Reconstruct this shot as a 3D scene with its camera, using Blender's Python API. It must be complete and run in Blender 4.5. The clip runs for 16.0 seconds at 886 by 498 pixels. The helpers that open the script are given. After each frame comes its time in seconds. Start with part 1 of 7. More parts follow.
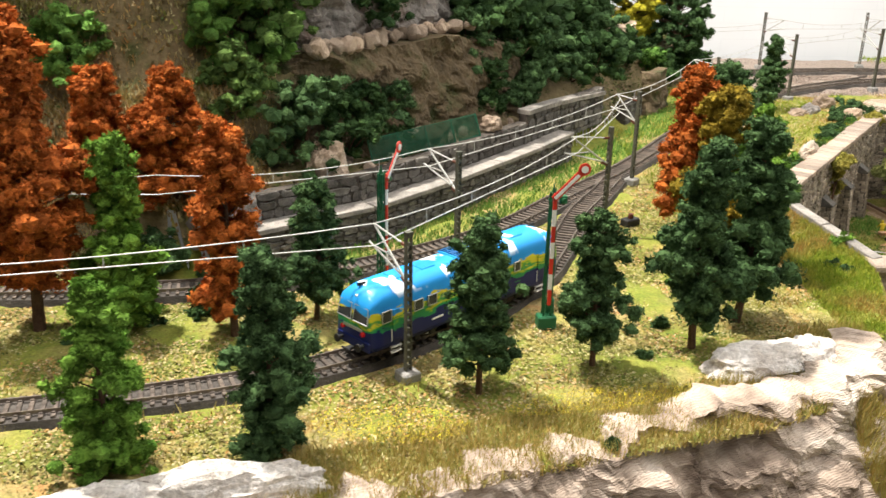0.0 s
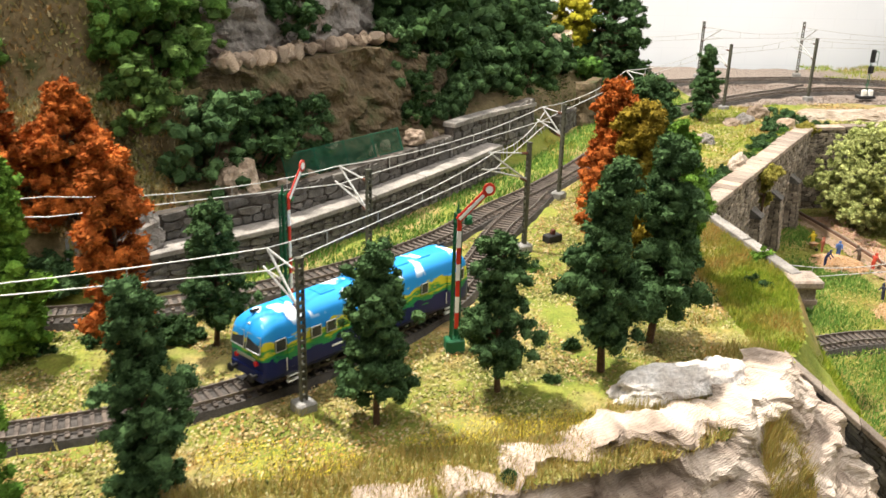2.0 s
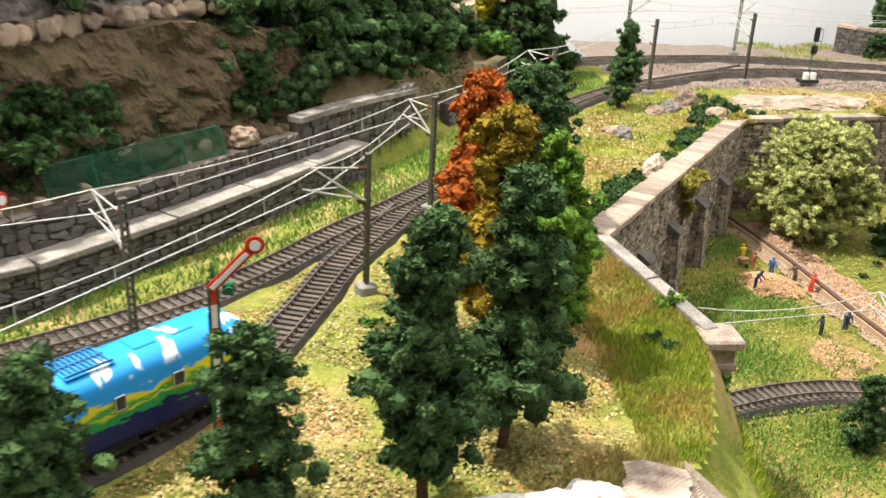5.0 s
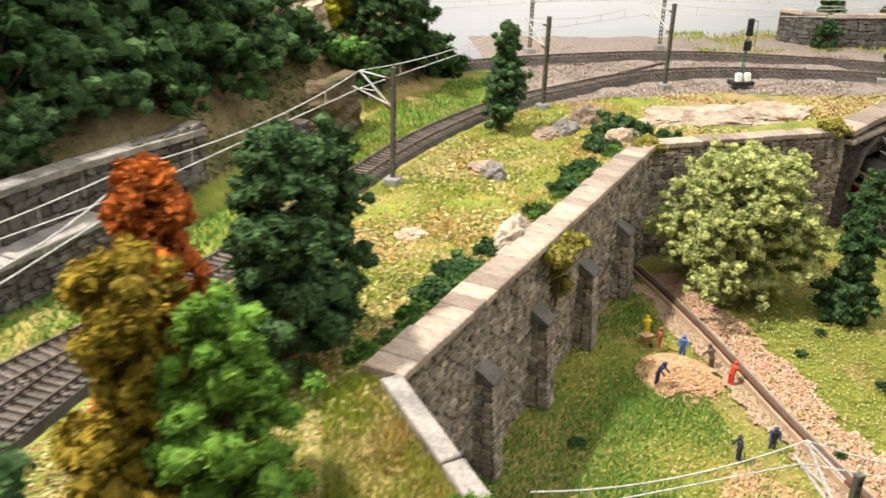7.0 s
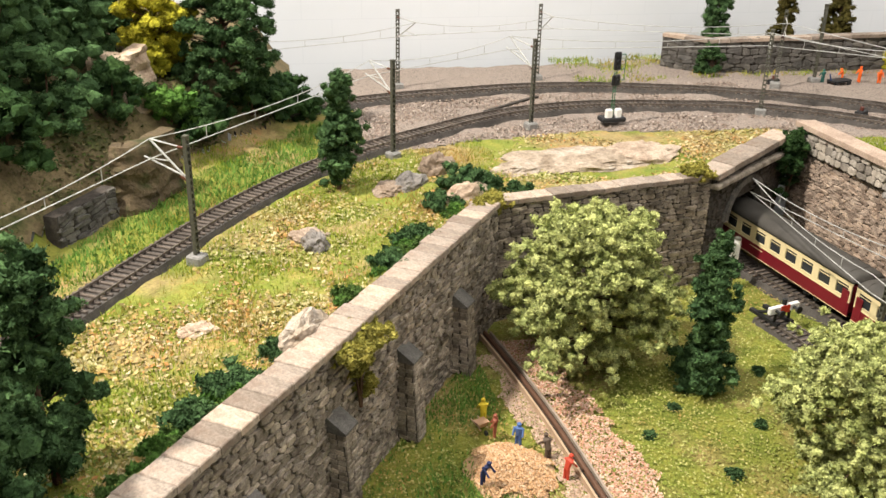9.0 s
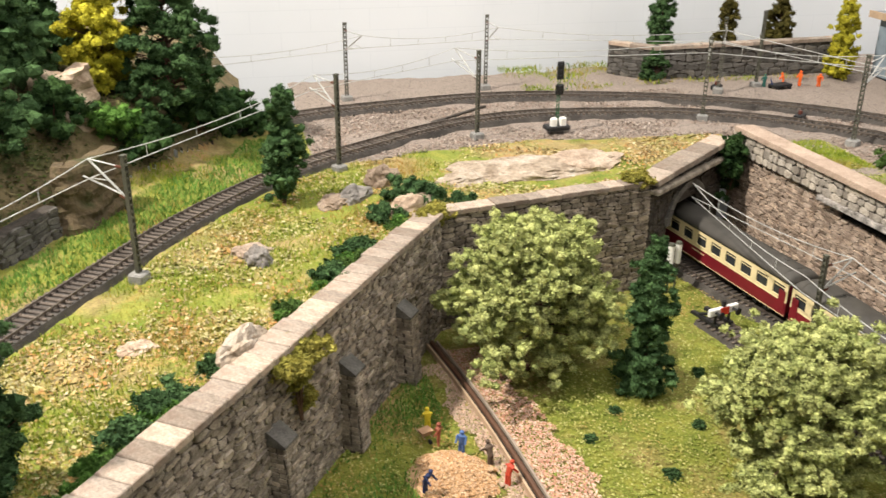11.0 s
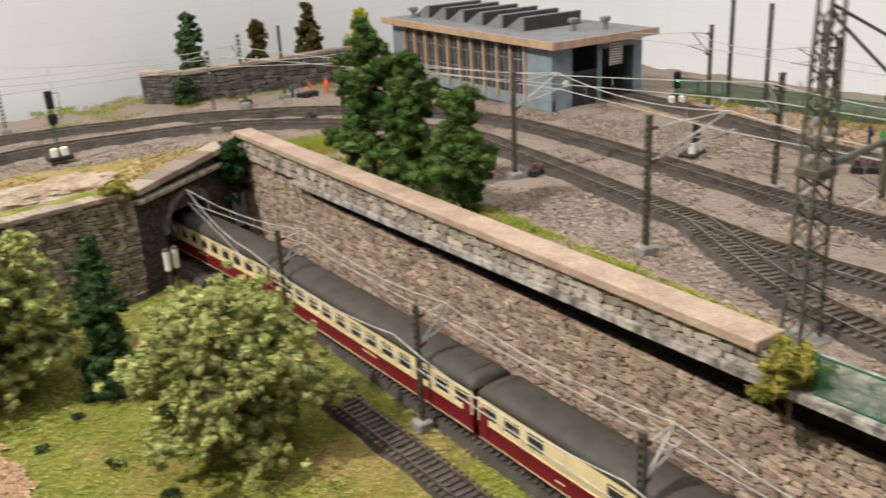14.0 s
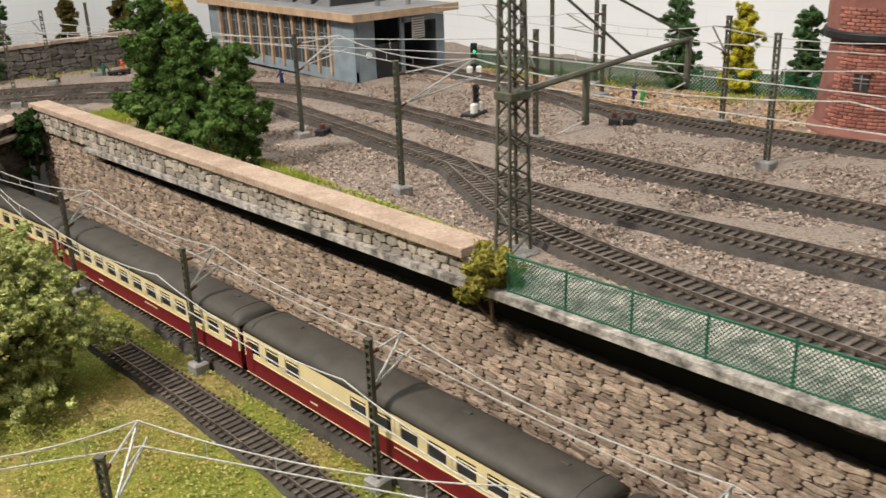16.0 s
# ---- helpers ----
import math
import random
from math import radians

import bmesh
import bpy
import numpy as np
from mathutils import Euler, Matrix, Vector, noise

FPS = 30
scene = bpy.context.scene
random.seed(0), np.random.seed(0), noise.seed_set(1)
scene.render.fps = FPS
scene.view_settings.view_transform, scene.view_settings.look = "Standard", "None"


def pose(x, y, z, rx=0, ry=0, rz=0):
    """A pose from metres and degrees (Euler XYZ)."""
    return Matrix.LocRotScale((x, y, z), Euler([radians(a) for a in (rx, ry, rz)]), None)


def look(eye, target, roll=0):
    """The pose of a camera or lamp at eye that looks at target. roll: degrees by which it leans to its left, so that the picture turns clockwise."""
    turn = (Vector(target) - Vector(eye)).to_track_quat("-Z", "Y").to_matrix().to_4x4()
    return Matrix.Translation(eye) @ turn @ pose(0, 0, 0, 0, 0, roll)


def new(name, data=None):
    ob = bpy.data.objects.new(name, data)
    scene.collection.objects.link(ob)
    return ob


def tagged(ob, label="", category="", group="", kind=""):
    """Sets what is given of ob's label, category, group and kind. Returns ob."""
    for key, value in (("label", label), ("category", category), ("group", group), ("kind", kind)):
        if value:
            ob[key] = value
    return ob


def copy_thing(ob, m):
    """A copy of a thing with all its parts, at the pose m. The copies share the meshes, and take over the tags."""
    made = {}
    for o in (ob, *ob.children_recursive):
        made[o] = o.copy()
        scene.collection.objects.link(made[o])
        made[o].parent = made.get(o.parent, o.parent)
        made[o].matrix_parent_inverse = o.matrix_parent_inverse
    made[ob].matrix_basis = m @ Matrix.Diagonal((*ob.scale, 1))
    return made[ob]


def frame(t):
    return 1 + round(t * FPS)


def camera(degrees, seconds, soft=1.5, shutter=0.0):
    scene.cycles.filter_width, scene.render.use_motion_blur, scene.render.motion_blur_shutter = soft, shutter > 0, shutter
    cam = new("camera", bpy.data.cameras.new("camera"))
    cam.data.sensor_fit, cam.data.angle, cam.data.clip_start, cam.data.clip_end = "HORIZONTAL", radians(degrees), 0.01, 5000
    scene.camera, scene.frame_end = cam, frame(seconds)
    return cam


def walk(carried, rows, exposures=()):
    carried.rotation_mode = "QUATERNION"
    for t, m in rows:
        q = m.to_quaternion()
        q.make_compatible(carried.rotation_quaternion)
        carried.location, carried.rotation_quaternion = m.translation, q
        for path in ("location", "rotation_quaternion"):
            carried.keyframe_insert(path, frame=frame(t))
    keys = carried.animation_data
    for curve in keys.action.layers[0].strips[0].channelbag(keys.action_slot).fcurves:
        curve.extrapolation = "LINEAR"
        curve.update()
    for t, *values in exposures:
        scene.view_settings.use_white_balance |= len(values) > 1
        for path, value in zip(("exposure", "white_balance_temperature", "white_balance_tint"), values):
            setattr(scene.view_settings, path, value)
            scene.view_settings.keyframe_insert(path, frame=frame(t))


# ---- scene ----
cam = camera(51.1, 16.0, shutter=0.5)
METRES, EYE, TILT, LEAN, TURN = 1.05, 0.281, -21.0, -1.0, 0.0
ROWS = [
    (0.0, 0.0, 0.0, 0.0, -0.0, 0.0, 0.0),
    (0.5, 0.0137, 0.0063, 0.0018, -0.76, 0.01, 0.3),
    (1.0, 0.0274, 0.0079, 0.0036, -1.43, 0.04, 0.61),
    (1.5, 0.0315, 0.0088, 0.0051, -1.83, 0.09, 0.57),
    (2.0, 0.0377, 0.0177, 0.011, -2.28, 0.27, 0.5),
    (2.5, 0.054, 0.0478, 0.0246, -2.81, 0.57, 0.62),
    (3.0, 0.07, 0.0842, 0.0357, -3.25, 0.51, 0.73),
    (3.5, 0.0865, 0.1128, 0.0472, -3.75, 0.43, 0.47),
    (6.0, 0.1892, 0.2897, 0.0888, -6.33, -3.12, 0.76),
    (6.5, 0.2343, 0.3562, 0.1176, -6.79, -2.98, 1.24),
    (7.0, 0.2751, 0.3975, 0.1327, -6.91, -3.55, 2.0),
    (7.5, 0.3235, 0.4307, 0.1447, -7.64, -4.17, 2.61),
    (8.0, 0.3546, 0.4509, 0.1591, -8.34, -4.14, 3.1),
    (8.5, 0.3761, 0.4537, 0.17, -9.25, -3.83, 3.38),
    (9.0, 0.3834, 0.456, 0.1775, -10.03, -3.53, 3.84),
    (11.5, 0.4185, 0.4326, 0.1763, -13.72, -3.3, 6.18),
    (12.0, 0.4458, 0.4107, 0.1683, -16.88, -3.41, 7.95),
    (12.5, 0.4749, 0.3923, 0.1592, -20.55, -3.49, 9.6),
    (13.0, 0.5006, 0.3744, 0.1495, -23.97, -3.59, 10.47),
    (13.5, 0.5324, 0.3635, 0.1251, -26.78, -3.51, 12.25),
    (14.0, 0.5793, 0.3533, 0.0974, -29.68, -3.01, 14.56),
    (14.5, 0.6088, 0.3387, 0.0703, -32.66, -3.09, 15.51),
    (15.0, 0.6149, 0.3194, 0.0524, -35.11, -3.94, 16.0),
    (15.5, 0.6109, 0.3073, 0.0456, -36.64, -4.74, 15.99),
    (16.0, 0.6111, 0.2877, 0.0396, -37.77, -5.01, 15.97),
]
walk(cam, [(t, pose(0, 0, EYE, TILT, LEAN, TURN) @ pose(METRES * x, METRES * y, METRES * z, 90 + pitch, roll, yaw)) for t, x, y, z, yaw, pitch, roll in ROWS],
     exposures=[(0.0, 0.20), (6.0, 0.15), (9.0, 0.0), (12.5, -0.05), (13.6, -0.35), (15.0, -0.42), (16.0, -0.36)])

# ---- light ----
world = bpy.data.worlds.new("room_air")
scene.world = world
world.use_nodes = True
world.node_tree.nodes["Background"].inputs[0].default_value = (0.9, 0.95, 1.0, 1)
world.node_tree.nodes["Background"].inputs[1].default_value = 0.25


def area_lamp(name, eye, target, watts, sx, sy, colour):
    lamp = bpy.data.lights.new(name, "AREA")
    lamp.shape, lamp.size, lamp.size_y, lamp.energy, lamp.color = "RECTANGLE", sx, sy, watts, colour
    ob = new(name, lamp)
    ob.matrix_world = look(eye, target)
    return ob


KEY = area_lamp("key_ceiling_lamp", (-0.55, 1.00, 1.75), (0.35, 0.75, 0), 88, 0.09, 0.09, (1, 0.93, 0.83))
# Three unseen fills, added to brighten the valley, the left front and the yard.
FILL = area_lamp("valley_fill_lamp", (0.75, 0.25, 1.8), (0.75, 0.9, 0), 15, 1.0, 1.0, (1, 0.95, 0.89))
FRONT = area_lamp("front_fill_lamp", (-0.5, -0.3, 1.8), (0.0, 0.75, 0), 14, 0.8, 0.8, (1, 0.95, 0.89))
YARD = area_lamp("yard_fill_lamp", (1.0, 1.15, 1.8), (1.15, 0.9, 0), 7, 0.3, 0.3, (1, 0.97, 0.93))


# ---- materials ----
def material(name, rough=0.8, metal=0.0):
    m = bpy.data.materials.new(name)
    m.use_nodes = True
    nt = m.node_tree
    b = nt.nodes["Principled BSDF"]
    b.inputs["Roughness"].default_value, b.inputs["Metallic"].default_value = rough, metal
    b.inputs["Specular IOR Level"].default_value = 0.3
    return m, nt, b


def noise_node(nt, scale, detail=4, rough=0.6, vec=None):
    n = nt.nodes.new("ShaderNodeTexNoise")
    n.inputs["Scale"].default_value, n.inputs["Detail"].default_value, n.inputs["Roughness"].default_value = scale, detail, rough
    if vec:
        nt.links.new(vec, n.inputs["Vector"])
    return n.outputs["Fac"]


def ramp(nt, fac, stops):
    r = nt.nodes.new("ShaderNodeValToRGB")
    el = r.color_ramp.elements
    while len(el) < len(stops):
        el.new(0.5)
    for e, (p, c) in zip(el, stops):
        e.position, e.color = p, (*c, 1)
    nt.links.new(fac, r.inputs[0])
    return r.outputs[0]


def mix(nt, a, b, fac, mode="MIX"):
    n = nt.nodes.new("ShaderNodeMix")
    n.data_type, n.blend_type = "RGBA", mode
    for sock, v in ((n.inputs[6], a), (n.inputs[7], b), (n.inputs[0], fac)):
        if isinstance(v, (int, float)):
            sock.default_value = v
        elif isinstance(v, tuple):
            sock.default_value = (*v, 1)
        else:
            nt.links.new(v, sock)
    return n.outputs[2]


def bump(nt, b, fac, strength, dist):
    n = nt.nodes.new("ShaderNodeBump")
    n.inputs["Strength"].default_value, n.inputs["Distance"].default_value = strength, dist
    nt.links.new(fac, n.inputs["Height"])
    nt.links.new(n.outputs[0], b.inputs["Normal"])


def coords(nt):
    return nt.nodes.new("ShaderNodeNewGeometry").outputs["Position"]


def surface(name, c0, c1, scale=60, fine=600, rough=0.8, metal=0.0, relief=0.0006, c2=None, rnd=None, speck=0.8):
    """Two colours at one scale, a fine grain at another, and relief; rnd 'island' or 'object' varies single pieces."""
    m, nt, b = material(name, rough, metal)
    tc = nt.nodes.new("ShaderNodeTexCoord").outputs["Object"] if rnd == "object" else coords(nt)
    big, small = noise_node(nt, scale, 5, 0.6, tc), noise_node(nt, fine, 3, 0.7, tc)
    stops = [(0.35, c0), (0.65, c1)] if c2 is None else [(0.3, c0), (0.5, c1), (0.68, c2)]
    col = ramp(nt, big, stops)
    grain = ramp(nt, small, [(0.3, (0.55, 0.55, 0.55)), (0.7, (1.25, 1.25, 1.25))])
    col = mix(nt, col, grain, speck, "MULTIPLY")
    if rnd:
        r = nt.nodes.new("ShaderNodeObjectInfo").outputs["Random"] if rnd == "object" else nt.nodes.new("ShaderNodeNewGeometry").outputs["Random Per Island"]
        col = mix(nt, col, ramp(nt, r, [(0, (0.62, 0.60, 0.58)), (0.5, (0.95, 0.95, 0.95)), (1, (1.3, 1.26, 1.2))]), 1.0, "MULTIPLY")
    nt.links.new(col, b.inputs["Base Color"])
    if relief:
        bump(nt, b, small, 0.8, relief)
    return m


def plain(name, c, rough=0.5, metal=0.0, var=0.15):
    return surface(name, tuple(x * (1 - var) for x in c), tuple(min(1, x * (1 + var)) for x in c), 70, 600, rough, metal, 0, speck=0.12)


def flakes_material(name, colours, rough=0.9):
    m, nt, b = material(name, rough)
    r = nt.nodes.new("ShaderNodeNewGeometry").outputs["Random Per Island"]
    n = len(colours)
    col = ramp(nt, r, [(i / n, c) for i, c in enumerate(colours)])
    nt.links.new(col, b.inputs["Base Color"])
    return m


def foam(name, c0, c1):
    m, nt, b = material(name, 0.95)
    tc = nt.nodes.new("ShaderNodeTexCoord").outputs["Object"]
    small, big = noise_node(nt, 700, 3, 0.7, tc), noise_node(nt, 60, 3, 0.6, tc)
    col = mix(nt, ramp(nt, big, [(0.35, c0), (0.65, c1)]), ramp(nt, small, [(0.3, (0.5, 0.5, 0.5)), (0.7, (1.35, 1.35, 1.3))]), 0.9, "MULTIPLY")
    r = nt.nodes.new("ShaderNodeNewGeometry").outputs["Random Per Island"]
    col = mix(nt, col, ramp(nt, r, [(0, (0.6, 0.62, 0.6)), (1, (1.35, 1.3, 1.2))]), 1.0, "MULTIPLY")
    nt.links.new(col, b.inputs["Base Color"])
    b.inputs["Specular IOR Level"].default_value = 0.1
    bump(nt, b, small, 1.0, 0.0008)
    return m


def patches(nt, scale, lo, hi):
    return ramp(nt, noise_node(nt, scale, 4, 0.62, coords(nt)), [(lo, (0, 0, 0)), (hi, (1, 1, 1))])


def patchy_flakes(name, fresh, dry, scale=9.0, lo=0.48, hi=0.62, rough=0.9):
    """Loose flakes or blades whose colours change from fresh to dry in patches."""
    m, nt, b = material(name, rough)
    r = nt.nodes.new("ShaderNodeNewGeometry").outputs["Random Per Island"]
    a, d = (ramp(nt, r, [(i / len(c), q) for i, q in enumerate(c)]) for c in (fresh, dry))
    nt.links.new(mix(nt, a, d, patches(nt, scale, lo, hi)), b.inputs["Base Color"])
    b.inputs["Specular IOR Level"].default_value = 0.1
    return m


def patchy_ground(name, greens, tans, scale):
    m, nt, b = material(name, 0.95)
    small, fine = noise_node(nt, 45, 5, 0.65, coords(nt)), noise_node(nt, 500, 3, 0.7, coords(nt))
    a = ramp(nt, small, [(0.35, greens[0]), (0.65, greens[1])])
    d = ramp(nt, small, [(0.32, tans[0]), (0.52, tans[1]), (0.68, tans[2])])
    col = mix(nt, a, d, patches(nt, scale, 0.47, 0.62))
    col = mix(nt, col, ramp(nt, fine, [(0.3, (0.55, 0.55, 0.55)), (0.7, (1.25, 1.25, 1.25))]), 0.8, "MULTIPLY")
    nt.links.new(col, b.inputs["Base Color"])
    bump(nt, b, fine, 0.8, 0.0012)
    return m


GROUND = patchy_ground("scattered_meadow", ((0.14, 0.19, 0.025), (0.27, 0.27, 0.05)), ((0.22, 0.15, 0.06), (0.36, 0.28, 0.12), (0.42, 0.22, 0.09)), 9)
VALLEY = patchy_ground("valley_meadow", ((0.13, 0.16, 0.022), (0.24, 0.24, 0.04)), ((0.20, 0.14, 0.05), (0.32, 0.25, 0.09), (0.38, 0.24, 0.10)), 11)
HILL = surface("hill_soil", (0.115, 0.095, 0.042), (0.21, 0.16, 0.085), 30, 300, 0.95, 0, 0.0015, (0.065, 0.08, 0.022))
GRAVEL = surface("yard_gravel", (0.15, 0.118, 0.095), (0.36, 0.295, 0.25), 300, 900, 0.9, 0, 0.0016, (0.10, 0.08, 0.066))
BED = surface("track_bed", (0.060, 0.053, 0.048), (0.105, 0.093, 0.083), 60, 800, 0.85, 0, 0.0012)
SLEEPER = surface("sleeper_brown", (0.085, 0.068, 0.056), (0.14, 0.115, 0.098), 150, 900, 0.7, 0, 0.0002, None, "object")
RAIL = surface("rail_steel", (0.16, 0.13, 0.11), (0.33, 0.29, 0.25), 120, 900, 0.38, 0.75, 0)
STONE = surface("dry_stone", (0.17, 0.14, 0.11), (0.42, 0.36, 0.295), 90, 700, 0.85, 0, 0.0007, None, "island")
STONE_P = surface("dry_stone_piece", (0.17, 0.14, 0.11), (0.42, 0.36, 0.295), 90, 700, 0.85, 0, 0.0007, None, "object")
STONE_B = surface("brown_stone", (0.27, 0.20, 0.155), (0.50, 0.40, 0.32), 90, 700, 0.85, 0, 0.0007, None, "island")
STONE_BP = surface("brown_stone_piece", (0.27, 0.20, 0.155), (0.50, 0.40, 0.32), 90, 700, 0.85, 0, 0.0007, None, "object")
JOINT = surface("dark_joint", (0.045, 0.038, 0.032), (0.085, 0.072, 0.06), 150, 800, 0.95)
COPING = surface("coping_stone", (0.22, 0.175, 0.14), (0.38, 0.315, 0.26), 60, 500, 0.8, 0, 0.0003, (0.30, 0.22, 0.17), "object")
PARAPET = surface("sand_parapet", (0.35, 0.255, 0.195), (0.47, 0.36, 0.28), 40, 500, 0.8, 0, 0.0003)
CONCRETE = surface("grey_concrete", (0.21, 0.205, 0.195), (0.32, 0.31, 0.29), 90, 700, 0.85)
ROCK = surface("sandy_rock", (0.22, 0.165, 0.115), (0.42, 0.34, 0.26), 55, 300, 0.9, 0, 0.003, (0.52, 0.46, 0.39))
ROCKW = surface("white_plaster_rock", (0.54, 0.49, 0.44), (0.76, 0.73, 0.70), 90, 400, 0.9, 0, 0.002)
ROCKG = surface("grey_cliff", (0.085, 0.075, 0.068), (0.24, 0.22, 0.20), 30, 260, 0.9, 0, 0.003, (0.17, 0.125, 0.10))
SOILW = surface("earth_bank", (0.07, 0.052, 0.030), (0.13, 0.095, 0.055), 45, 350, 0.95, 0, 0.002, (0.05, 0.06, 0.02))
RUBBLE = surface("rubble_stone", (0.30, 0.22, 0.16), (0.52, 0.42, 0.33), 60, 500, 0.9, 0, 0.0008, None, "object")
WALLW, _nt, _b = material("white_room_wall", 0.9)
_sp, _ad, _cb, _bk = (_nt.nodes.new("ShaderNode" + k) for k in ("SeparateXYZ", "Math", "CombineXYZ", "TexBrick"))
_nt.links.new(coords(_nt), _sp.inputs[0])
_nt.links.new(_sp.outputs[0], _ad.inputs[0])
_nt.links.new(_sp.outputs[1], _ad.inputs[1])
_nt.links.new(_ad.outputs[0], _cb.inputs[0])
_nt.links.new(_sp.outputs[2], _cb.inputs[1])
_nt.links.new(_cb.outputs[0], _bk.inputs["Vector"])
for _k, _v in (("Scale", 1.0), ("Mortar Size", 0.0007), ("Mortar Smooth", 0.4), ("Brick Width", 0.082), ("Row Height", 0.030)):
    _bk.inputs[_k].default_value = _v
_bk.inputs["Color1"].default_value = _bk.inputs["Color2"].default_value = (1, 1, 1, 1)
_bk.inputs["Mortar"].default_value = (0.95, 0.955, 0.96, 1)
_nt.links.new(mix(_nt, ramp(_nt, noise_node(_nt, 3, 4, 0.6, coords(_nt)), [(0.3, (0.66, 0.68, 0.71)), (0.7, (0.72, 0.74, 0.77))]), _bk.outputs[0], 1.0, "MULTIPLY"), _b.inputs["Base Color"])
bump(_nt, _b, noise_node(_nt, 300, 2, 0.5, coords(_nt)), 0.15, 0.0005)
CLIFF, _nt, _b = material("layered_plaster_rock", 0.9)
_mp = _nt.nodes.new("ShaderNodeMapping")
_mp.inputs["Scale"].default_value, _mp.inputs["Rotation"].default_value = (0.35, 0.35, 2.2), (0.25, 0.2, 0)
_nt.links.new(coords(_nt), _mp.inputs["Vector"])
_lay, _spot, _fine = noise_node(_nt, 90, 6, 0.65, _mp.outputs[0]), noise_node(_nt, 26, 4, 0.6, coords(_nt)), noise_node(_nt, 500, 3, 0.7, coords(_nt))
_wv = _nt.nodes.new("ShaderNodeTexWave")
_wv.bands_direction = "Z"
for _k, _v in (("Scale", 230.0), ("Distortion", 14.0), ("Detail", 3.0), ("Detail Scale", 0.35)):
    _wv.inputs[_k].default_value = _v
_mp2 = _nt.nodes.new("ShaderNodeMapping")
_mp2.inputs["Rotation"].default_value = (0.5, 0.35, 0.2)
_nt.links.new(coords(_nt), _mp2.inputs["Vector"])
_nt.links.new(_mp2.outputs[0], _wv.inputs["Vector"])
_brown = ramp(_nt, _spot, [(0.33, (0.18, 0.135, 0.105)), (0.48, (0.43, 0.345, 0.28)), (0.66, (0.58, 0.50, 0.43))])
_brown = mix(_nt, _brown, ramp(_nt, _lay, [(0.30, (0.45, 0.42, 0.40)), (0.50, (1.0, 1.0, 1.0)), (0.7, (1.2, 1.2, 1.2))]), 0.8, "MULTIPLY")
_sx, _mr, _sum = _nt.nodes.new("ShaderNodeSeparateXYZ"), _nt.nodes.new("ShaderNodeMapRange"), _nt.nodes.new("ShaderNodeMath")
_nt.links.new(coords(_nt), _sx.inputs[0])
_nt.links.new(_sx.outputs[0], _mr.inputs[0])
_mr.inputs[1].default_value, _mr.inputs[2].default_value = 0.08, 0.26
_nt.links.new(_mr.outputs[0], _sum.inputs[0])
_nt.links.new(noise_node(_nt, 40, 5, 0.65, coords(_nt)), _sum.inputs[1])
_c = mix(_nt, _brown, (0.60, 0.555, 0.51), ramp(_nt, _sum.outputs[0], [(1.0, (0, 0, 0)), (1.2, (0.85, 0.85, 0.85))]))
_c = mix(_nt, _c, ramp(_nt, _wv.outputs["Fac"], [(0.1, (0.86, 0.85, 0.84)), (0.6, (1.04, 1.04, 1.04))]), 0.8, "MULTIPLY")
_nt.links.new(_c, _b.inputs["Base Color"])
_hm = _nt.nodes.new("ShaderNodeMath")
_hm.operation = "MULTIPLY_ADD"
_nt.links.new(_wv.outputs["Fac"], _hm.inputs[0])
_hm.inputs[1].default_value = 0.06
_nt.links.new(_lay, _hm.inputs[2])
bump(_nt, _b, _hm.outputs[0], 1.0, 0.004)
# Darker dry stone; shade of the foot and terrace walls is in this colour.
SHADE_STONE = surface("shaded_dark_block", (0.085, 0.080, 0.072), (0.16, 0.15, 0.138), 90, 700, 0.85, 0, 0.0007, None, "island")
SHADE_STONE_P = surface("shaded_dark_block_piece", (0.085, 0.080, 0.072), (0.16, 0.15, 0.138), 90, 700, 0.85, 0, 0.0007, None, "object")
WEATHERED = surface("weathered_ledge", (0.12, 0.11, 0.10), (0.58, 0.53, 0.49), 110, 500, 0.85, 0, 0.0008)
# Unseen walls and ceiling are greyed to cut the light they bounce.
DULLW = surface("low_bounce_grey", (0.28, 0.28, 0.28), (0.34, 0.34, 0.34), 2, 30, 0.9, 0, 0)
STONE_L = surface("pale_stone", (0.30, 0.265, 0.225), (0.48, 0.435, 0.38), 90, 700, 0.85, 0, 0.0007, None, "island")
STONE_LP = surface("pale_stone_piece", (0.30, 0.265, 0.225), (0.48, 0.435, 0.38), 90, 700, 0.85, 0, 0.0007, None, "object")
SHELF = surface("stained_shelf", (0.17, 0.16, 0.145), (0.34, 0.31, 0.28), 40, 500, 0.85, 0, 0.0004)
MAST = surface("mast_green_grey", (0.085, 0.085, 0.065), (0.12, 0.118, 0.09), 80, 700, 0.55, 0.2, 0.0001)
WIRE = surface("wire_white", (0.42, 0.42, 0.40), (0.56, 0.56, 0.54), 80, 500, 0.5, 0.2, 0)
BARK = surface("bark", (0.085, 0.045, 0.028), (0.13, 0.075, 0.045), 200, 900, 0.9)
F_DARK = foam("foam_dark_green", (0.042, 0.086, 0.036), (0.078, 0.144, 0.058))
F_MID = foam("foam_mid_green", (0.062, 0.140, 0.030), (0.125, 0.250, 0.055))
F_GRASSY = foam("foam_grassy_green", (0.056, 0.104, 0.028), (0.100, 0.172, 0.048))
F_LIGHT = foam("foam_light_green", (0.085, 0.19, 0.028), (0.16, 0.29, 0.048))
F_RED = foam("foam_rust_red", (0.28, 0.072, 0.018), (0.48, 0.140, 0.030))
F_OLIVE = foam("foam_olive", (0.19, 0.14, 0.018), (0.29, 0.21, 0.03))
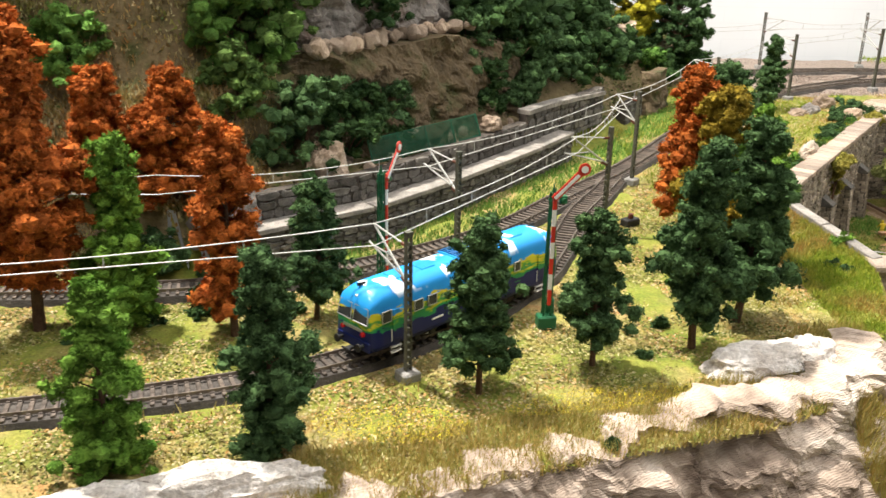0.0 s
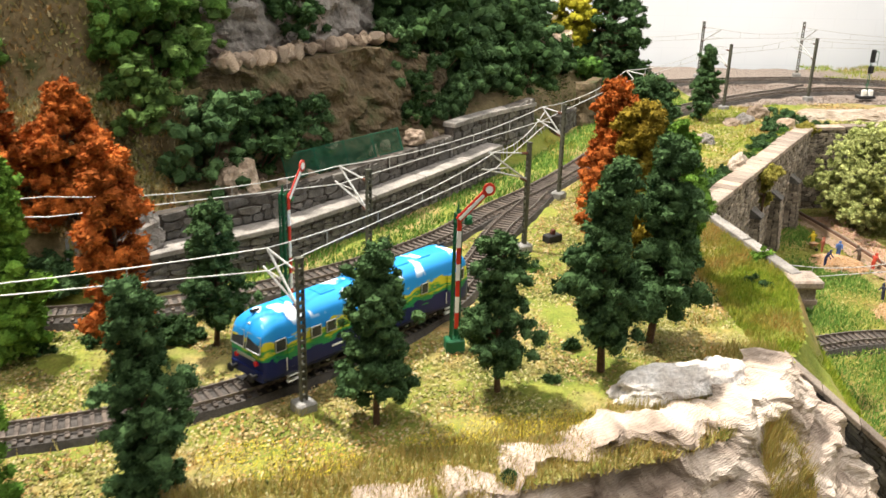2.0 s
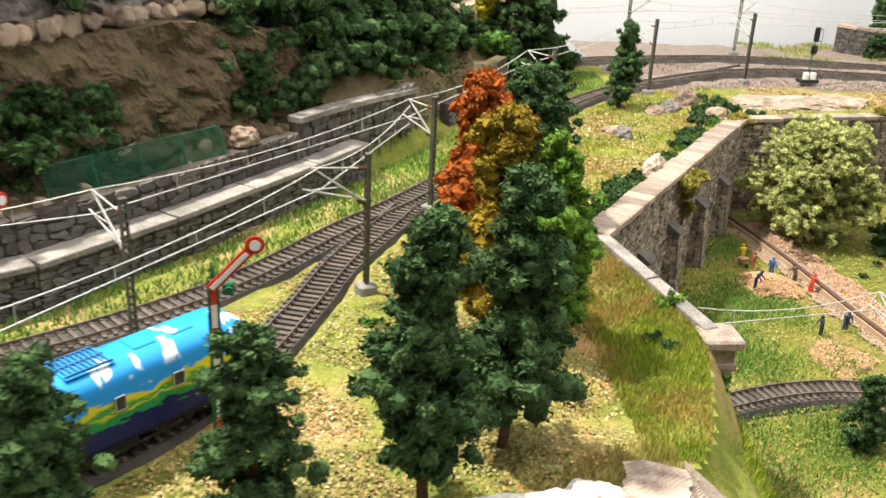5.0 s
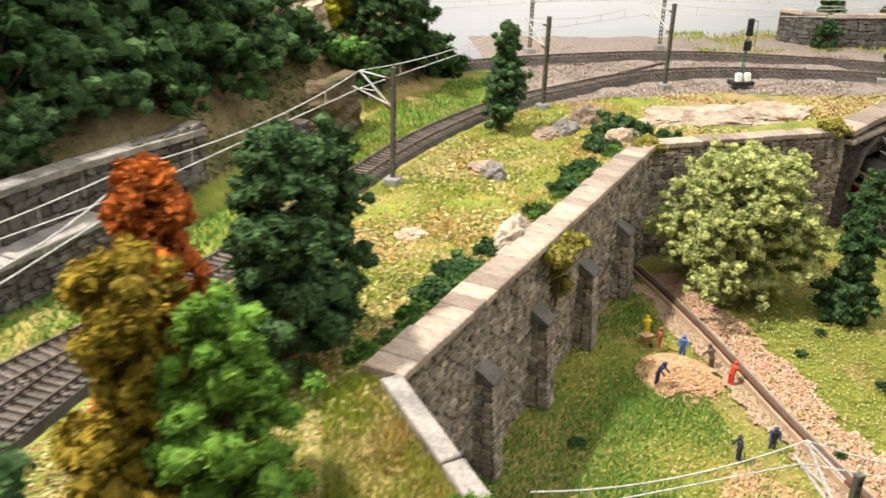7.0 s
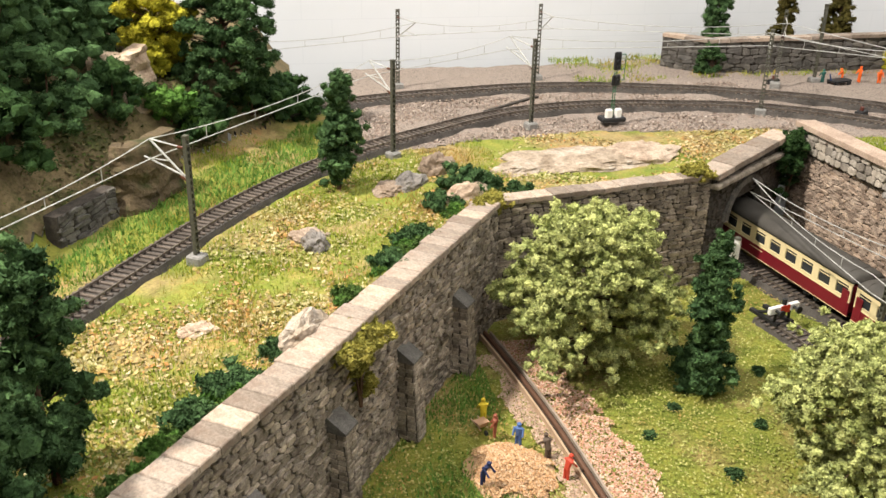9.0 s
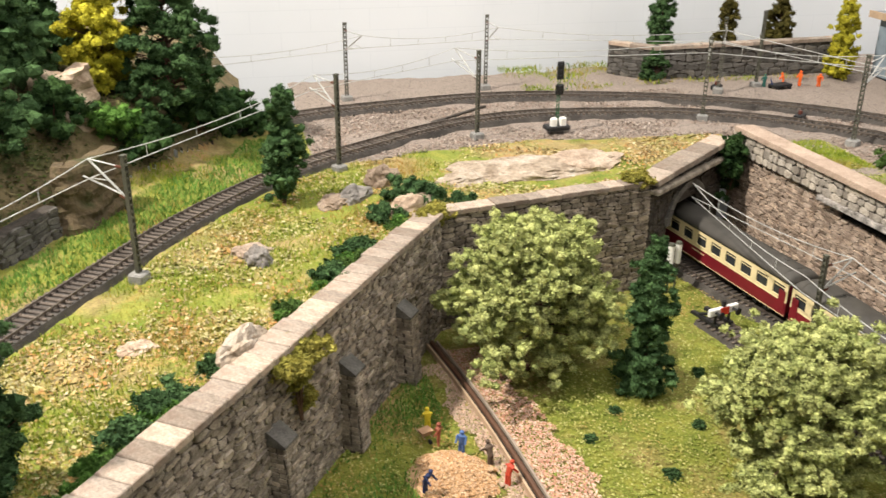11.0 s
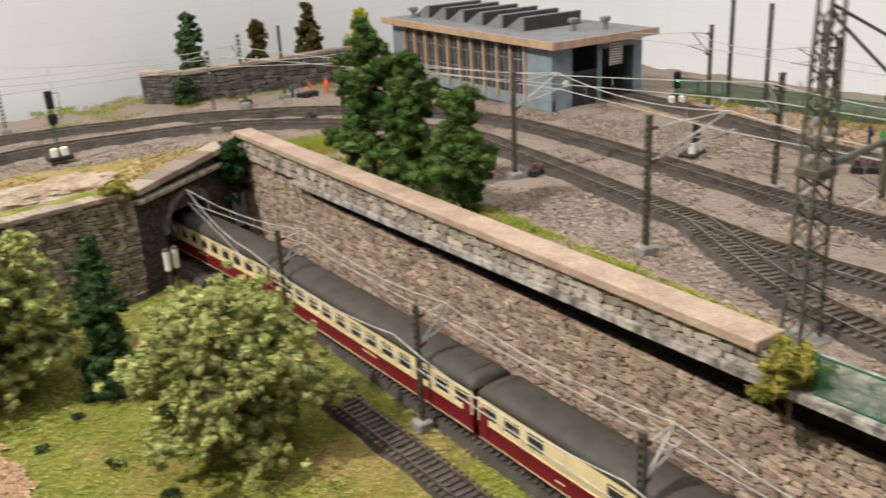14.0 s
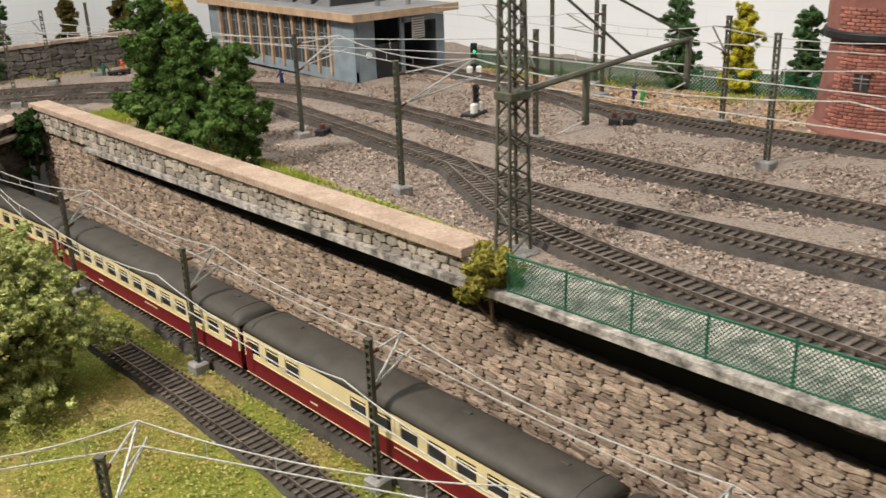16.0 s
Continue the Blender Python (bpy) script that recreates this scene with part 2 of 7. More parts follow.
F_PALE = foam("foam_pale_blossom", (0.33, 0.38, 0.14), (0.50, 0.53, 0.23))
F_YELLOW = foam("foam_yellow", (0.36, 0.34, 0.03), (0.50, 0.46, 0.05))
F_BUSH = foam("foam_bush", (0.022, 0.052, 0.020), (0.050, 0.098, 0.032))
F_MOSS = foam("foam_moss", (0.24, 0.23, 0.05), (0.37, 0.33, 0.085))
F_BROWN = foam("foam_brown", (0.06, 0.055, 0.015), (0.10, 0.085, 0.025))


# ---- mesh tools ----
class Geo:
    """Collects vertices and faces."""

    def __init__(self):
        self.v, self.f = [], []

    def add(self, v, f):
        n = len(self.v)
        self.v += [tuple(p) for p in v]
        self.f += [tuple(i + n for i in q) for q in f]
        return self

    def box(self, c, s, rz=0.0, m=None, bevel=0.0):
        bm = bmesh.new()
        bmesh.ops.create_cube(bm, size=1)
        bmesh.ops.scale(bm, vec=s, verts=bm.verts)
        if bevel:
            bmesh.ops.bevel(bm, geom=bm.edges[:], offset=bevel, segments=1, affect="EDGES")
        t = m if m else Matrix.Translation(c) @ Matrix.Rotation(rz, 4, "Z")
        bm.verts.index_update()
        self.add([t @ v.co for v in bm.verts], [[v.index for v in f.verts] for f in bm.faces])
        bm.free()
        return self

    def bar(self, p0, p1, r0, r1=None, n=6):
        p0, p1 = Vector(p0), Vector(p1)
        r1 = r0 if r1 is None else r1
        q = (p1 - p0).to_track_quat("Z", "Y")
        ring = [q @ Vector((math.cos(2 * math.pi * i / n), math.sin(2 * math.pi * i / n), 0)) for i in range(n)]
        v = [p0 + r0 * a for a in ring] + [p1 + r1 * a for a in ring]
        f = [(i, (i + 1) % n, n + (i + 1) % n, n + i) for i in range(n)] + [tuple(range(n))[::-1], tuple(range(n, 2 * n))]
        return self.add(v, f)

    def loft(self, rings, closed=True, caps=True):
        n, v, f = len(rings[0]), [p for r in rings for p in r], []
        for k in range(len(rings) - 1):
            for i in range(n if closed else n - 1):
                j = (i + 1) % n
                f.append((k * n + i, k * n + j, (k + 1) * n + j, (k + 1) * n + i))
        if caps and closed:
            f += [tuple(range(n))[::-1], tuple(range((len(rings) - 1) * n, len(rings) * n))]
        return self.add(v, f)

    def tube(self, pts, r, n=5):
        p = [Vector(q) for q in pts]
        rings = []
        for i, q in enumerate(p):
            t = (p[min(i + 1, len(p) - 1)] - p[max(i - 1, 0)]).to_track_quat("Z", "Y")
            rings.append([q + t @ Vector((r * math.cos(2 * math.pi * k / n), r * math.sin(2 * math.pi * k / n), 0)) for k in range(n)])
        return self.loft(rings)

    def mesh(self, name, mat, smooth=False):
        me = bpy.data.meshes.new(name)
        me.from_pydata(self.v, [], self.f)
        me.materials.append(mat)
        if smooth:
            me.polygons.foreach_set("use_smooth", [True] * len(me.polygons))
        return me


def part(name, g, mat, parent=None, label="", smooth=False, kind=""):
    ob = new(name, g if isinstance(g, bpy.types.Mesh) else g.mesh(name, mat, smooth))
    ob.parent = parent
    return tagged(ob, label, kind=kind)


def thing(name, label, category, group="", kind="", at=(0, 0, 0), rz=0.0):
    ob = new(name)
    ob.empty_display_size = 0.01
    ob.matrix_world = Matrix.Translation(at) @ Matrix.Rotation(rz, 4, "Z")
    return tagged(ob, label, category, group, kind)


def spline(pts, step):
    """Points at even steps along a smooth curve through pts."""
    p = np.array([(*q, 0)[:3] for q in pts], float)
    p = np.vstack([2 * p[0] - p[1], p, 2 * p[-1] - p[-2]])
    out = []
    for i in range(1, len(p) - 2):
        a, b, c, d = p[i - 1:i + 3]
        t = np.linspace(0, 1, 40, endpoint=False)[:, None]
        out.append(0.5 * (2 * b + (c - a) * t + (2 * a - 5 * b + 4 * c - d) * t**2 + (3 * b - a - 3 * c + d) * t**3))
    q = np.vstack(out + [p[-2:-1]])
    s = np.r_[0, np.cumsum(np.linalg.norm(np.diff(q, axis=0), axis=1))]
    t = np.linspace(0, s[-1], max(2, int(round(s[-1] / step)) + 1))
    return np.stack([np.interp(t, s, q[:, k]) for k in range(3)], 1)


def smooth_step(a, b, x):
    t = np.clip((np.asarray(x, float) - a) / (b - a), 0, 1)
    return t * t * (3 - 2 * t)


def wob(x, y, z, scale, octaves=4):
    return noise.fractal(Vector((x * scale, y * scale, z * scale)), 0.9, 2.1, octaves)


def inside(poly, x, y):
    hit = np.zeros(np.shape(x), bool)
    for (x0, y0), (x1, y1) in zip(poly, poly[1:] + poly[:1]):
        if y0 != y1:
            hit ^= ((y0 > y) != (y1 > y)) & (x < (x1 - x0) * (y - y0) / (y1 - y0) + x0)
    return hit


def line_distance(pts, x, y):
    """Signed distance to a polyline, positive on its left."""
    best = np.full(np.shape(x), 9.0)
    sign = np.ones(np.shape(x))
    for (x0, y0), (x1, y1) in zip(pts, pts[1:]):
        dx, dy = x1 - x0, y1 - y0
        t = np.clip(((x - x0) * dx + (y - y0) * dy) / (dx * dx + dy * dy), 0, 1)
        d = np.hypot(x - x0 - t * dx, y - y0 - t * dy)
        s = np.sign(dx * (y - y0) - dy * (x - x0))
        sign = np.where(d < best, s, sign)
        best = np.minimum(best, d)
    return best * sign


# ---- the plan ----
LOW = -0.102
KINK, CORNER, PORTAL_L, PORTAL_R, YARD_N, YARD_S = (0.3207, 0.8266), (0.589, 1.22), (0.805, 1.267), (0.933, 1.362), (0.954, 1.374), (0.980, 0.30)
FOOT = [(-0.9, 0.60), (-0.30, 0.61), (-0.16, 0.665), (-0.054, 0.745), (0.015, 0.827), (0.108, 0.955), (0.211, 1.112), (0.28, 1.25), (0.34, 1.36), (0.42, 1.46), (0.455, 1.56), (0.46, 1.85)]
BRINK = [(-1.2, 0.33), (-0.3, 0.345), (-0.17, 0.355), (-0.10, 0.36), (-0.033, 0.375), (0.04, 0.405), (0.115, 0.43), (0.19, 0.455), (0.25, 0.49), (0.285, 0.54)]
UPPER = BRINK + [(0.325, 0.60), (0.352, 0.68), (0.358, 0.715), (0.312, 0.83), (0.582, 1.228), (0.80, 1.275), (0.925, 1.368), (0.957, 1.385), (0.955, 0.45), (2.2, 0.2), (2.2, 1.85), (-1.2, 1.85)]
UPPER[-3:-3] = [(0.955, 0.2)]


BANK = [(0.345, 0.690, 0.0), (0.367, 0.7125, 0.0015), (0.3207, 0.8266, 0.019), (0.44, 1.0015, 0.013), (0.589, 1.22, 0.006), (0.70, 1.244, 0.002)]


def yard_rise(y):
    return 0.003 + 0.022 * np.clip((1.4 - np.asarray(y, float)) / 0.8, 0, 1.3)


def bank(x, y):
    """The meadow swells up to the copings of the bend and of the western retaining wall."""
    out = np.zeros(np.shape(x))
    for (x0, y0, z0), (x1, y1, z1) in zip(BANK, BANK[1:]):
        dx, dy = x1 - x0, y1 - y0
        t = np.clip(((x - x0) * dx + (y - y0) * dy) / (dx * dx + dy * dy), 0, 1)
        gap = np.hypot(x - x0 - t * dx, y - y0 - t * dy)
        out = np.maximum(out, (z0 + (z1 - z0) * t) * (1 - smooth_step(0.006, 0.062, gap)))
    return out


def ground_z(x, y):
    """Height of the upper ground, without its small bumps."""
    x, y = np.asarray(x, float), np.asarray(y, float)
    z = yard_rise(y) * smooth_step(0.86, 0.94, x)
    d = line_distance(FOOT, x, y)
    cliff = smooth_step(0.70, 0.80, y) * (1 - smooth_step(1.0, 1.12, y))
    far = smooth_step(1.0, 1.2, y)
    terrace = 0.050 * np.where((y > 0.672) & (y < 1.118), smooth_step(0.022, 0.026, d), smooth_step(0.004, 0.075, d)) + 0.012 * smooth_step(0.03, 0.07, d)
    h_cliff = terrace + 0.078 * smooth_step(0.068, 0.09, d) + 0.10 * smooth_step(0.125, 0.142, d) + 0.25 * np.clip(d - 0.13, 0, 0.5)
    h_left = terrace + 0.55 * np.clip(d - 0.04, 0, 0.35)
    h_far = terrace + 0.028 * smooth_step(0.05, 0.14, d) + 0.10 * np.clip(d - 0.12, 0, 0.5)
    h = h_left * (1 - cliff - far) + h_cliff * cliff + h_far * far
    h = h_left * np.clip(1 - cliff - far, 0, 1) + h_cliff * cliff * (1 - far * 0.5) + h_far * np.where(cliff > 0, far * 0.5 + 0.5 * far * (1 - cliff), far)
    return z + np.where(d > 0, h, 0) + bank(x, y)


def ground_mesh(name, x0, x1, y0, y1, step, keep, height, mat, label, bumps=0.0025):
    xs, ys = np.arange(x0, x1 + step / 2, step), np.arange(y0, y1 + step / 2, step)
    X, Y = np.meshgrid(xs, ys)
    Z = height(X, Y)
    n = len(xs)
    v = [(float(x), float(y), float(z) + bumps * wob(x, y, z, 22, 4)) for x, y, z in zip(X.ravel(), Y.ravel(), Z.ravel())]
    CX, CY = np.meshgrid(xs[:-1] + step / 2, ys[:-1] + step / 2)
    K = keep(CX, CY)
    f = [(j * n + i, j * n + i + 1, (j + 1) * n + i + 1, (j + 1) * n + i) for j, i in zip(*np.nonzero(K))]
    me = bpy.data.meshes.new(name)
    me.from_pydata(v, [], f)
    me.materials.append(mat)
    me.polygons.foreach_set("use_smooth", [True] * len(f))
    return tagged(new(name, me), label, "ground", kind="structure")


upper_zone = lambda x, y: inside(UPPER, x, y)
on_hill = lambda x, y: line_distance(FOOT, x, y) > 0.024
in_yard = lambda x, y: ((x > 0.957) & (y < 1.56)) | ((y > 1.40) & (x > 0.50) & (line_distance([(0.5, 1.36), (0.6, 1.42), (0.75, 1.44), (0.96, 1.41), (1.2, 1.3)], x, y) > 0))
ground_mesh("ground_meadow", -1.0, 1.0, 0.30, 1.6, 0.005, lambda x, y: upper_zone(x, y) & ~on_hill(x, y) & ~in_yard(x, y), ground_z, GROUND, "dry straw-coloured meadow with scattered leaf litter on the plateau")
ground_mesh("ground_hill", -1.0, 0.5, 0.55, 1.75, 0.006, lambda x, y: on_hill(x, y), ground_z, HILL, "dark earthy hillside with scrub above the track", 0.006)
ground_mesh("ground_yard", 0.45, 1.75, 0.2, 1.76, 0.008, lambda x, y: upper_zone(x, y) & in_yard(x, y), ground_z, GRAVEL, "grey-brown gravel of the station yard", 0.0035)
ground_mesh("ground_valley", 0.24, 1.0, 0.0, 1.42, 0.006, lambda x, y: (x < 0.985) & (x > 0.26), lambda x, y: np.full(np.shape(x), LOW - 0.002), VALLEY, "mossy green valley meadow below the retaining walls")


# ---- walls ----
def stone_wall(name, p0, p1, z0, z1, label, length=0.0145, height=0.0046, mats=(STONE, STONE_P), thick=0.012, seed=1, pieces=0, end=0.0, hole=None, coursed=0.8):
    """A dry stone wall from p0 to p1, its face to the right of that line; z0 and z1 may be pairs (at p0, at p1)."""
    rng = random.Random(seed)
    p0, p1 = Vector((*p0, 0)), Vector((*p1, 0))
    L = (p1 - p0).length
    u = (p1 - p0) / L
    nrm = Vector((u.y, -u.x, 0))
    za, zb = z1 if isinstance(z1, tuple) else (z1, z1)
    ya, yb = z0 if isinstance(z0, tuple) else (z0, z0)
    top = lambda s: za + (zb - za) * s / L
    foot_z = lambda s: ya + (yb - ya) * s / L
    base = thing(name, label, "stone wall", kind="structure")
    g = Geo()
    if hole:
        spans = [(0, hole[0]), (hole[1], L)]
    else:
        spans = [(0, L)]
    for a, b in spans:
        q = [p0 + u * a, p0 + u * b, p0 + u * b - nrm * thick, p0 + u * a - nrm * thick]
        g.loft([[Vector((c.x, c.y, foot_z(e))) for c, e in zip(q, (a, b, b, a))], [Vector((q[0].x, q[0].y, top(a))), Vector((q[1].x, q[1].y, top(b))), Vector((q[2].x, q[2].y, top(b))), Vector((q[3].x, q[3].y, top(a)))]])
    if hole:
        g.loft([[Vector((*(p0 + u * s - nrm * k).xy, hole[2] + 0.02)) for s, k in ((hole[0], 0), (hole[1], 0), (hole[1], thick), (hole[0], thick))],
                [Vector((*(p0 + u * s - nrm * k).xy, top(s))) for s, k in ((hole[0], 0), (hole[1], 0), (hole[1], thick), (hole[0], thick))]])
    part("wall_core", g, JOINT, base)
    rows = max(2, int(round((max(za, zb) - max(ya, yb)) / height)))
    offs = [rng.uniform(0, 100) for _ in range(rows + 1)]

    def edge(k, s):
        f = k / rows
        z = foot_z(s) + (top(s) - foot_z(s)) * f
        return z if k in (0, rows) else z + coursed * height * noise.noise(Vector((s * 45, offs[k], seed)))

    rest, made = Geo(), 0
    for k in range(rows):
        s = -rng.uniform(0, length)
        while s < L:
            w = length * rng.uniform(0.55, 1.55)
            a, b = max(s, 0), min(s + w, L)
            s += w
            if b - a < 0.2 * length or (hole and b > hole[0] and a < hole[1] and edge(k, a) < hole[2] + 0.022 and (edge(k, a) < hole[2] or min(abs(a - hole[0]), abs(b - hole[1])) > 0)):
                if not (hole and b - a >= 0.2 * length and math.hypot(((a + b) / 2 - (hole[0] + hole[1]) / 2), max(0, (edge(k, a) + edge(k + 1, a)) / 2 - hole[2])) > (hole[1] - hole[0]) / 2 + 0.004):
                    continue
            lean = rng.uniform(-0.25, 0.25) * height
            m_ = (a + b) / 2
            za_, zb_, zm0, zm1 = edge(k, a), edge(k, b), edge(k, m_) + lean * 0.4, edge(k + 1, m_) + lean
            ya_, yb_ = edge(k + 1, a), edge(k + 1, b)
            r_ = min(0.13 * (b - a), 0.0016)
            c = [(a, za_ * 0.7 + ya_ * 0.3), (a + r_, za_ * 0.96 + ya_ * 0.04), (m_, zm0), (b - r_, zb_ * 0.96 + yb_ * 0.04), (b, zb_ * 0.7 + yb_ * 0.3), (b, zb_ * 0.3 + yb_ * 0.7), (b - r_, yb_), (m_, zm1), (a + r_, ya_), (a, za_ * 0.25 + ya_ * 0.75)]
            N = len(c)
            cx, cz = sum(q[0] for q in c) / N, sum(q[1] for q in c) / N
            h = rng.uniform(0.0006, 0.0022)
            jit = [(x + rng.uniform(-0.05, 0.05) * length, z + rng.uniform(-0.11, 0.11) * height) for x, z in c]
            ring = lambda f, d: [p0 + u * (cx + (x - cx) * f) + nrm * (d + rng.uniform(-0.2, 0.2) * h) + Vector((0, 0, cz + (z - cz) * f)) for x, z in jit]
            ra, rb, rc = ring(0.94, -0.0012), ring(0.90, h * 0.75), ring(0.78, h)
            f = [(i, (i + 1) % N, N + (i + 1) % N, N + i) for i in range(N)] + [(N + i, N + (i + 1) % N, 2 * N + (i + 1) % N, 2 * N + i) for i in range(N)] + [tuple(range(2 * N, 3 * N))]
            if made < pieces and s > L * end:
                made += 1
                o = p0 + u * cx + Vector((0, 0, cz))
                st = part("stone", Geo().add([q - o for q in ra + rb + rc], f), mats[1], base)
                st.location = o
            else:
                rest.add(ra + rb + rc, f)
    part("stonework", rest, mats[0], base, kind="stuff")
    return base


def coping(name, pts, label, width, thick, slab, mat=COPING, inset=0.3, over=0.003):
    """Flat slabs along a line of (x, y, z of the top); the line is their outer edge, and they lie on its left."""
    base = thing(name, label, "coping", kind="structure")
    rng = random.Random(len(pts) + int(pts[0][0] * 1000))
    q = [Vector(p) for p in pts]
    for a, b in zip(q, q[1:]):
        n = max(1, round((b - a).length / slab))
        u = (b - a) / n
        w = Vector((-u.y, u.x, 0)).normalized()
        for i in range(n):
            c, e = a + u * (i + 0.012), a + u * (i + 0.988)
            jz = rng.uniform(-0.0003, 0.0003)
            k = rng.uniform(0.92, 1.05)
            o = (c + e) / 2
            v = []
            for z, d in ((-thick, 0), (-0.0006, 0), (0, 0.0006)):
                for p, f in ((c, over * -1 + d), (e, over * -1 + d), (e, width * k - d), (c, width * k - d)):
                    v.append(p + w * f + Vector((0, 0, z + jz)) - o + (u.normalized() * d if p is c else u.normalized() * -d))
            st = part("coping_slab", Geo().loft([v[0:4], v[4:8], v[8:12]]), mat, base)
            st.location = o
    return base


def off(p, q, d):
    """p moved by d to the right of the way from p to q."""
    u = (Vector(q) - Vector(p)).normalized()
    return (p[0] + u.y * d, p[1] - u.x * d)


W1T = (0.020, 0.007)
stone_wall("wall_retaining_west", KINK, CORNER, LOW - 0.004, W1T, "grey dry-stone retaining wall with buttresses above the valley", length=0.0100, height=0.0036, pieces=300, seed=3)
stone_wall("wall_retaining_north", CORNER, PORTAL_L, LOW - 0.004, (0.007, 0.004), "grey dry-stone retaining wall behind the blossoming tree", length=0.0110, height=0.0040, seed=4)
stone_wall("wall_portal", PORTAL_L, PORTAL_R, LOW - 0.004, (0.002, 0.008), "sooty dark stone tunnel portal wall", seed=5, length=0.010, height=0.005, hole=(0.040, 0.112, -0.052), mats=(JOINT, JOINT))
stone_wall("wall_yard", YARD_N, YARD_S, LOW - 0.004, (-0.0144, 0.0005), "tall brown dry-stone retaining wall below the yard", length=0.0112, height=0.0028, coursed=0.75, mats=(STONE_B, STONE_BP), seed=6, pieces=300, end=0.45)
stone_wall("wall_yard_end", YARD_N, (0.9585, 1.19), -0.0145, 0.004, "brown dry-stone wall beside the tunnel portal", length=0.0112, height=0.0037, mats=(STONE_B, STONE_BP), seed=16, thick=0.010)
stone_wall("wall_yard_upper", (0.951, 1.374), (0.953, 0.640), (-0.0054, 0.0268), (0.019, 0.040), "pale grey stone parapet wall along the yard", length=0.0105, height=0.0046, mats=(STONE_L, STONE_LP), seed=7, thick=0.008)
PIER = (0.367, 0.7125)
stone_wall("wall_parapet_bend", PIER, KINK, LOW - 0.004, (0.0, 0.020), "stone wall of the lower tunnel mouth below the grass bank", seed=8, length=0.011, height=0.006)
coping("coping_west", [(*off(KINK, CORNER, 0.002), 0.0245), (*CORNER, 0.012)], "weathered beige coping slabs on the retaining wall", 0.020, 0.0045, 0.0165)
coping("coping_north", [(*CORNER, 0.012), (*PORTAL_L, 0.0085)], "weathered beige coping slabs on the retaining wall", 0.014, 0.0045, 0.017)
coping("coping_portal", [(*off(PORTAL_L, PORTAL_R, 0.004), 0.009), (*off(PORTAL_R, PORTAL_L, -0.004), 0.015)], "pale coping slabs on the tunnel portal", 0.022, 0.006, 0.035)
coping("coping_bend", [(PIER[0], PIER[1], 0.006), (*KINK, 0.0245)], "smooth concrete edge along the grass bank", 0.0075, 0.005, 0.060, SHELF)
coping("coping_yard", [(0.949, 1.378, 0.0245), (0.951, 0.640, 0.0455)], "sand-coloured parapet top along the yard wall", 0.020, 0.0055, 0.75, PARAPET)

ledge = thing("ledge_yard_wall", "projecting concrete ledge between the two stone walls, its edge whitened", "ledge", kind="structure")
a, b = Vector((0.952, 1.215, 0.0018)), Vector((0.954, 0.20, 0.0466))
part("ledge_beam", Geo().loft([[Vector((p.x - w, p.y, p.z + h)) for w, h in ((0.005, 0), (0.005, -0.0045), (-0.040, -0.0045), (-0.040, 0))] for p in (a.lerp(b, k / 40) for k in range(41))]), WEATHERED, ledge)
# Near-black strip standing in for the shadow that the ledge casts.
part("shadow_strip", Geo().loft([[Vector((x + d, y, z)) for d, z in ((0, -0.030), (0, zt), (0.004, zt), (0.004, -0.030))] for x, y, zt in ((0.9640, 1.20, -0.0032), (0.9880, 0.21, 0.0400))]), plain("ledge_shadow_black", (0.010, 0.009, 0.008), 0.9), ledge, "black strip standing in for the shadow under the ledge")

# buttresses
wdir = (Vector(CORNER) - Vector(KINK)).normalized()
wn = Vector((wdir.y, -wdir.x))
for i, s in enumerate((0.103, 0.193, 0.288, 0.385)):
    o = Vector(KINK) + wdir * s
    base = thing("buttress", "stone buttress with a sloping capstone on the retaining wall", "buttress", "buttresses of the retaining wall", "structure", (o.x, o.y, LOW), math.atan2(wdir.y, wdir.x))
    zt = -0.024 - 0.003 * i - LOW
    g = Geo().loft([[Vector((-0.0068, 0, z)), Vector((0.0068, 0, z)), Vector((0.0068, -d, z)), Vector((-0.0068, -d, z))] for z, d in ((-0.004, 0.0165), (0.04, 0.0135), (zt - 0.008, 0.011))])
    part("shaft", g, JOINT, base)
    g = Geo().loft([[Vector((x, 0.001, zt + 0.002)), Vector((x, 0.001, zt - 0.009)), Vector((x, -0.0135, zt - 0.009)), Vector((x, -0.0135, zt - 0.0075))] for x in (-0.0078, 0.0078)])
    part("capstone", g, SHADE_STONE, base)
    g, rng = Geo(), random.Random(i)
    for k in range(18):
        z = k * (zt - 0.010) / 18
        d = 0.0165 - 0.0055 * min(1, z / 0.075)
        m_ = rng.uniform(-0.003, 0.003)
        for x0, x1 in ((-0.0068, m_), (m_, 0.0068)):
            g.box(((x0 + x1) / 2, -d, z + 0.0019), (abs(x1 - x0) - 0.0004, rng.uniform(0.0010, 0.0024), 0.0034), bevel=0.0005)
        for sgn in (-1, 1):
            for f in (0.27, 0.75):
                g.box((sgn * 0.0068, -d * f + rng.uniform(-0.001, 0.001), z + 0.0019), (rng.uniform(0.0006, 0.0014), d * 0.42, 0.0033), bevel=0.0004)
    part("facing_stone", g, STONE, base)

# tunnel portal mouth
u = (Vector(PORTAL_R) - Vector(PORTAL_L)).normalized()
n2 = Vector((u.y, -u.x))
po = Vector(PORTAL_L) + u * 0.076
portal = thing("tunnel_portal", "dark arched stone tunnel mouth with a pale keystone ring", "tunnel portal", kind="structure", at=(po.x, po.y, LOW), rz=math.atan2(u.y, u.x))
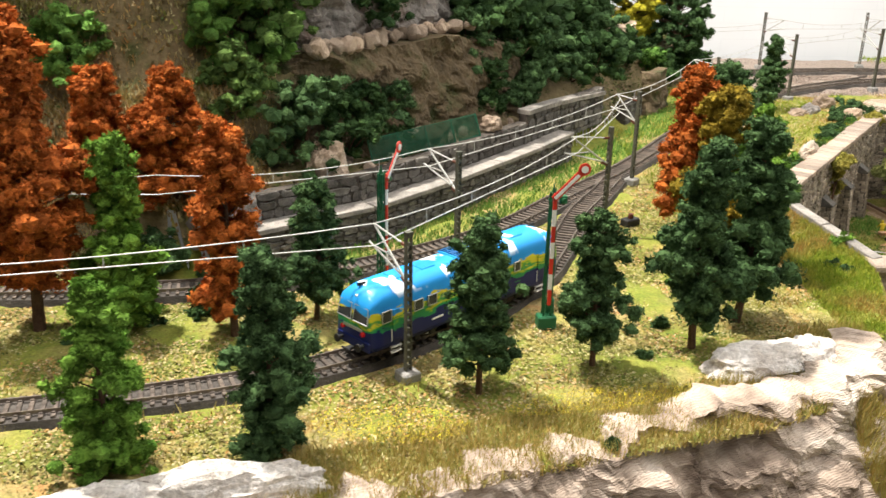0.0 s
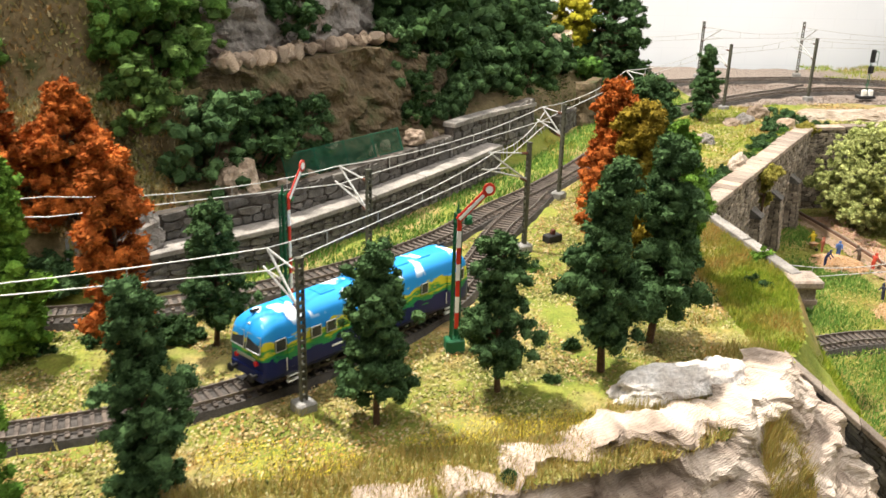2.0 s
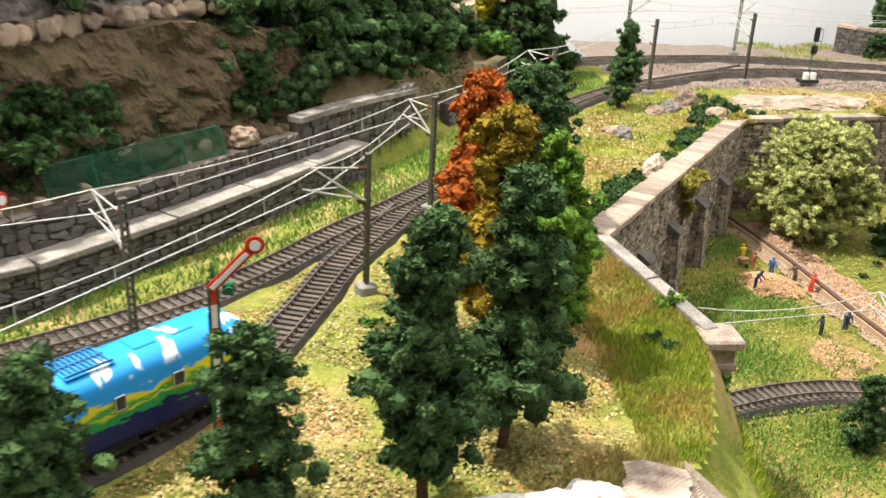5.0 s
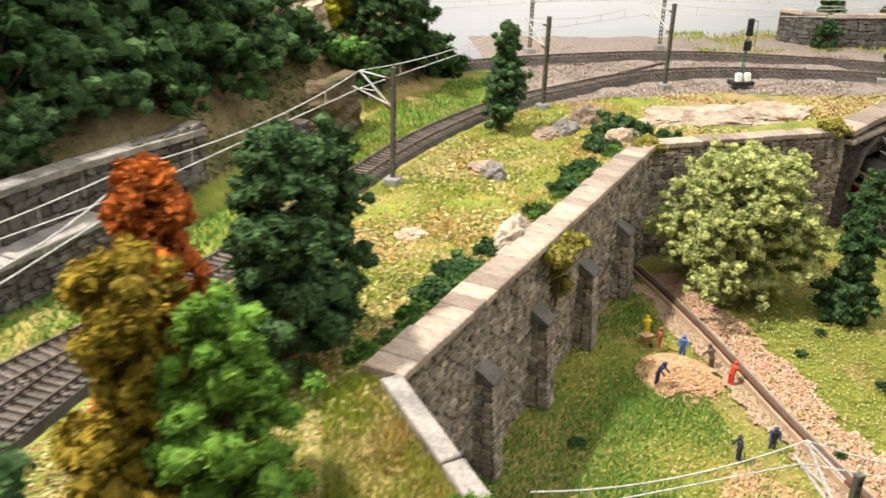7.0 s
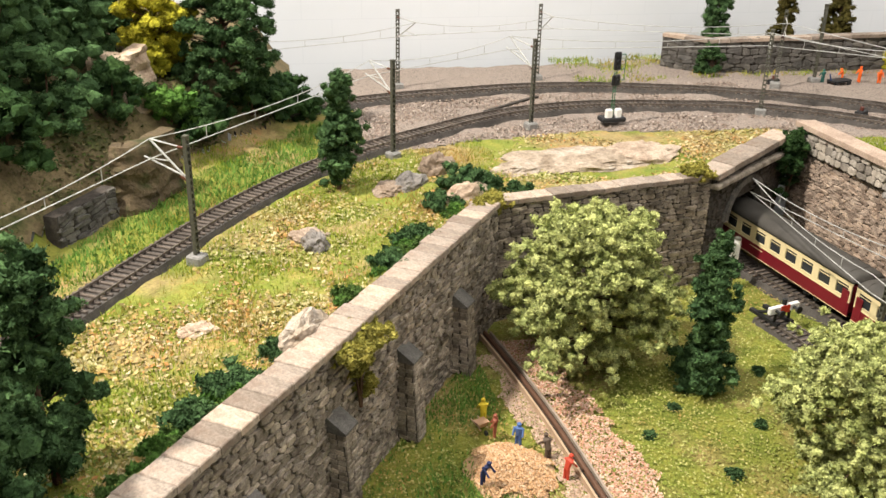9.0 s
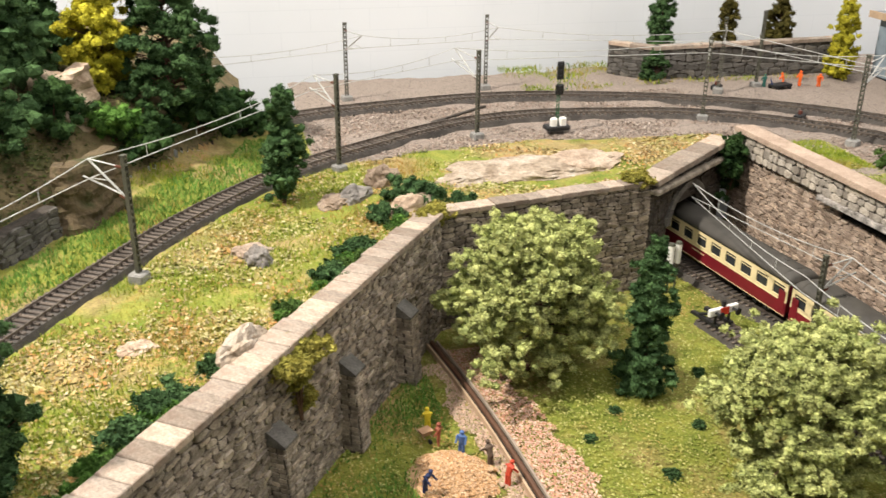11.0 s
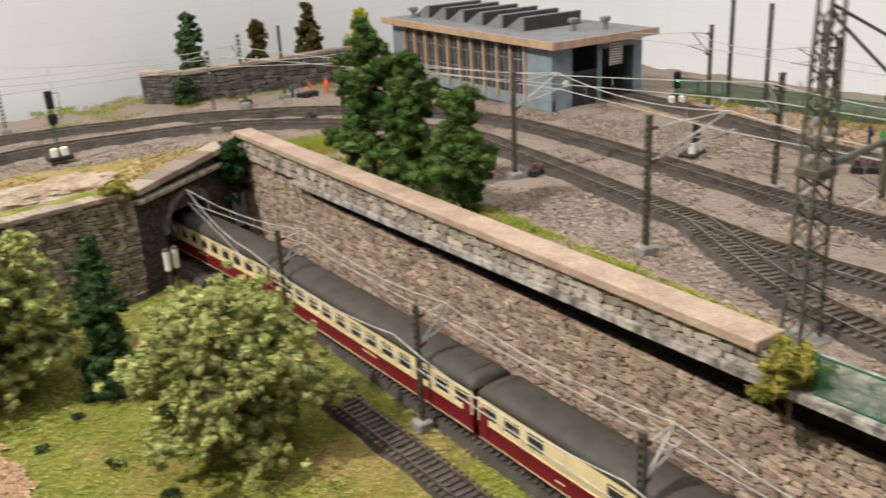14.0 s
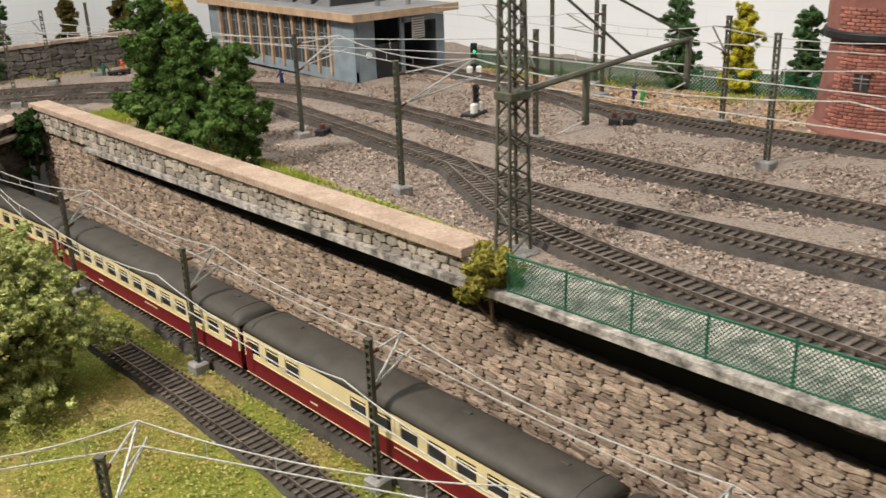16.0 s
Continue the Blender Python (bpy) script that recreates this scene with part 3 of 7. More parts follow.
for k in range(13):
    a0 = math.pi * k / 13
    a1 = math.pi * (k + 0.93) / 13
    ring = lambda y: [Vector((r * math.cos(a), y, 0.052 + r * math.sin(a) * 0.9)) for r, a in ((0.035, a0), (0.043, a0), (0.043, a1), (0.035, a1))]
    part("arch_stone", Geo().loft([ring(0.004), ring(-0.004)]), SHADE_STONE_P, portal)
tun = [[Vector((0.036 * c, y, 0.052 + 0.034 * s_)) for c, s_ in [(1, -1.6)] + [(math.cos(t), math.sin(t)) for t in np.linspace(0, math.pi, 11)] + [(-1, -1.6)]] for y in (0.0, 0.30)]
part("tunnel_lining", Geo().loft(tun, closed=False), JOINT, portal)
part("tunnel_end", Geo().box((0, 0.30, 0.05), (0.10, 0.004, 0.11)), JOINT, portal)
part("cornice", Geo().box((0, -0.004, 0.098), (0.155, 0.010, 0.005), bevel=0.001), STONE, portal)

# walls at the foot of the hill
foot = [(-0.155, 0.668), (-0.054, 0.745), (0.015, 0.827), (0.108, 0.955), (0.150, 1.020), (0.215, 1.115)]
for i in range(len(foot) - 2):
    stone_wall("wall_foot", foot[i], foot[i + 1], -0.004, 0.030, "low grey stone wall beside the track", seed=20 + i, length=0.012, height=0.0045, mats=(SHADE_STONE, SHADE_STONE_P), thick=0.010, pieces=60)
shelf = [(*p, 0.0335) for p in foot[:-1]]
coping("shelf_foot", shelf, "pale concrete shelf on the low stone wall", 0.020, 0.004, 0.09, SHELF)
back = [off(a, b, -0.018) for a, b in zip(foot, foot[1:])] + [off(foot[-1], foot[-2], 0.018)]
for i in range(len(back) - 1):
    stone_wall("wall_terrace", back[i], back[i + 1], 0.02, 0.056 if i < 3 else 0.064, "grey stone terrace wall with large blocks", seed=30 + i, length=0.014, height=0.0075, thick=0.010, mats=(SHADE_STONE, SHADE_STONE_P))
coping("coping_terrace", [(*back[3], 0.069), (*back[4], 0.067), (*back[5], 0.060)], "pale coping on the terrace wall", 0.012, 0.005, 0.02, SHELF)

# back stone wall and room walls
stone_wall("wall_back_yard", (0.942, 1.715), (0.985, 1.665), -0.004, 0.046, "end of the dark stone wall behind the yard", seed=41, mats=(SHADE_STONE, SHADE_STONE_P))
stone_wall("wall_back_yard", (0.985, 1.665), (1.27, 1.66), -0.004, 0.050, "dark grey stone wall behind the yard", seed=42, mats=(SHADE_STONE, SHADE_STONE_P), length=0.016, height=0.007)
coping("coping_back_yard", [(0.942, 1.715, 0.050), (0.985, 1.665, 0.050), (1.28, 1.66, 0.054)], "grey coping on the stone wall behind the yard", 0.012, 0.005, 0.03)
for nm, a, b in (("wall_room_north", (-2.6, 1.80), (2.0, 1.80)), ("wall_room_east", (1.62, 1.80), (1.62, -2.0)), ("wall_room_south", (2.0, -2.0), (-2.6, -2.0)), ("wall_room_west", (-2.6, -2.0), (-2.6, 1.80))):
    a, b = Vector((*a, 0)), Vector((*b, 0))
    w = Vector((-(b - a).y, (b - a).x, 0)).normalized() * 0.1
    ob = part(nm, Geo().loft([[p + Vector((0, 0, z)) for p in (a, b, b + w, a + w)] for z in (-1.0, 2.0)]), WALLW if nm.endswith(("north", "east")) else DULLW)
    tagged(ob, "plain painted room wall behind the layout", "wall", kind="structure")
ob = part("ceiling", Geo().box((-0.3, -0.1, 2.05), (4.8, 4.0, 0.1)), DULLW)
tagged(ob, "plain grey ceiling", "ceiling", kind="structure")
ob = part("floor", Geo().box((-0.3, -0.1, -1.0), (4.8, 4.0, 0.1)), CONCRETE)
tagged(ob, "grey room floor below the layout", "floor", kind="structure")


# ---- tracks ----
def track_meshes():
    sl = Geo().box((0, 0, 0), (0.0027, 0.027, 0.0016), bevel=0.0003)
    for s in (-1, 1):
        sl.box((0, s * 0.00825, 0.0010), (0.0022, 0.004, 0.0008))
    return sl.mesh("sleeper", SLEEPER)


SLEEPER_MESH = track_meshes()


def track(label, pts, height=lambda x, y: 0.0, width=0.036, top=0.006, bed=True, step=0.0066):
    base = thing("railway_track", label, "railway track", "railway tracks", "structure")
    p = spline(pts, 0.006)
    for q in p:
        q[2] = height(q[0], q[1])
    d = np.gradient(p, axis=0)
    d[:, 2] = 0
    d /= np.linalg.norm(d, axis=1)[:, None]
    nn = np.stack([-d[:, 1], d[:, 0], 0 * d[:, 0]], 1)
    up = np.array([0, 0, 1.0])

    def sweep(prof):
        return Geo().loft([[Vector(q + m * a + up * b) for a, b in prof] for q, m in zip(p, nn)])

    if bed:
        h = width / 2
        part("ballast_bed", sweep([(-h, -0.004), (-h * 0.80, top - 0.0012), (h * 0.80, top - 0.0012), (h, -0.004)]), BED, base)
    for s in (-1, 1):
        c = s * 0.00825
        part("rail", sweep([(c - 0.0005, top), (c - 0.0005, top + 0.0024), (c + 0.0005, top + 0.0024), (c + 0.0005, top)]), RAIL, base)
    q = spline(pts, step)
    for k in range(len(q) - 1):
        m = (q[k] + q[k + 1]) / 2
        w = q[k + 1] - q[k]
        ob = new("sleeper", SLEEPER_MESH)
        ob.parent = base
        ob.matrix_local = Matrix.Translation((m[0], m[1], height(m[0], m[1]) + top - 0.0004)) @ Matrix.Rotation(math.atan2(w[1], w[0]), 4, "Z")
    return base


yz = lambda x, y: float(yard_rise(y)) * float(smooth_step(0.86, 1.0, x))
low = lambda x, y: LOW
track("brown ballasted track curving past the dark green trees", [(-0.40, 0.43), (-0.30, 0.441), (-0.194, 0.466), (-0.118, 0.490), (-0.053, 0.525), (0.018, 0.585), (0.072, 0.655), (0.104, 0.735), (0.130, 0.815), (0.165, 0.890), (0.182, 0.930)])
MAIN = [(-0.55, 0.615), (-0.309, 0.618), (-0.18, 0.632), (-0.08, 0.668), (0.0, 0.722), (0.063, 0.782), (0.126, 0.872), (0.182, 0.945), (0.240, 1.035), (0.306, 1.149), (0.377, 1.265), (0.47, 1.375), (0.569, 1.447), (0.665, 1.503), (0.775, 1.526), (0.892, 1.510), (0.972, 1.478), (1.06, 1.415), (1.12, 1.33), (1.157, 1.21), (1.147, 1.10), (1.125, 0.95), (1.107, 0.834), (1.094, 0.735), (1.097, 0.633), (1.100, 0.56), (1.104, 0.45), (1.107, 0.30)]
track("brown ballasted main track running from the hillside into the yard", MAIN, yz)
track("outer ballasted track along the white wall", [(0.36, 1.50), (0.45, 1.555), (0.53, 1.585), (0.61, 1.602), (0.73, 1.618), (0.855, 1.603), (0.972, 1.553), (1.09, 1.485), (1.18, 1.39), (1.225, 1.26), (1.226, 1.12), (1.210, 0.95), (1.196, 0.84), (1.190, 0.70), (1.192, 0.55), (1.195, 0.30)], yz)
track("yard track branching off beside the green mesh fence", [(1.107, 0.834), (1.080, 0.78), (1.052, 0.717), (1.032, 0.650), (1.018, 0.558), (1.011, 0.48), (1.006, 0.40), (1.0, 0.30)], yz)
track("far yard track leading past the engine shed", [(1.43, 1.40), (1.42, 1.22), (1.385, 1.03), (1.352, 0.91), (1.340, 0.80), (1.340, 0.70), (1.345, 0.60), (1.35, 0.30)], yz)
COACH = [(0.862, 1.52), (0.860, 1.42), (0.859, 1.36), (0.865, 1.29), (0.880, 1.225), (0.898, 1.165), (0.909, 1.10), (0.915, 1.0), (0.923, 0.836), (0.931, 0.69), (0.937, 0.55), (0.943, 0.40), (0.950, 0.10)]
track("lower main track in front of the tall stone wall", COACH, low)
track("lower siding ending at a buffer stop", [(0.832, 1.185), (0.846, 1.12), (0.858, 1.03), (0.867, 0.90), (0.873, 0.784), (0.876, 0.68), (0.878, 0.5), (0.88, 0.3)], low, 0.030, 0.004)
track("curved track leaving the lower tunnel mouth", [(0.30, 0.745), (0.36, 0.768), (0.418, 0.786), (0.469, 0.801), (0.52, 0.806), (0.58, 0.795), (0.64, 0.765), (0.70, 0.70), (0.74, 0.62), (0.76, 0.5)], low)


# ---- vegetation ----
def ico(sub):
    bm = bmesh.new()
    bmesh.ops.create_icosphere(bm, subdivisions=sub, radius=1)
    bm.verts.index_update()
    v, f = np.array([q.co[:] for q in bm.verts]), np.array([[q.index for q in p.verts] for p in bm.faces])
    bm.free()
    return v, f


ICO0, ICO1, ICO2 = ico(1), ico(2), ico(4)


def clumps(rng, centres, radii, name, mat, flakes=70, size=0.0016, base=ICO0, flat=0.85, rough=0.28):
    """Rough foam clumps with small flakes standing off them, one mesh."""
    V, F = [], []
    bv, bf = base
    n = 0
    for c, r in zip(centres, radii):
        k = rng.normal(size=(6, 3)) * 2.2
        lump = 1 + rough * np.sin(bv @ k.T + rng.uniform(0, 6, 6)).sum(1) / 3 + rng.uniform(-0.2, 0.2, len(bv))
        v = bv * lump[:, None] * r * np.array([1, 1, flat]) + c
        V.append(v)
        F.append(bf + n)
        n += len(v)
        d = rng.normal(size=(flakes, 3))
        d /= np.linalg.norm(d, axis=1)[:, None]
        o = c + d * r * np.array([1, 1, flat]) * rng.uniform(0.70, 1.30, (flakes, 1))
        tri = o[:, None, :] + rng.normal(size=(flakes, 3, 3)) * size
        V.append(tri.reshape(-1, 3))
        F.append(np.arange(3 * flakes).reshape(-1, 3) + n)
        n += 3 * flakes
    V, F = np.vstack(V), np.vstack(F)
    me = bpy.data.meshes.new(name)
    me.from_pydata(V.tolist(), [], F.tolist())
    me.materials.append(mat)
    return me


def tree(label, x, y, z, top, mat, wide=0.3, n=46, clump=0.075, bare=0.16, shape="column", seed=0, category="tree", group="trees of the layout", sub=8, name="tree", flakes=84, fine=1.0):
    """A model tree: tapered trunk, limbs, and a crown of many small foam clumps gathered on its boughs. top: height of its tip."""
    rng = np.random.default_rng(seed)
    h = top - z
    base = thing(name, label, category, group, at=(x, y, z - 0.002))
    g = Geo()
    bend = rng.uniform(-0.03, 0.03, 2) * h
    spine = lambda f: Vector((bend[0] * math.sin(3 * f), bend[1] * math.sin(2.5 * f), f * h))
    tr = 0.020 * h
    for k in range(8):
        g.bar(spine(k / 9), spine((k + 1) / 9), tr * (1 - k / 9.5), tr * (1 - (k + 1) / 9.5), 7)
    cs, rs = [], []
    ga = rng.uniform(0, 6.28)
    for k in range(n):
        f = bare + (0.97 - bare) * ((k + rng.uniform(0, 1)) / n) ** (1.1 if shape != "round" else 0.8)
        t = (f - bare) / (1 - bare)
        ang = k * 2.39996 + ga + rng.normal() * 0.5
        if shape == "round":
            lobe = 0.5 * math.sin(3 * ang + ga + 4 * t) + 0.5 * math.sin(5 * ang - 7 * t + 2 * ga)
            w = math.sin(math.pi * (0.16 + 0.80 * t)) ** 0.7 * (0.92 + 0.22 * lobe)
        elif shape == "cone":
            w = (1 - t) ** 0.8 * (0.8 + 0.2 * math.sin(14 * t + ga)) + 0.06
        else:
            w = min(1, 3.2 * t + 0.5) * (1 - t) ** 0.5 * (0.70 + 0.30 * math.sin(11 * t + ga))
        r = wide * h * w * rng.uniform(0.30, 1.0) ** 0.5 * (1.28 if rng.uniform() > 0.8 else 1.0)
        c = np.array([r * math.cos(ang), r * math.sin(ang), f * h + rng.normal() * 0.010 * h])
        c[:2] += np.array(spine(f))[:2]
        rad = clump * h * (0.65 + 0.35 * ((1 - t) if shape != "round" else 0.8)) * rng.uniform(0.7, 1.15)
        for _ in range(sub):
            cs.append(c + rng.normal(size=3) * rad * np.array([0.62, 0.62, 0.42]))
            rs.append(rad * rng.uniform(0.34, 0.62) * fine)
        if r > 0.2 * wide * h:
            g.bar(spine(max(0.08, f - 0.07)), Vector(c), tr * 0.25, tr * 0.08, 5)
    part("trunk", g, BARK, base)
    part("crown", clumps(rng, np.array(cs), rs, "crown", mat, flakes, float(np.clip(0.0075 * h, 0.0007, 0.0012))), mat, base)
    return base


G = lambda x, y: float(ground_z(x, y))
DG, LG, RR = "dark green foam tree standing on the meadow", "bright green foam tree beside the track", "rust-red autumn foam tree"
tree(DG, 0.0265, 0.490, 0, 0.110, F_DARK, 0.21, seed=1, bare=0.2)
tree(DG, 0.100, 0.525, 0.004, 0.110, F_DARK, 0.22, seed=2, bare=0.2)
tree(DG, 0.170, 0.552, 0.004, 0.146, F_DARK, 0.155, seed=3, bare=0.2)
tree(DG, 0.213, 0.596, 0.002, 0.150, F_DARK, 0.155, seed=4, bare=0.2)
tree(DG, -0.088, 0.424, 0, 0.120, F_DARK, 0.20, seed=5, bare=0.06)
tree(LG, -0.166, 0.405, 0, 0.112, F_LIGHT, 0.21, seed=6, bare=0.05)
tree(LG, -0.212, 0.575, 0, 0.140, F_LIGHT, 0.18, seed=7, bare=0.08)
tree(RR + " beside the track", -0.135, 0.562, 0, 0.150, F_RED, 0.16, seed=8)
tree(RR + ", tall and dense", -0.268, 0.566, 0, 0.215, F_RED, 0.18, 90, 0.055, seed=9, bare=0.2)
tree(DG, -0.084, 0.590, 0, 0.106, F_DARK, 0.24, seed=10, bare=0.22)
tree(RR + " on the slope", -0.255, 0.682, G(-0.255, 0.682), 0.160, F_RED, 0.36, 100, 0.085, seed=11, bare=0.1)
tree(RR + " on the slope", -0.205, 0.692, G(-0.205, 0.692), 0.160, F_RED, 0.38, 100, 0.085, seed=12, bare=0.1)
tree(RR + " in the grove", 0.2176, 0.785, 0, 0.152, F_RED, 0.19, seed=13)
tree("olive-brown foam tree in the grove", 0.2217, 0.716, 0, 0.148, F_OLIVE, 0.22, seed=14)
tree("bright green foam tree in the grove", 0.253, 0.700, 0, 0.137, F_LIGHT, 0.23, seed=15)
tree("tall dark green foam tree in the grove", 0.266, 0.862, 0, 0.142, F_DARK, 0.27, 60, seed=16)
tree("tall dark green foam tree in the grove", 0.292, 0.905, 0, 0.128, F_DARK, 0.20, seed=116)
tree("lone dark green tree beside the track", 0.461, 1.297, 0, 0.110, F_DARK, 0.17, seed=17)
tree("pale blossoming round tree in the valley", 0.645, 1.135, LOW, 0.030, F_PALE, 0.47, 80, 0.120, 0.12, "round", 18, sub=26, flakes=85, fine=0.40)
tree("pale blossoming round tree beside the lower siding", 0.775, 0.945, LOW, 0.018, F_PALE, 0.53, 80, 0.120, 0.14, "round", 19, sub=26, flakes=85, fine=0.40)
tree("narrow dark green tree in the valley", 0.7265, 1.087, LOW, 0.032, F_DARK, 0.15, bare=0.06, seed=20)
tree("small dark green tree beside the lower curve", 0.50, 0.735, LOW, -0.040, F_DARK, 0.30, bare=0.08, seed=21)
for i, (x, y, t) in enumerate(((1.005, 1.145, 0.156), (0.998, 1.060, 0.138), (1.000, 0.985, 0.122))):
    tree("mid-green foam tree on the grass strip behind the parapet", x, y, G(x, y), t, F_GRASSY, 0.30, 62, bare=0.16, seed=22 + i)
for i, (x, y, t, m, l) in enumerate(((1.02, 1.715, 0.125, F_DARK, "dark green"), (1.12, 1.72, 0.105, F_BROWN, "brownish"), (1.21, 1.72, 0.12, F_BROWN, "brownish"), (1.245, 1.62, 0.115, F_YELLOW, "yellow-green"))):
    tree(l + " tree by the back stone wall", x, y, 0, t, m, 0.2, bare=0.1, seed=30 + i)
for i, (x, y, t, m, l) in enumerate(((1.49, 0.905, 0.118, F_DARK, "dark green"), (1.50, 0.835, 0.115, F_YELLOW, "yellow-green"), (1.52, 0.775, 0.112, F_DARK, "dark green"))):
    tree(l + " tree along the mesh fence", x, y, G(x, y), t, m, 0.24, bare=0.12, seed=40 + i)


def stone_mesh(seed, mat, stretch=(1, 0.8, 0.7)):
    rng = np.random.default_rng(seed)
    v, f = ICO1
    k = rng.normal(size=(4, 3)) * 1.6
    r = 1 + 0.16 * np.sin(v @ k.T + rng.uniform(0, 6, 4)).sum(1) / 2 + rng.uniform(-0.10, 0.10, len(v))
    p = np.clip(v * r[:, None], -0.82, 0.82) * np.array(stretch)
    me = bpy.data.meshes.new("rock")
    me.from_pydata(p.tolist(), [], f.tolist())
    me.materials.append(mat)
    return me


ROCKS = [stone_mesh(s, RUBBLE) for s in range(6)]


def rock_face(name, label, pts, z_top, z_bot, mat, lean=0.02, rough=0.010, strata=0.0, step=0.0035, seed=0, back=0.02, category="rock face", kind="structure", scale=30):
    """A rough rock face hanging from a line; it leans out by lean at its foot, to the right of the line."""
    p = spline(pts, step)
    d = np.gradient(p, axis=0)
    d /= np.linalg.norm(d, axis=1)[:, None]
    nn = np.stack([d[:, 1], -d[:, 0]], 1)
    zt, zb = (z_top if callable(z_top) else (lambda x, y: z_top)), (z_bot if callable(z_bot) else (lambda x, y: z_bot))
    rows = max(6, int((zt(*p[len(p) // 2][:2]) - zb(*p[len(p) // 2][:2])) / step))
    v = []
    for j in range(-3, rows + 1):
        f = max(0, j / rows)
        for i in range(len(p)):
            x, y = p[i][:2]
            a, b = zt(x, y), zb(x, y)
            z = a + (b - a) * f
            w = wob(x + seed, y, z * 1.4, scale, 5)
            st = strata * (abs(math.sin(z * 190 + 5 * wob(x, y, seed, 14, 2) + x * 25)) - 0.5)
            o = lean * f + rough * w + st + (back * j / 3 if j < 0 else 0)
            zz = z + rough * 0.5 * wob(x, y + seed, z, scale * 1.3, 3) - (0.004 if j == -3 else 0)
            v.append((x + nn[i][0] * o, y + nn[i][1] * o, zz))
    n = len(p)
    f = [(j * n + i, (j + 1) * n + i, (j + 1) * n + i + 1, j * n + i + 1) for j in range(rows + 3) for i in range(n - 1)]
    me = bpy.data.meshes.new(name)
    me.from_pydata(v, [], f)
    me.materials.append(mat)
    return tagged(new(name, me), label, category, kind=kind)


# the near rock edge of the plateau
rock_face("rock_cliff", "layered pale brown plaster rock cliff at the plateau edge", [(-0.6, 0.335), (-0.3, 0.347), (-0.17, 0.357), (-0.10, 0.362), (-0.033, 0.377), (0.04, 0.407), (0.105, 0.430), (0.14, 0.458), (0.18, 0.470), (0.235, 0.485), (0.275, 0.515), (0.297, 0.560)],
          lambda x, y: 0.002 + 0.008 * float(smooth_step(0.10, 0.20, x)), -0.15, CLIFF, 0.125, 0.012, 0.003, 0.0022, 3, 0.030, scale=38)


def boulder(label, x, y, z, sx, sy, sz, rz, seed, mat=ROCKW):
    rng = np.random.default_rng(seed)
    v, f = ICO2
    ph = rng.uniform(0, 50)
    p = []
    for q in v:
        r = 1 + 0.30 * wob(q[0] + ph, q[1], q[2], 1.6, 5) + 0.05 * wob(q[0], q[1] + ph, q[2], 8, 3)
        p.append((q[0] * r * sx, q[1] * r * sy, max(q[2], -0.45) * r * sz))
    me = bpy.data.meshes.new("boulder")
    me.from_pydata(p, [], f.tolist())
    me.materials.append(mat)
    ob = new("boulder", me)
    ob.matrix_world = pose(x, y, z, 0, 0, rz)
    return tagged(ob, label, "rock", "rocks of the layout")


boulder("white weathered plaster rock at the plateau edge", 0.212, 0.530, 0.003, 0.040, 0.018, 0.014, 12, 1)
boulder("white weathered plaster rock at the plateau edge", 0.244, 0.538, 0.003, 0.020, 0.015, 0.013, 30, 5)
boulder("pale rock below the plateau edge", 0.215, 0.494, -0.006, 0.046, 0.020, 0.007, 15, 6, CLIFF)
boulder("long white rock at the plateau edge", -0.105, 0.385, 0.001, 0.050, 0.013, 0.017, 12, 2)
boulder("long white rock at the plateau edge", -0.150, 0.373, -0.001, 0.040, 0.013, 0.014, 6, 3)
boulder("pale rock standing up beside the coping", 0.416, 1.012, 0.012, 0.022, 0.010, 0.016, 54, 8, ROCK)
boulder("pale rock on the meadow slope", 0.556, 1.330, 0.002, 0.018, 0.012, 0.018, 20, 9, RUBBLE)
boulder("pale rock beside the wall corner", 0.568, 1.255, 0.002, 0.026, 0.012, 0.014, 40, 10, RUBBLE)
boulder("broad bare sandy rock outcrop on the far meadow", 0.705, 1.342, -0.001, 0.080, 0.034, 0.010, -2, 71, ROCK)
boulder("broad bare sandy rock outcrop on the far meadow", 0.765, 1.352, -0.001, 0.048, 0.026, 0.012, 14, 72, RUBBLE)
boulder("pale bare rock on the far meadow", 0.640, 1.330, -0.001, 0.034, 0.018, 0.008, 20, 73, ROCK)
boulder("pale rock jutting from the meadow", 0.524, 1.296, 0.0, 0.022, 0.013, 0.012, 50, 74, ROCKG)
boulder("pale rock on the meadow slope", 0.432, 1.172, 0.0, 0.010, 0.013, 0.012, 10, 76, ROCKG)
boulder("pale rock on the meadow slope", 0.428, 1.190, 0.0, 0.016, 0.012, 0.007, 20, 12, RUBBLE)
boulder("pale rock on the meadow slope", 0.350, 1.050, 0.0, 0.012, 0.008, 0.006, 20, 13, RUBBLE)
boulder("pale rock on the meadow slope", 0.505, 1.288, 0.0, 0.020, 0.014, 0.007, 60, 14, RUBBLE)
boulder("brown boulder at the foot of the earth bank", -0.030, 0.868, 0.066, 0.021, 0.012, 0.016, 50, 15, RUBBLE)
boulder("brown boulder above the terrace wall", -0.095, 0.765, 0.058, 0.018, 0.014, 0.026, 40, 16, RUBBLE)
boulder("yellowish boulder above the terrace wall", 0.052, 0.925, 0.062, 0.012, 0.010, 0.010, 40, 17, RUBBLE)
boulder("grey rock at the end of the terrace wall", -0.170, 0.690, 0.035, 0.030, 0.020, 0.032, 20, 18, ROCKG)

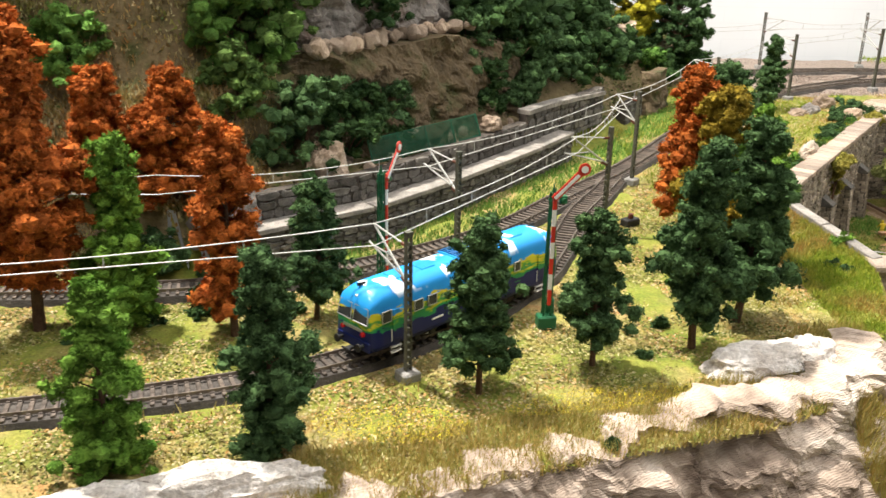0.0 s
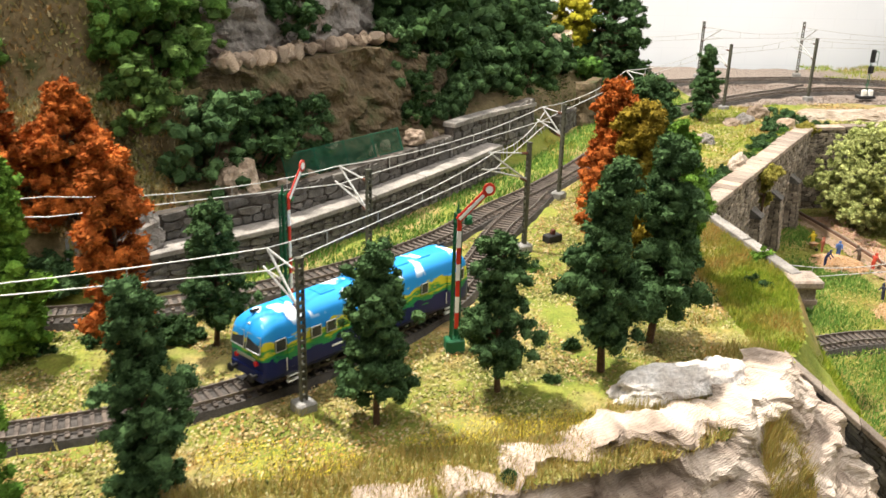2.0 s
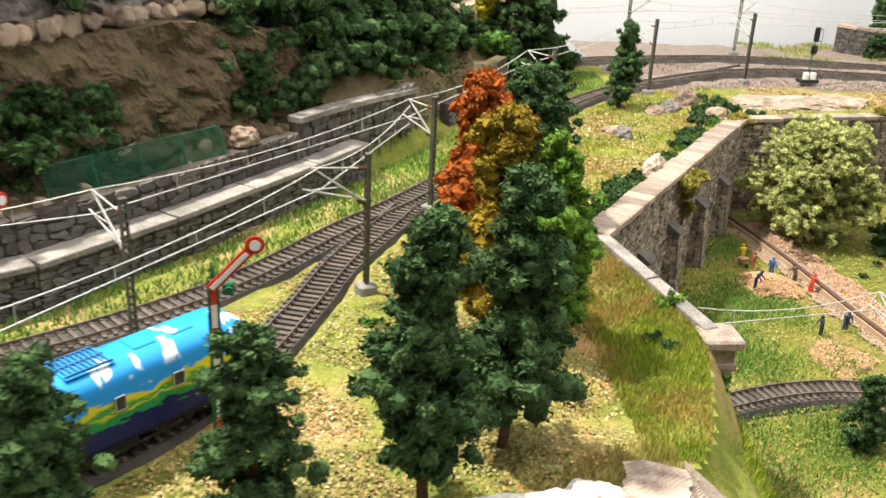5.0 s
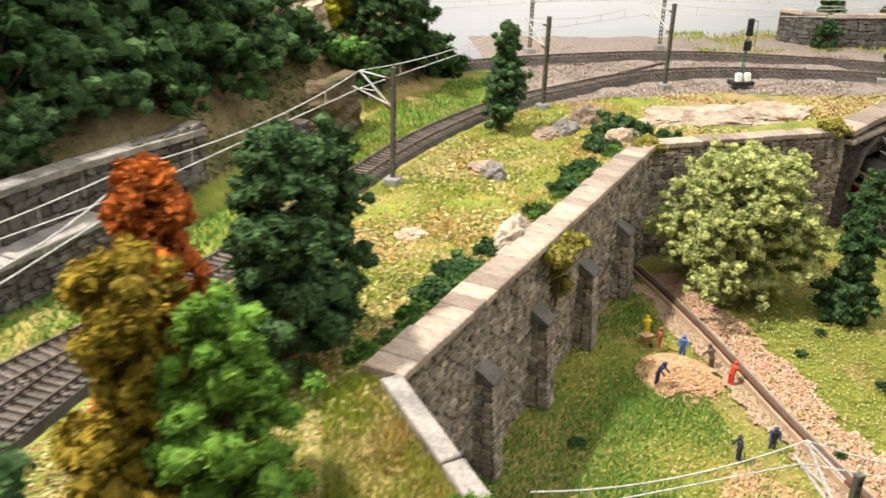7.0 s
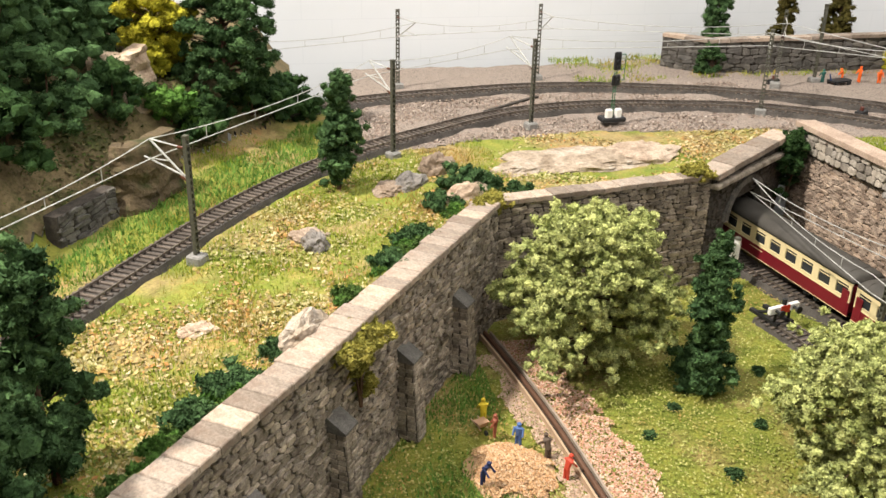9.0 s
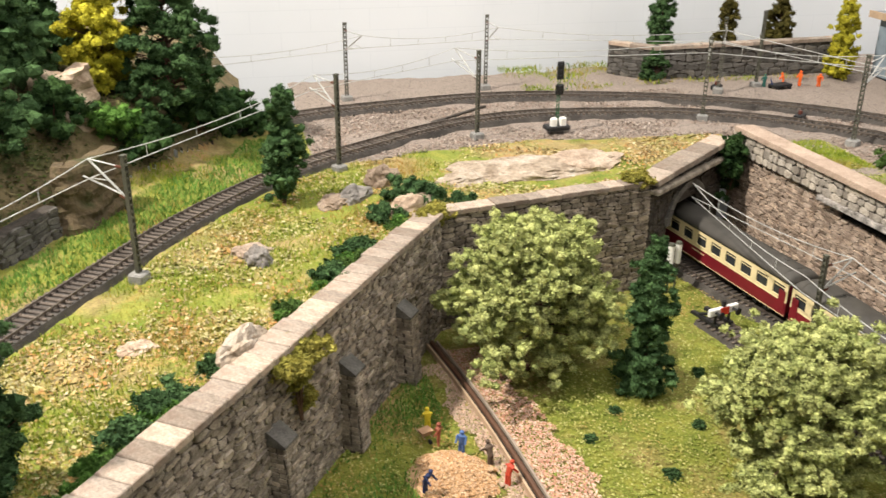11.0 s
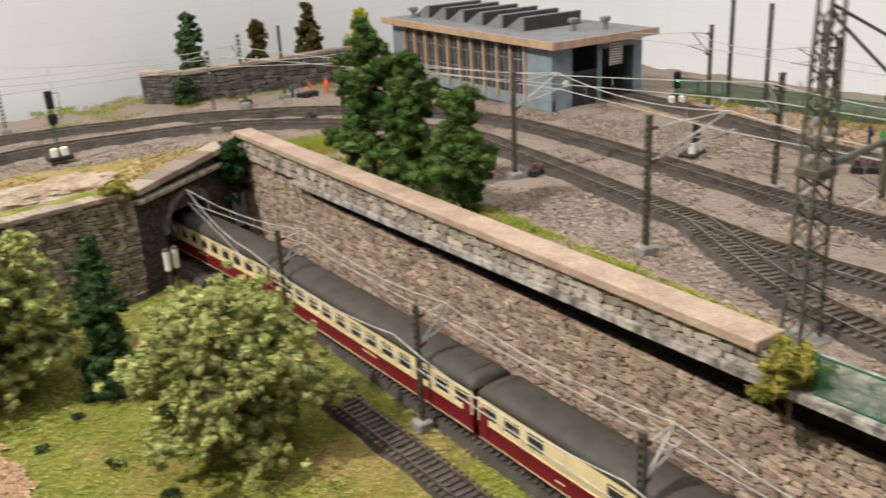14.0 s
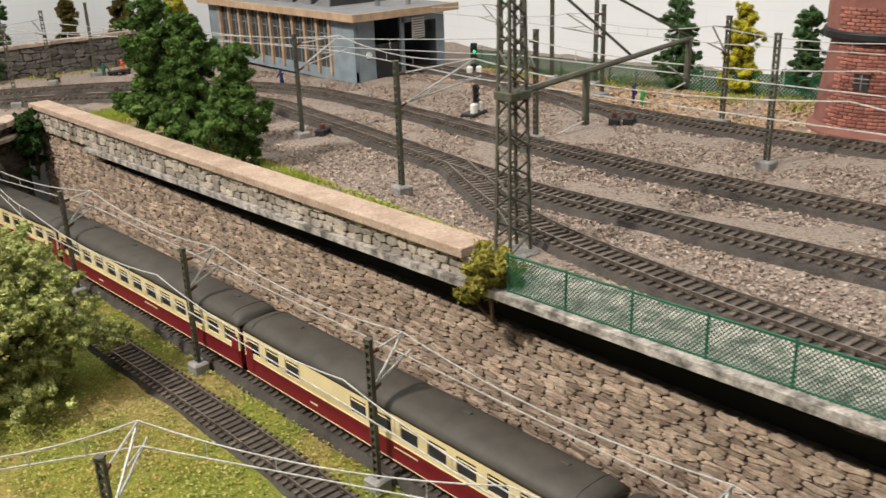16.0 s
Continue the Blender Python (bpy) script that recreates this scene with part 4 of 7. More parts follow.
# the hill
rock_face("earth_bank", "steep dark earth bank above the terrace", [(-0.145, 0.80), (-0.105, 0.805), (-0.050, 0.855), (-0.005, 0.912), (0.050, 0.985), (0.085, 1.05)], lambda x, y: 0.150 - 0.02 * float(smooth_step(0.9, 1.05, y)), 0.052, SOILW, 0.022, 0.010, 0.002, 0.003, 7, 0.03, "earth bank")
rock_face("grey_rock_slab", "tall grey cracked rock slab on the hill", [(-0.135, 0.825), (-0.105, 0.845), (-0.060, 0.905), (-0.010, 0.982), (0.000, 1.02)], 0.30, 0.138, ROCKG, 0.012, 0.010, 0.003, 0.003, 9, 0.05, "rock face")
ledge_rubble = thing("rubble_heap", "row of pale broken rubble stones on the rock ledge", "rubble", at=(-0.06, 0.90, 0.147))
rng = random.Random(5)
for k in range(64):
    s = rng.uniform(-0.1, 1.1)
    o = Vector((-0.115 + 0.115 * s, 0.825 + 0.160 * s, 0.155)) + Vector((0.8, -0.6, 0)) * rng.uniform(0.010, 0.032)
    r = rng.uniform(0.003, 0.0105)
    st = part("stone", ROCKS[k % 6], RUBBLE, ledge_rubble)
    st.matrix_world = Matrix.Translation(o) @ Euler((rng.uniform(0, 6), rng.uniform(0, 6), rng.uniform(0, 6))).to_matrix().to_4x4() @ Matrix.Scale(r, 4)
terrace_rubble = thing("rubble_heap", "reddish boulders and rubble behind the green mesh fence", "rubble", at=(0.0, 0.87, 0.06))
for k in range(46):
    s = rng.uniform(-0.45, 1.0)
    o = Vector((-0.03 + 0.115 * s, 0.835 + 0.160 * s, 0.0)) + Vector((-0.81, 0.58, 0)) * rng.uniform(-0.018, 0.030)
    r = rng.uniform(0.003, 0.0085)
    st = part("stone", ROCKS[k % 6], RUBBLE, terrace_rubble)
    st.matrix_world = Matrix.Translation((o.x, o.y, float(ground_z(o.x, o.y)) + r * 0.4)) @ Euler((rng.uniform(0, 6), rng.uniform(0, 6), rng.uniform(0, 6))).to_matrix().to_4x4() @ Matrix.Scale(r, 4)


def bush(label, x, y, z, h, r, mat, seed, n=12):
    rng = np.random.default_rng(seed)
    base = thing("bush", label, "bush", "bushes of the layout", at=(x, y, z - 0.003))
    g = Geo()
    cs, rs = [], []
    for k in range(n):
        a, f = rng.uniform(0, 6.28), rng.uniform(0.15, 1)
        w = r * math.sin(math.pi * (0.25 + 0.65 * f)) * rng.uniform(0.3, 1) ** 0.5
        c = np.array([w * math.cos(a), w * math.sin(a), f * h])
        if k % 3 == 0:
            g.bar((0, 0, 0), Vector(c), 0.0012, 0.0005, 5)
        for _ in range(8):
            cs.append(c + rng.normal(size=3) * r * np.array([0.26, 0.26, 0.20]))
            rs.append(r * rng.uniform(0.12, 0.24))
    part("stem", g, BARK, base)
    part("foliage", clumps(rng, np.array(cs), rs, "foliage", mat, 70, 0.0011), mat, base)
    return base


rng = np.random.default_rng(77)
BU = "dense dark green shrub on the hillside"
for i, (x, y, h, r, m) in enumerate(((-0.118, 0.775, 0.070, 0.034, F_DARK), (-0.085, 0.800, 0.060, 0.026, F_BUSH), (-0.160, 0.790, 0.080, 0.036, F_BUSH), (-0.20, 0.82, 0.085, 0.040, F_DARK), (-0.145, 0.845, 0.10, 0.040, F_DARK),
                                     (-0.235, 0.79, 0.07, 0.034, F_MID), (-0.30, 0.83, 0.06, 0.030, F_DARK), (-0.19, 0.90, 0.09, 0.045, F_MID), (-0.27, 0.92, 0.09, 0.045, F_DARK), (-0.125, 0.93, 0.10, 0.035, F_DARK),
                                     (0.045, 1.025, 0.085, 0.036, F_BUSH), (0.075, 1.06, 0.075, 0.034, F_BUSH), (0.095, 1.03, 0.050, 0.024, F_DARK), (0.02, 1.06, 0.11, 0.040, F_BUSH), (0.115, 1.11, 0.070, 0.036, F_DARK),
                                     (0.075, 1.12, 0.10, 0.045, F_BUSH), (0.165, 1.17, 0.065, 0.034, F_BUSH), (0.125, 1.18, 0.09, 0.042, F_DARK), (0.205, 1.235, 0.050, 0.030, F_BUSH), (0.165, 1.25, 0.08, 0.042, F_BUSH),
                                     (0.225, 1.30, 0.060, 0.034, F_DARK), (0.175, 1.33, 0.10, 0.045, F_DARK), (0.265, 1.36, 0.040, 0.028, F_BUSH), (0.34, 1.42, 0.034, 0.030, F_BUSH), (0.385, 1.475, 0.034, 0.032, F_BUSH), (0.425, 1.53, 0.036, 0.030, F_BUSH), (0.31, 1.40, 0.030, 0.022, F_MID),
                                     (0.01, 1.15, 0.14, 0.05, F_BUSH), (-0.04, 1.09, 0.14, 0.05, F_DARK), (0.07, 1.25, 0.13, 0.05, F_DARK), (0.12, 1.36, 0.13, 0.05, F_BUSH), (0.21, 1.42, 0.09, 0.04, F_DARK),
                                     (-0.050, 0.855, 0.055, 0.026, F_DARK), (-0.062, 0.885, 0.075, 0.030, F_BUSH), (0.030, 0.985, 0.060, 0.024, F_DARK), (-0.15, 0.815, 0.11, 0.034, F_MID), (-0.235, 0.86, 0.09, 0.036, F_MID), (-0.33, 0.78, 0.06, 0.036, F_MID), (-0.36, 0.86, 0.07, 0.040, F_LIGHT), (-0.17, 0.76, 0.05, 0.026, F_DARK))):
    bush(BU, x, y, G(x, y), h, r, (F_GRASSY if i % 2 else F_MID) if x < -0.135 else m, 100 + i, 14 if r < 0.035 else 20)
tree("tall dark conifer on the far hill", 0.365, 1.455, 0.06, 0.250, F_DARK, 0.30, 150, 0.045, 0.06, "cone", 61)
tree("yellow-green broadleaf tree on the far hill", 0.300, 1.455, 0.06, 0.235, F_YELLOW, 0.18, bare=0.15, seed=62, n=60)
tree("dark tree on the far hill", 0.235, 1.50, 0.08, 0.26, F_DARK, 0.22, bare=0.1, seed=63)
tree("dark tree on the far hill", 0.13, 1.45, 0.09, 0.27, F_BUSH, 0.25, bare=0.1, seed=64)
tree("dark tree on the far hill", 0.04, 1.38, 0.09, 0.26, F_DARK, 0.25, bare=0.1, seed=65)
tree("yellow-leaved birch on the far hill", 0.165, 1.40, 0.085, 0.24, F_YELLOW, 0.16, bare=0.3, seed=66, n=26)
tree("dark tree above the rock slab", -0.06, 1.05, 0.19, 0.33, F_BUSH, 0.28, bare=0.1, seed=67)
tree("dark tree above the rock slab", 0.02, 1.22, 0.12, 0.30, F_DARK, 0.28, bare=0.1, seed=68)
for i, (x, y, h, r) in enumerate(((0.573, 1.278, 0.022, 0.018), (0.545, 1.232, 0.014, 0.014), (0.512, 1.165, 0.010, 0.014), (0.485, 1.115, 0.010, 0.013), (0.375, 0.965, 0.010, 0.014), (0.355, 0.930, 0.010, 0.014), (0.400, 1.00, 0.008, 0.010), (0.590, 1.272, 0.014, 0.014), (0.62, 1.262, 0.008, 0.010))):
    bush("low bluish-green shrub along the retaining wall", x, y, G(x, y), h, r, F_DARK, 200 + i, 9)


rng = np.random.default_rng(91)
for i in range(34):
    t = rng.uniform(0.02, 0.98)
    x, y = KINK[0] + (CORNER[0] - KINK[0]) * t, KINK[1] + (CORNER[1] - KINK[1]) * t
    if not 0.36 < t < 0.50:
        d = rng.uniform(0.024, 0.036)
        bush("low bluish-green shrub along the retaining wall", x - 0.826 * d, y + 0.563 * d, G(x - 0.826 * d, y + 0.563 * d), rng.uniform(0.003, 0.006), rng.uniform(0.005, 0.010), F_MID if i % 3 else F_GRASSY, 700 + i, 7)
for i, (x, y, t) in enumerate(((0.03, 1.10, 0.37), (0.065, 1.17, 0.38), (0.10, 1.24, 0.37), (0.12, 1.30, 0.36), (0.16, 1.38, 0.33), (0.075, 1.33, 0.40), (0.0, 1.18, 0.42))):
    tree("tall dark forest tree on the hill", x, y, G(x, y), t, F_BUSH, 0.17, 62, bare=0.12, seed=720 + i)


# ---- loose ground cover ----
def scatter(name, label, n, region, box, mat, size, tall=0.0, height=ground_z, seed=1, lift=0.0, lean=0.6, clump=0.0):
    """Many loose flakes (tall = 0) or grass blades on the ground: one thing that nobody could count."""
    rng = np.random.default_rng(seed)
    x, y = rng.uniform(box[0], box[1], n), rng.uniform(box[2], box[3], n)
    ok = region(x, y)
    if clump:
        dens = np.array([noise.noise(Vector((a * clump, b * clump, seed))) for a, b in zip(x, y)])
        ok &= dens > rng.uniform(-0.35, 0.35, n)
    x, y = x[ok], y[ok]
    z = height(x, y) + lift
    n = len(x)
    c = np.stack([x, y, z], 1)
    s = size * rng.uniform(0.5, 1.4, (n, 1))
    a = rng.uniform(0, 6.283, n)
    e = np.stack([np.cos(a), np.sin(a), 0 * a], 1)
    if tall:
        t = tall * rng.uniform(0.5, 1.3, n)
        tip = rng.normal(size=(n, 2)) * lean * tall * 0.5
        v = np.stack([c - e * s, c + e * s, c + np.stack([tip[:, 0], tip[:, 1], t], 1)], 1)
        k = 3
    else:
        f = np.stack([-e[:, 1], e[:, 0], 0 * a], 1) * rng.uniform(0.5, 1, (n, 1))
        hz = rng.normal(size=(n, 4)) * size * 0.45 + size * 0.55
        q = [c - e * s, c - f * s, c + e * s, c + f * s]
        v = np.stack([p + np.stack([0 * a, 0 * a, hz[:, i]], 1) for i, p in enumerate(q)], 1)
        k = 4
    me = bpy.data.meshes.new(name)
    me.from_pydata(v.reshape(-1, 3).tolist(), [], np.arange(k * n).reshape(-1, k).tolist())
    me.materials.append(mat)
    return tagged(new(name, me), label, "ground cover", kind="stuff")


LITTER = patchy_flakes("leaf_litter", [(0.36, 0.32, 0.10), (0.22, 0.22, 0.06), (0.46, 0.42, 0.18), (0.15, 0.18, 0.04), (0.30, 0.30, 0.08), (0.52, 0.47, 0.26)], [(0.48, 0.34, 0.13), (0.26, 0.17, 0.07), (0.56, 0.44, 0.22), (0.42, 0.20, 0.07), (0.38, 0.26, 0.09), (0.62, 0.53, 0.34), (0.17, 0.12, 0.05)], 14, 0.40, 0.55)
BLADE_G = flakes_material("green_blades", [(0.09, 0.21, 0.03), (0.14, 0.28, 0.045), (0.07, 0.16, 0.025), (0.18, 0.29, 0.055)])
BLADE_M = patchy_flakes("meadow_blades", [(0.17, 0.28, 0.025), (0.27, 0.36, 0.035), (0.11, 0.19, 0.02), (0.36, 0.38, 0.05)], [(0.36, 0.31, 0.09), (0.44, 0.34, 0.12), (0.24, 0.22, 0.05), (0.42, 0.24, 0.07)], 10)
BLADE_Y = flakes_material("straw_blades", [(0.42, 0.34, 0.10), (0.34, 0.30, 0.08), (0.50, 0.40, 0.14), (0.24, 0.26, 0.05), (0.40, 0.27, 0.08)])
FLOWER = flakes_material("yellow_flowers", [(0.62, 0.48, 0.02), (0.70, 0.56, 0.04), (0.50, 0.42, 0.03)])
PEBBLE = flakes_material("pebbles", [(0.52, 0.45, 0.39), (0.36, 0.29, 0.24), (0.31, 0.245, 0.20), (0.21, 0.165, 0.135), (0.42, 0.35, 0.295), (0.13, 0.10, 0.085), (0.28, 0.20, 0.155)])
REDPEB = flakes_material("red_ballast", [(0.46, 0.23, 0.14), (0.58, 0.36, 0.25), (0.36, 0.16, 0.10), (0.60, 0.44, 0.34)])
TRACKS = [(-0.40, 0.43), (-0.194, 0.466), (-0.118, 0.490), (-0.053, 0.525), (0.018, 0.585), (0.072, 0.655), (0.104, 0.735), (0.130, 0.815), (0.165, 0.890)]
clear = lambda x, y: (np.abs(line_distance(TRACKS, x, y)) > 0.019) & (np.abs(line_distance(MAIN, x, y)) > 0.019)
meadow = lambda x, y: upper_zone(x, y) & ~on_hill(x, y) & ~in_yard(x, y) & clear(x, y)
scatter("leaf_litter", "loose tan and yellow leaf litter on the meadow", 190000, lambda x, y: meadow(x, y) & (line_distance(MAIN, x, y) < 0.0) & (x < 0.29), (-0.5, 0.29, 0.36, 1.1), LITTER, 0.0010, seed=3)
scatter("leaf_litter", "loose tan leaf litter in patches on the far meadow", 130000, lambda x, y: meadow(x, y) & (line_distance(MAIN, x, y) < 0.0), (0.25, 0.95, 0.8, 1.45), LITTER, 0.0016, seed=33, clump=11)
scatter("moss_patches", "dark green and brown moss patches on the meadow", 110000, lambda x, y: meadow(x, y) & (line_distance(MAIN, x, y) < 0.0), (-0.5, 0.36, 0.36, 1.0), flakes_material("moss_flakes", [(0.09, 0.12, 0.025), (0.15, 0.18, 0.04), (0.13, 0.09, 0.035), (0.20, 0.20, 0.05)]), 0.0012, seed=23, clump=24)
scatter("grass_tufts", "thin green grass tufts on the meadow", 150000, lambda x, y: meadow(x, y) & (x > 0.22), (0.22, 0.62, 0.62, 1.45), BLADE_M, 0.0004, 0.0042, seed=4, clump=13)
scatter("grass_tufts", "thin straw-coloured grass tufts on the meadow", 60000, lambda x, y: meadow(x, y) & ((y < 0.50 + 0.2 * np.clip(x, 0, 1))), (-0.4, 0.75, 0.36, 1.4), BLADE_Y, 0.0005, 0.007, seed=5, clump=20)
scatter("grass_strip", "lush green grass strip between track and wall", 110000, lambda x, y: (line_distance(FOOT, x, y) < -0.001) & (line_distance(MAIN, x, y) > 0.019) & (y > 0.70) & (x < 0.48), (-0.15, 0.48, 0.68, 1.5), BLADE_G, 0.0007, 0.005, seed=6)
scatter("grass_fringe", "dry grass fringe along the rock edge", 60000, lambda x, y: (line_distance(BRINK, x, y) > -0.004) & (line_distance(BRINK, x, y) < 0.055) & (x > -0.075), (-0.075, 0.30, 0.36, 0.62), BLADE_Y, 0.0003, 0.008, seed=7)
scatter("yellow_flowers", "patches of tiny yellow flowers near the rock edge", 34000, lambda x, y: ((np.hypot((x + 0.025) / 0.045, (y - 0.447) / 0.020) < 1) | (np.hypot((x - 0.10) / 0.060, (y - 0.478 - 0.25 * (x - 0.1)) / 0.013) < 1)), (-0.1, 0.2, 0.40, 0.53), FLOWER, 0.00032, seed=8, lift=0.0050)
scatter("grass_bank", "green and orange grass on the bank above the lower tunnel mouth", 40000, lambda x, y: upper_zone(x, y) & (x > 0.285) & (y < 0.84) & (y > 0.58), (0.28, 0.37, 0.58, 0.85), BLADE_M, 0.0004, 0.004, seed=9)
CREST = [(0.14, 0.458), (0.18, 0.470), (0.235, 0.485), (0.275, 0.515), (0.297, 0.560)]
scatter("rock_tuft", "dry grass tuft growing on the rock cliff", 9000, lambda x, y: np.hypot((x - 0.268) / 0.017, (y - 0.470) / 0.026) < 1, (0.24, 0.30, 0.43, 0.51), BLADE_Y, 0.0003, 0.013, lambda x, y: 0.008 + 1.2 * np.minimum(line_distance(CREST, x, y), 0), 48)
valley = lambda x, y: (line_distance([PIER, KINK, CORNER, PORTAL_L, PORTAL_R], x, y) < -0.004) & (x < 0.95)
VZ = lambda x, y: np.full(np.shape(x), LOW)
low_clear = lambda x, y: (np.abs(line_distance([p[:2] for p in COACH], x, y)) > 0.018) & (np.abs(line_distance([(0.832, 1.185), (0.846, 1.12), (0.858, 1.03), (0.867, 0.90), (0.873, 0.784), (0.878, 0.5)], x, y)) > 0.016)
GREENLIT = patchy_flakes("moss_litter", [(0.22, 0.26, 0.05), (0.16, 0.19, 0.035), (0.32, 0.32, 0.09), (0.42, 0.40, 0.16), (0.20, 0.24, 0.045)], [(0.20, 0.20, 0.05), (0.13, 0.15, 0.03), (0.30, 0.26, 0.09), (0.46, 0.38, 0.17), (0.34, 0.25, 0.08), (0.40, 0.24, 0.09)], 12)
scatter("valley_litter", "mossy litter on the valley floor", 150000, lambda x, y: valley(x, y) & low_clear(x, y), (0.32, 0.95, 0.3, 1.3), GREENLIT, 0.0009, 0, VZ, 10)
scatter("valley_grass", "short green grass on the valley floor", 90000, lambda x, y: valley(x, y) & (x < 0.56), (0.32, 0.56, 0.6, 1.2), BLADE_G, 0.0006, 0.004, VZ, 11, clump=14)
scatter("yard_pebbles", "loose grey-brown gravel between the yard tracks", 150000, lambda x, y: upper_zone(x, y) & (x > 0.962) & (np.abs(line_distance(MAIN, x, y)) > 0.017), (0.96, 1.42, 0.35, 1.45), PEBBLE, 0.0012, seed=12)
scatter("yard_pebbles", "loose grey-brown gravel beside the far tracks", 30000, lambda x, y: in_yard(x, y) & (x < 1.0) & (np.abs(line_distance(MAIN, x, y)) > 0.018), (0.45, 1.0, 1.35, 1.62), PEBBLE, 0.0013, seed=13)
scatter("grass_strip_yard", "patchy grass strip behind the yard parapet", 40000, lambda x, y: (x > 0.972) & (x < 1.035 - 0.06 * (1.2 - y)), (0.97, 1.05, 0.72, 1.36), BLADE_M, 0.0006, 0.004, seed=14, clump=18)
scatter("litter_strip_yard", "dry litter behind the yard parapet", 30000, lambda x, y: (x > 0.972) & (x < 1.04 - 0.06 * (1.2 - y)), (0.97, 1.05, 0.68, 1.36), GREENLIT, 0.0014, seed=15)
trench_x = lambda y: np.interp(y, [0.68, 0.78, 0.87, 0.95, 1.05, 1.13, 1.19], [0.64, 0.624, 0.611, 0.602, 0.594, 0.584, 0.574])
ragged = lambda x, y, k, a: a * np.array([noise.fractal(Vector((p * k, q * k, 3.0)), 0.8, 2.1, 4) for p, q in zip(x, y)])
FINE = flakes_material("tan_sand", [(0.44, 0.29, 0.20), (0.52, 0.37, 0.27), (0.36, 0.22, 0.15), (0.58, 0.44, 0.34), (0.40, 0.30, 0.22)])
OCHRE = flakes_material("ochre_sand", [(0.52, 0.30, 0.14), (0.60, 0.40, 0.22), (0.44, 0.23, 0.10), (0.64, 0.48, 0.32), (0.34, 0.20, 0.10)])
scatter("red_ballast", "reddish crushed stone beside the pipe trench", 75000, lambda x, y: (x > trench_x(y) + 0.004) & (x < trench_x(y) + 0.042 + 0.006 * (1.17 - y) + ragged(x, y, 60, 0.012)), (0.56, 0.75, 0.72, 1.18), REDPEB, 0.00105, 0, VZ, 16)
scatter("sand_path", "trodden tan sand along the pipe trench", 70000, lambda x, y: (x < trench_x(y) - 0.004) & (x > trench_x(y) - 0.018 + ragged(x, y, 50, 0.010)), (0.53, 0.64, 0.76, 1.16), FINE, 0.0009, 0, VZ, 46)
HX, HY = 0.549, 1.006
spot = lambda x, y: np.hypot((x - HX) / 0.032, (y - HY) / 0.034)
rise = lambda x, y: LOW + 0.009 * np.clip(1 - spot(x, y), 0, 1) ** 0.8
scatter("sand_heap", "spread heap of orange-tan sand and gravel in the valley", 24000, lambda x, y: spot(x, y) < 0.92 + ragged(x, y, 45, 0.30), (0.50, 0.60, 0.95, 1.06), OCHRE, 0.0009, 0, rise, 17)
scatter("sand_heap", "thin spread of orange sand and litter beside the path", 16000, lambda x, y: np.hypot((x - 0.552) / 0.030, (y - 0.862) / 0.040) < 0.8 + ragged(x, y, 40, 0.45), (0.50, 0.61, 0.80, 0.93), OCHRE, 0.0009, 0, VZ, 47)
heap = Geo().loft([[Vector((HX + 0.033 * r * math.cos(a) * (1 + 0.10 * math.sin(3 * a)), HY + 0.035 * r * math.sin(a) * (1 + 0.08 * math.cos(5 * a)), LOW - 0.002 + z)) for a in np.linspace(0, 2 * math.pi, 24, endpoint=False)] for r, z in ((0.95, 0), (0.7, 0.004), (0.35, 0.0075), (0.05, 0.0092))])
tagged(part("sand_mound", heap, surface("orange_sand", (0.42, 0.25, 0.13), (0.54, 0.37, 0.22), 80, 500, 0.95)), "low heap of orange-tan excavated sand", "earth heap")
for i in range(60):
    a, b = rng.uniform(-0.25, 0.36), rng.uniform(0.40, 0.80)
    if meadow(np.array([a]), np.array([b]))[0] and i % 2 == 0:
        bush("tiny dark green shrub on the meadow", a, b, G(a, b), rng.uniform(0.004, 0.009), rng.uniform(0.004, 0.007), F_DARK if i % 3 else F_MID, 300 + i, 5)
for i, (x, y) in enumerate(((0.70, 0.98), (0.66, 1.03), (0.745, 1.03), (0.72, 0.92), (0.62, 0.90), (0.78, 1.10), (0.69, 1.06), (0.45, 0.93))):
    bush("tiny dark green shrub on the valley floor", x, y, LOW, 0.005, 0.004, F_DARK, 360 + i, 5)
scatter("hill_scrub", "loose scrub and dry leaves over the hillside", 190000, lambda x, y: on_hill(x, y), (-0.6, 0.5, 0.60, 1.55), flakes_material("scrub_leaves", [(0.06, 0.10, 0.02), (0.12, 0.15, 0.035), (0.20, 0.17, 0.07), (0.08, 0.12, 0.025), (0.30, 0.24, 0.12), (0.05, 0.08, 0.02)]), 0.0021, seed=18, clump=18)
scatter("hill_grass", "pale grass on the upper hillside", 230000, lambda x, y: on_hill(x, y) & (x < -0.14), (-0.8, -0.14, 0.62, 1.15), LITTER, 0.0016, 0.005, seed=19)
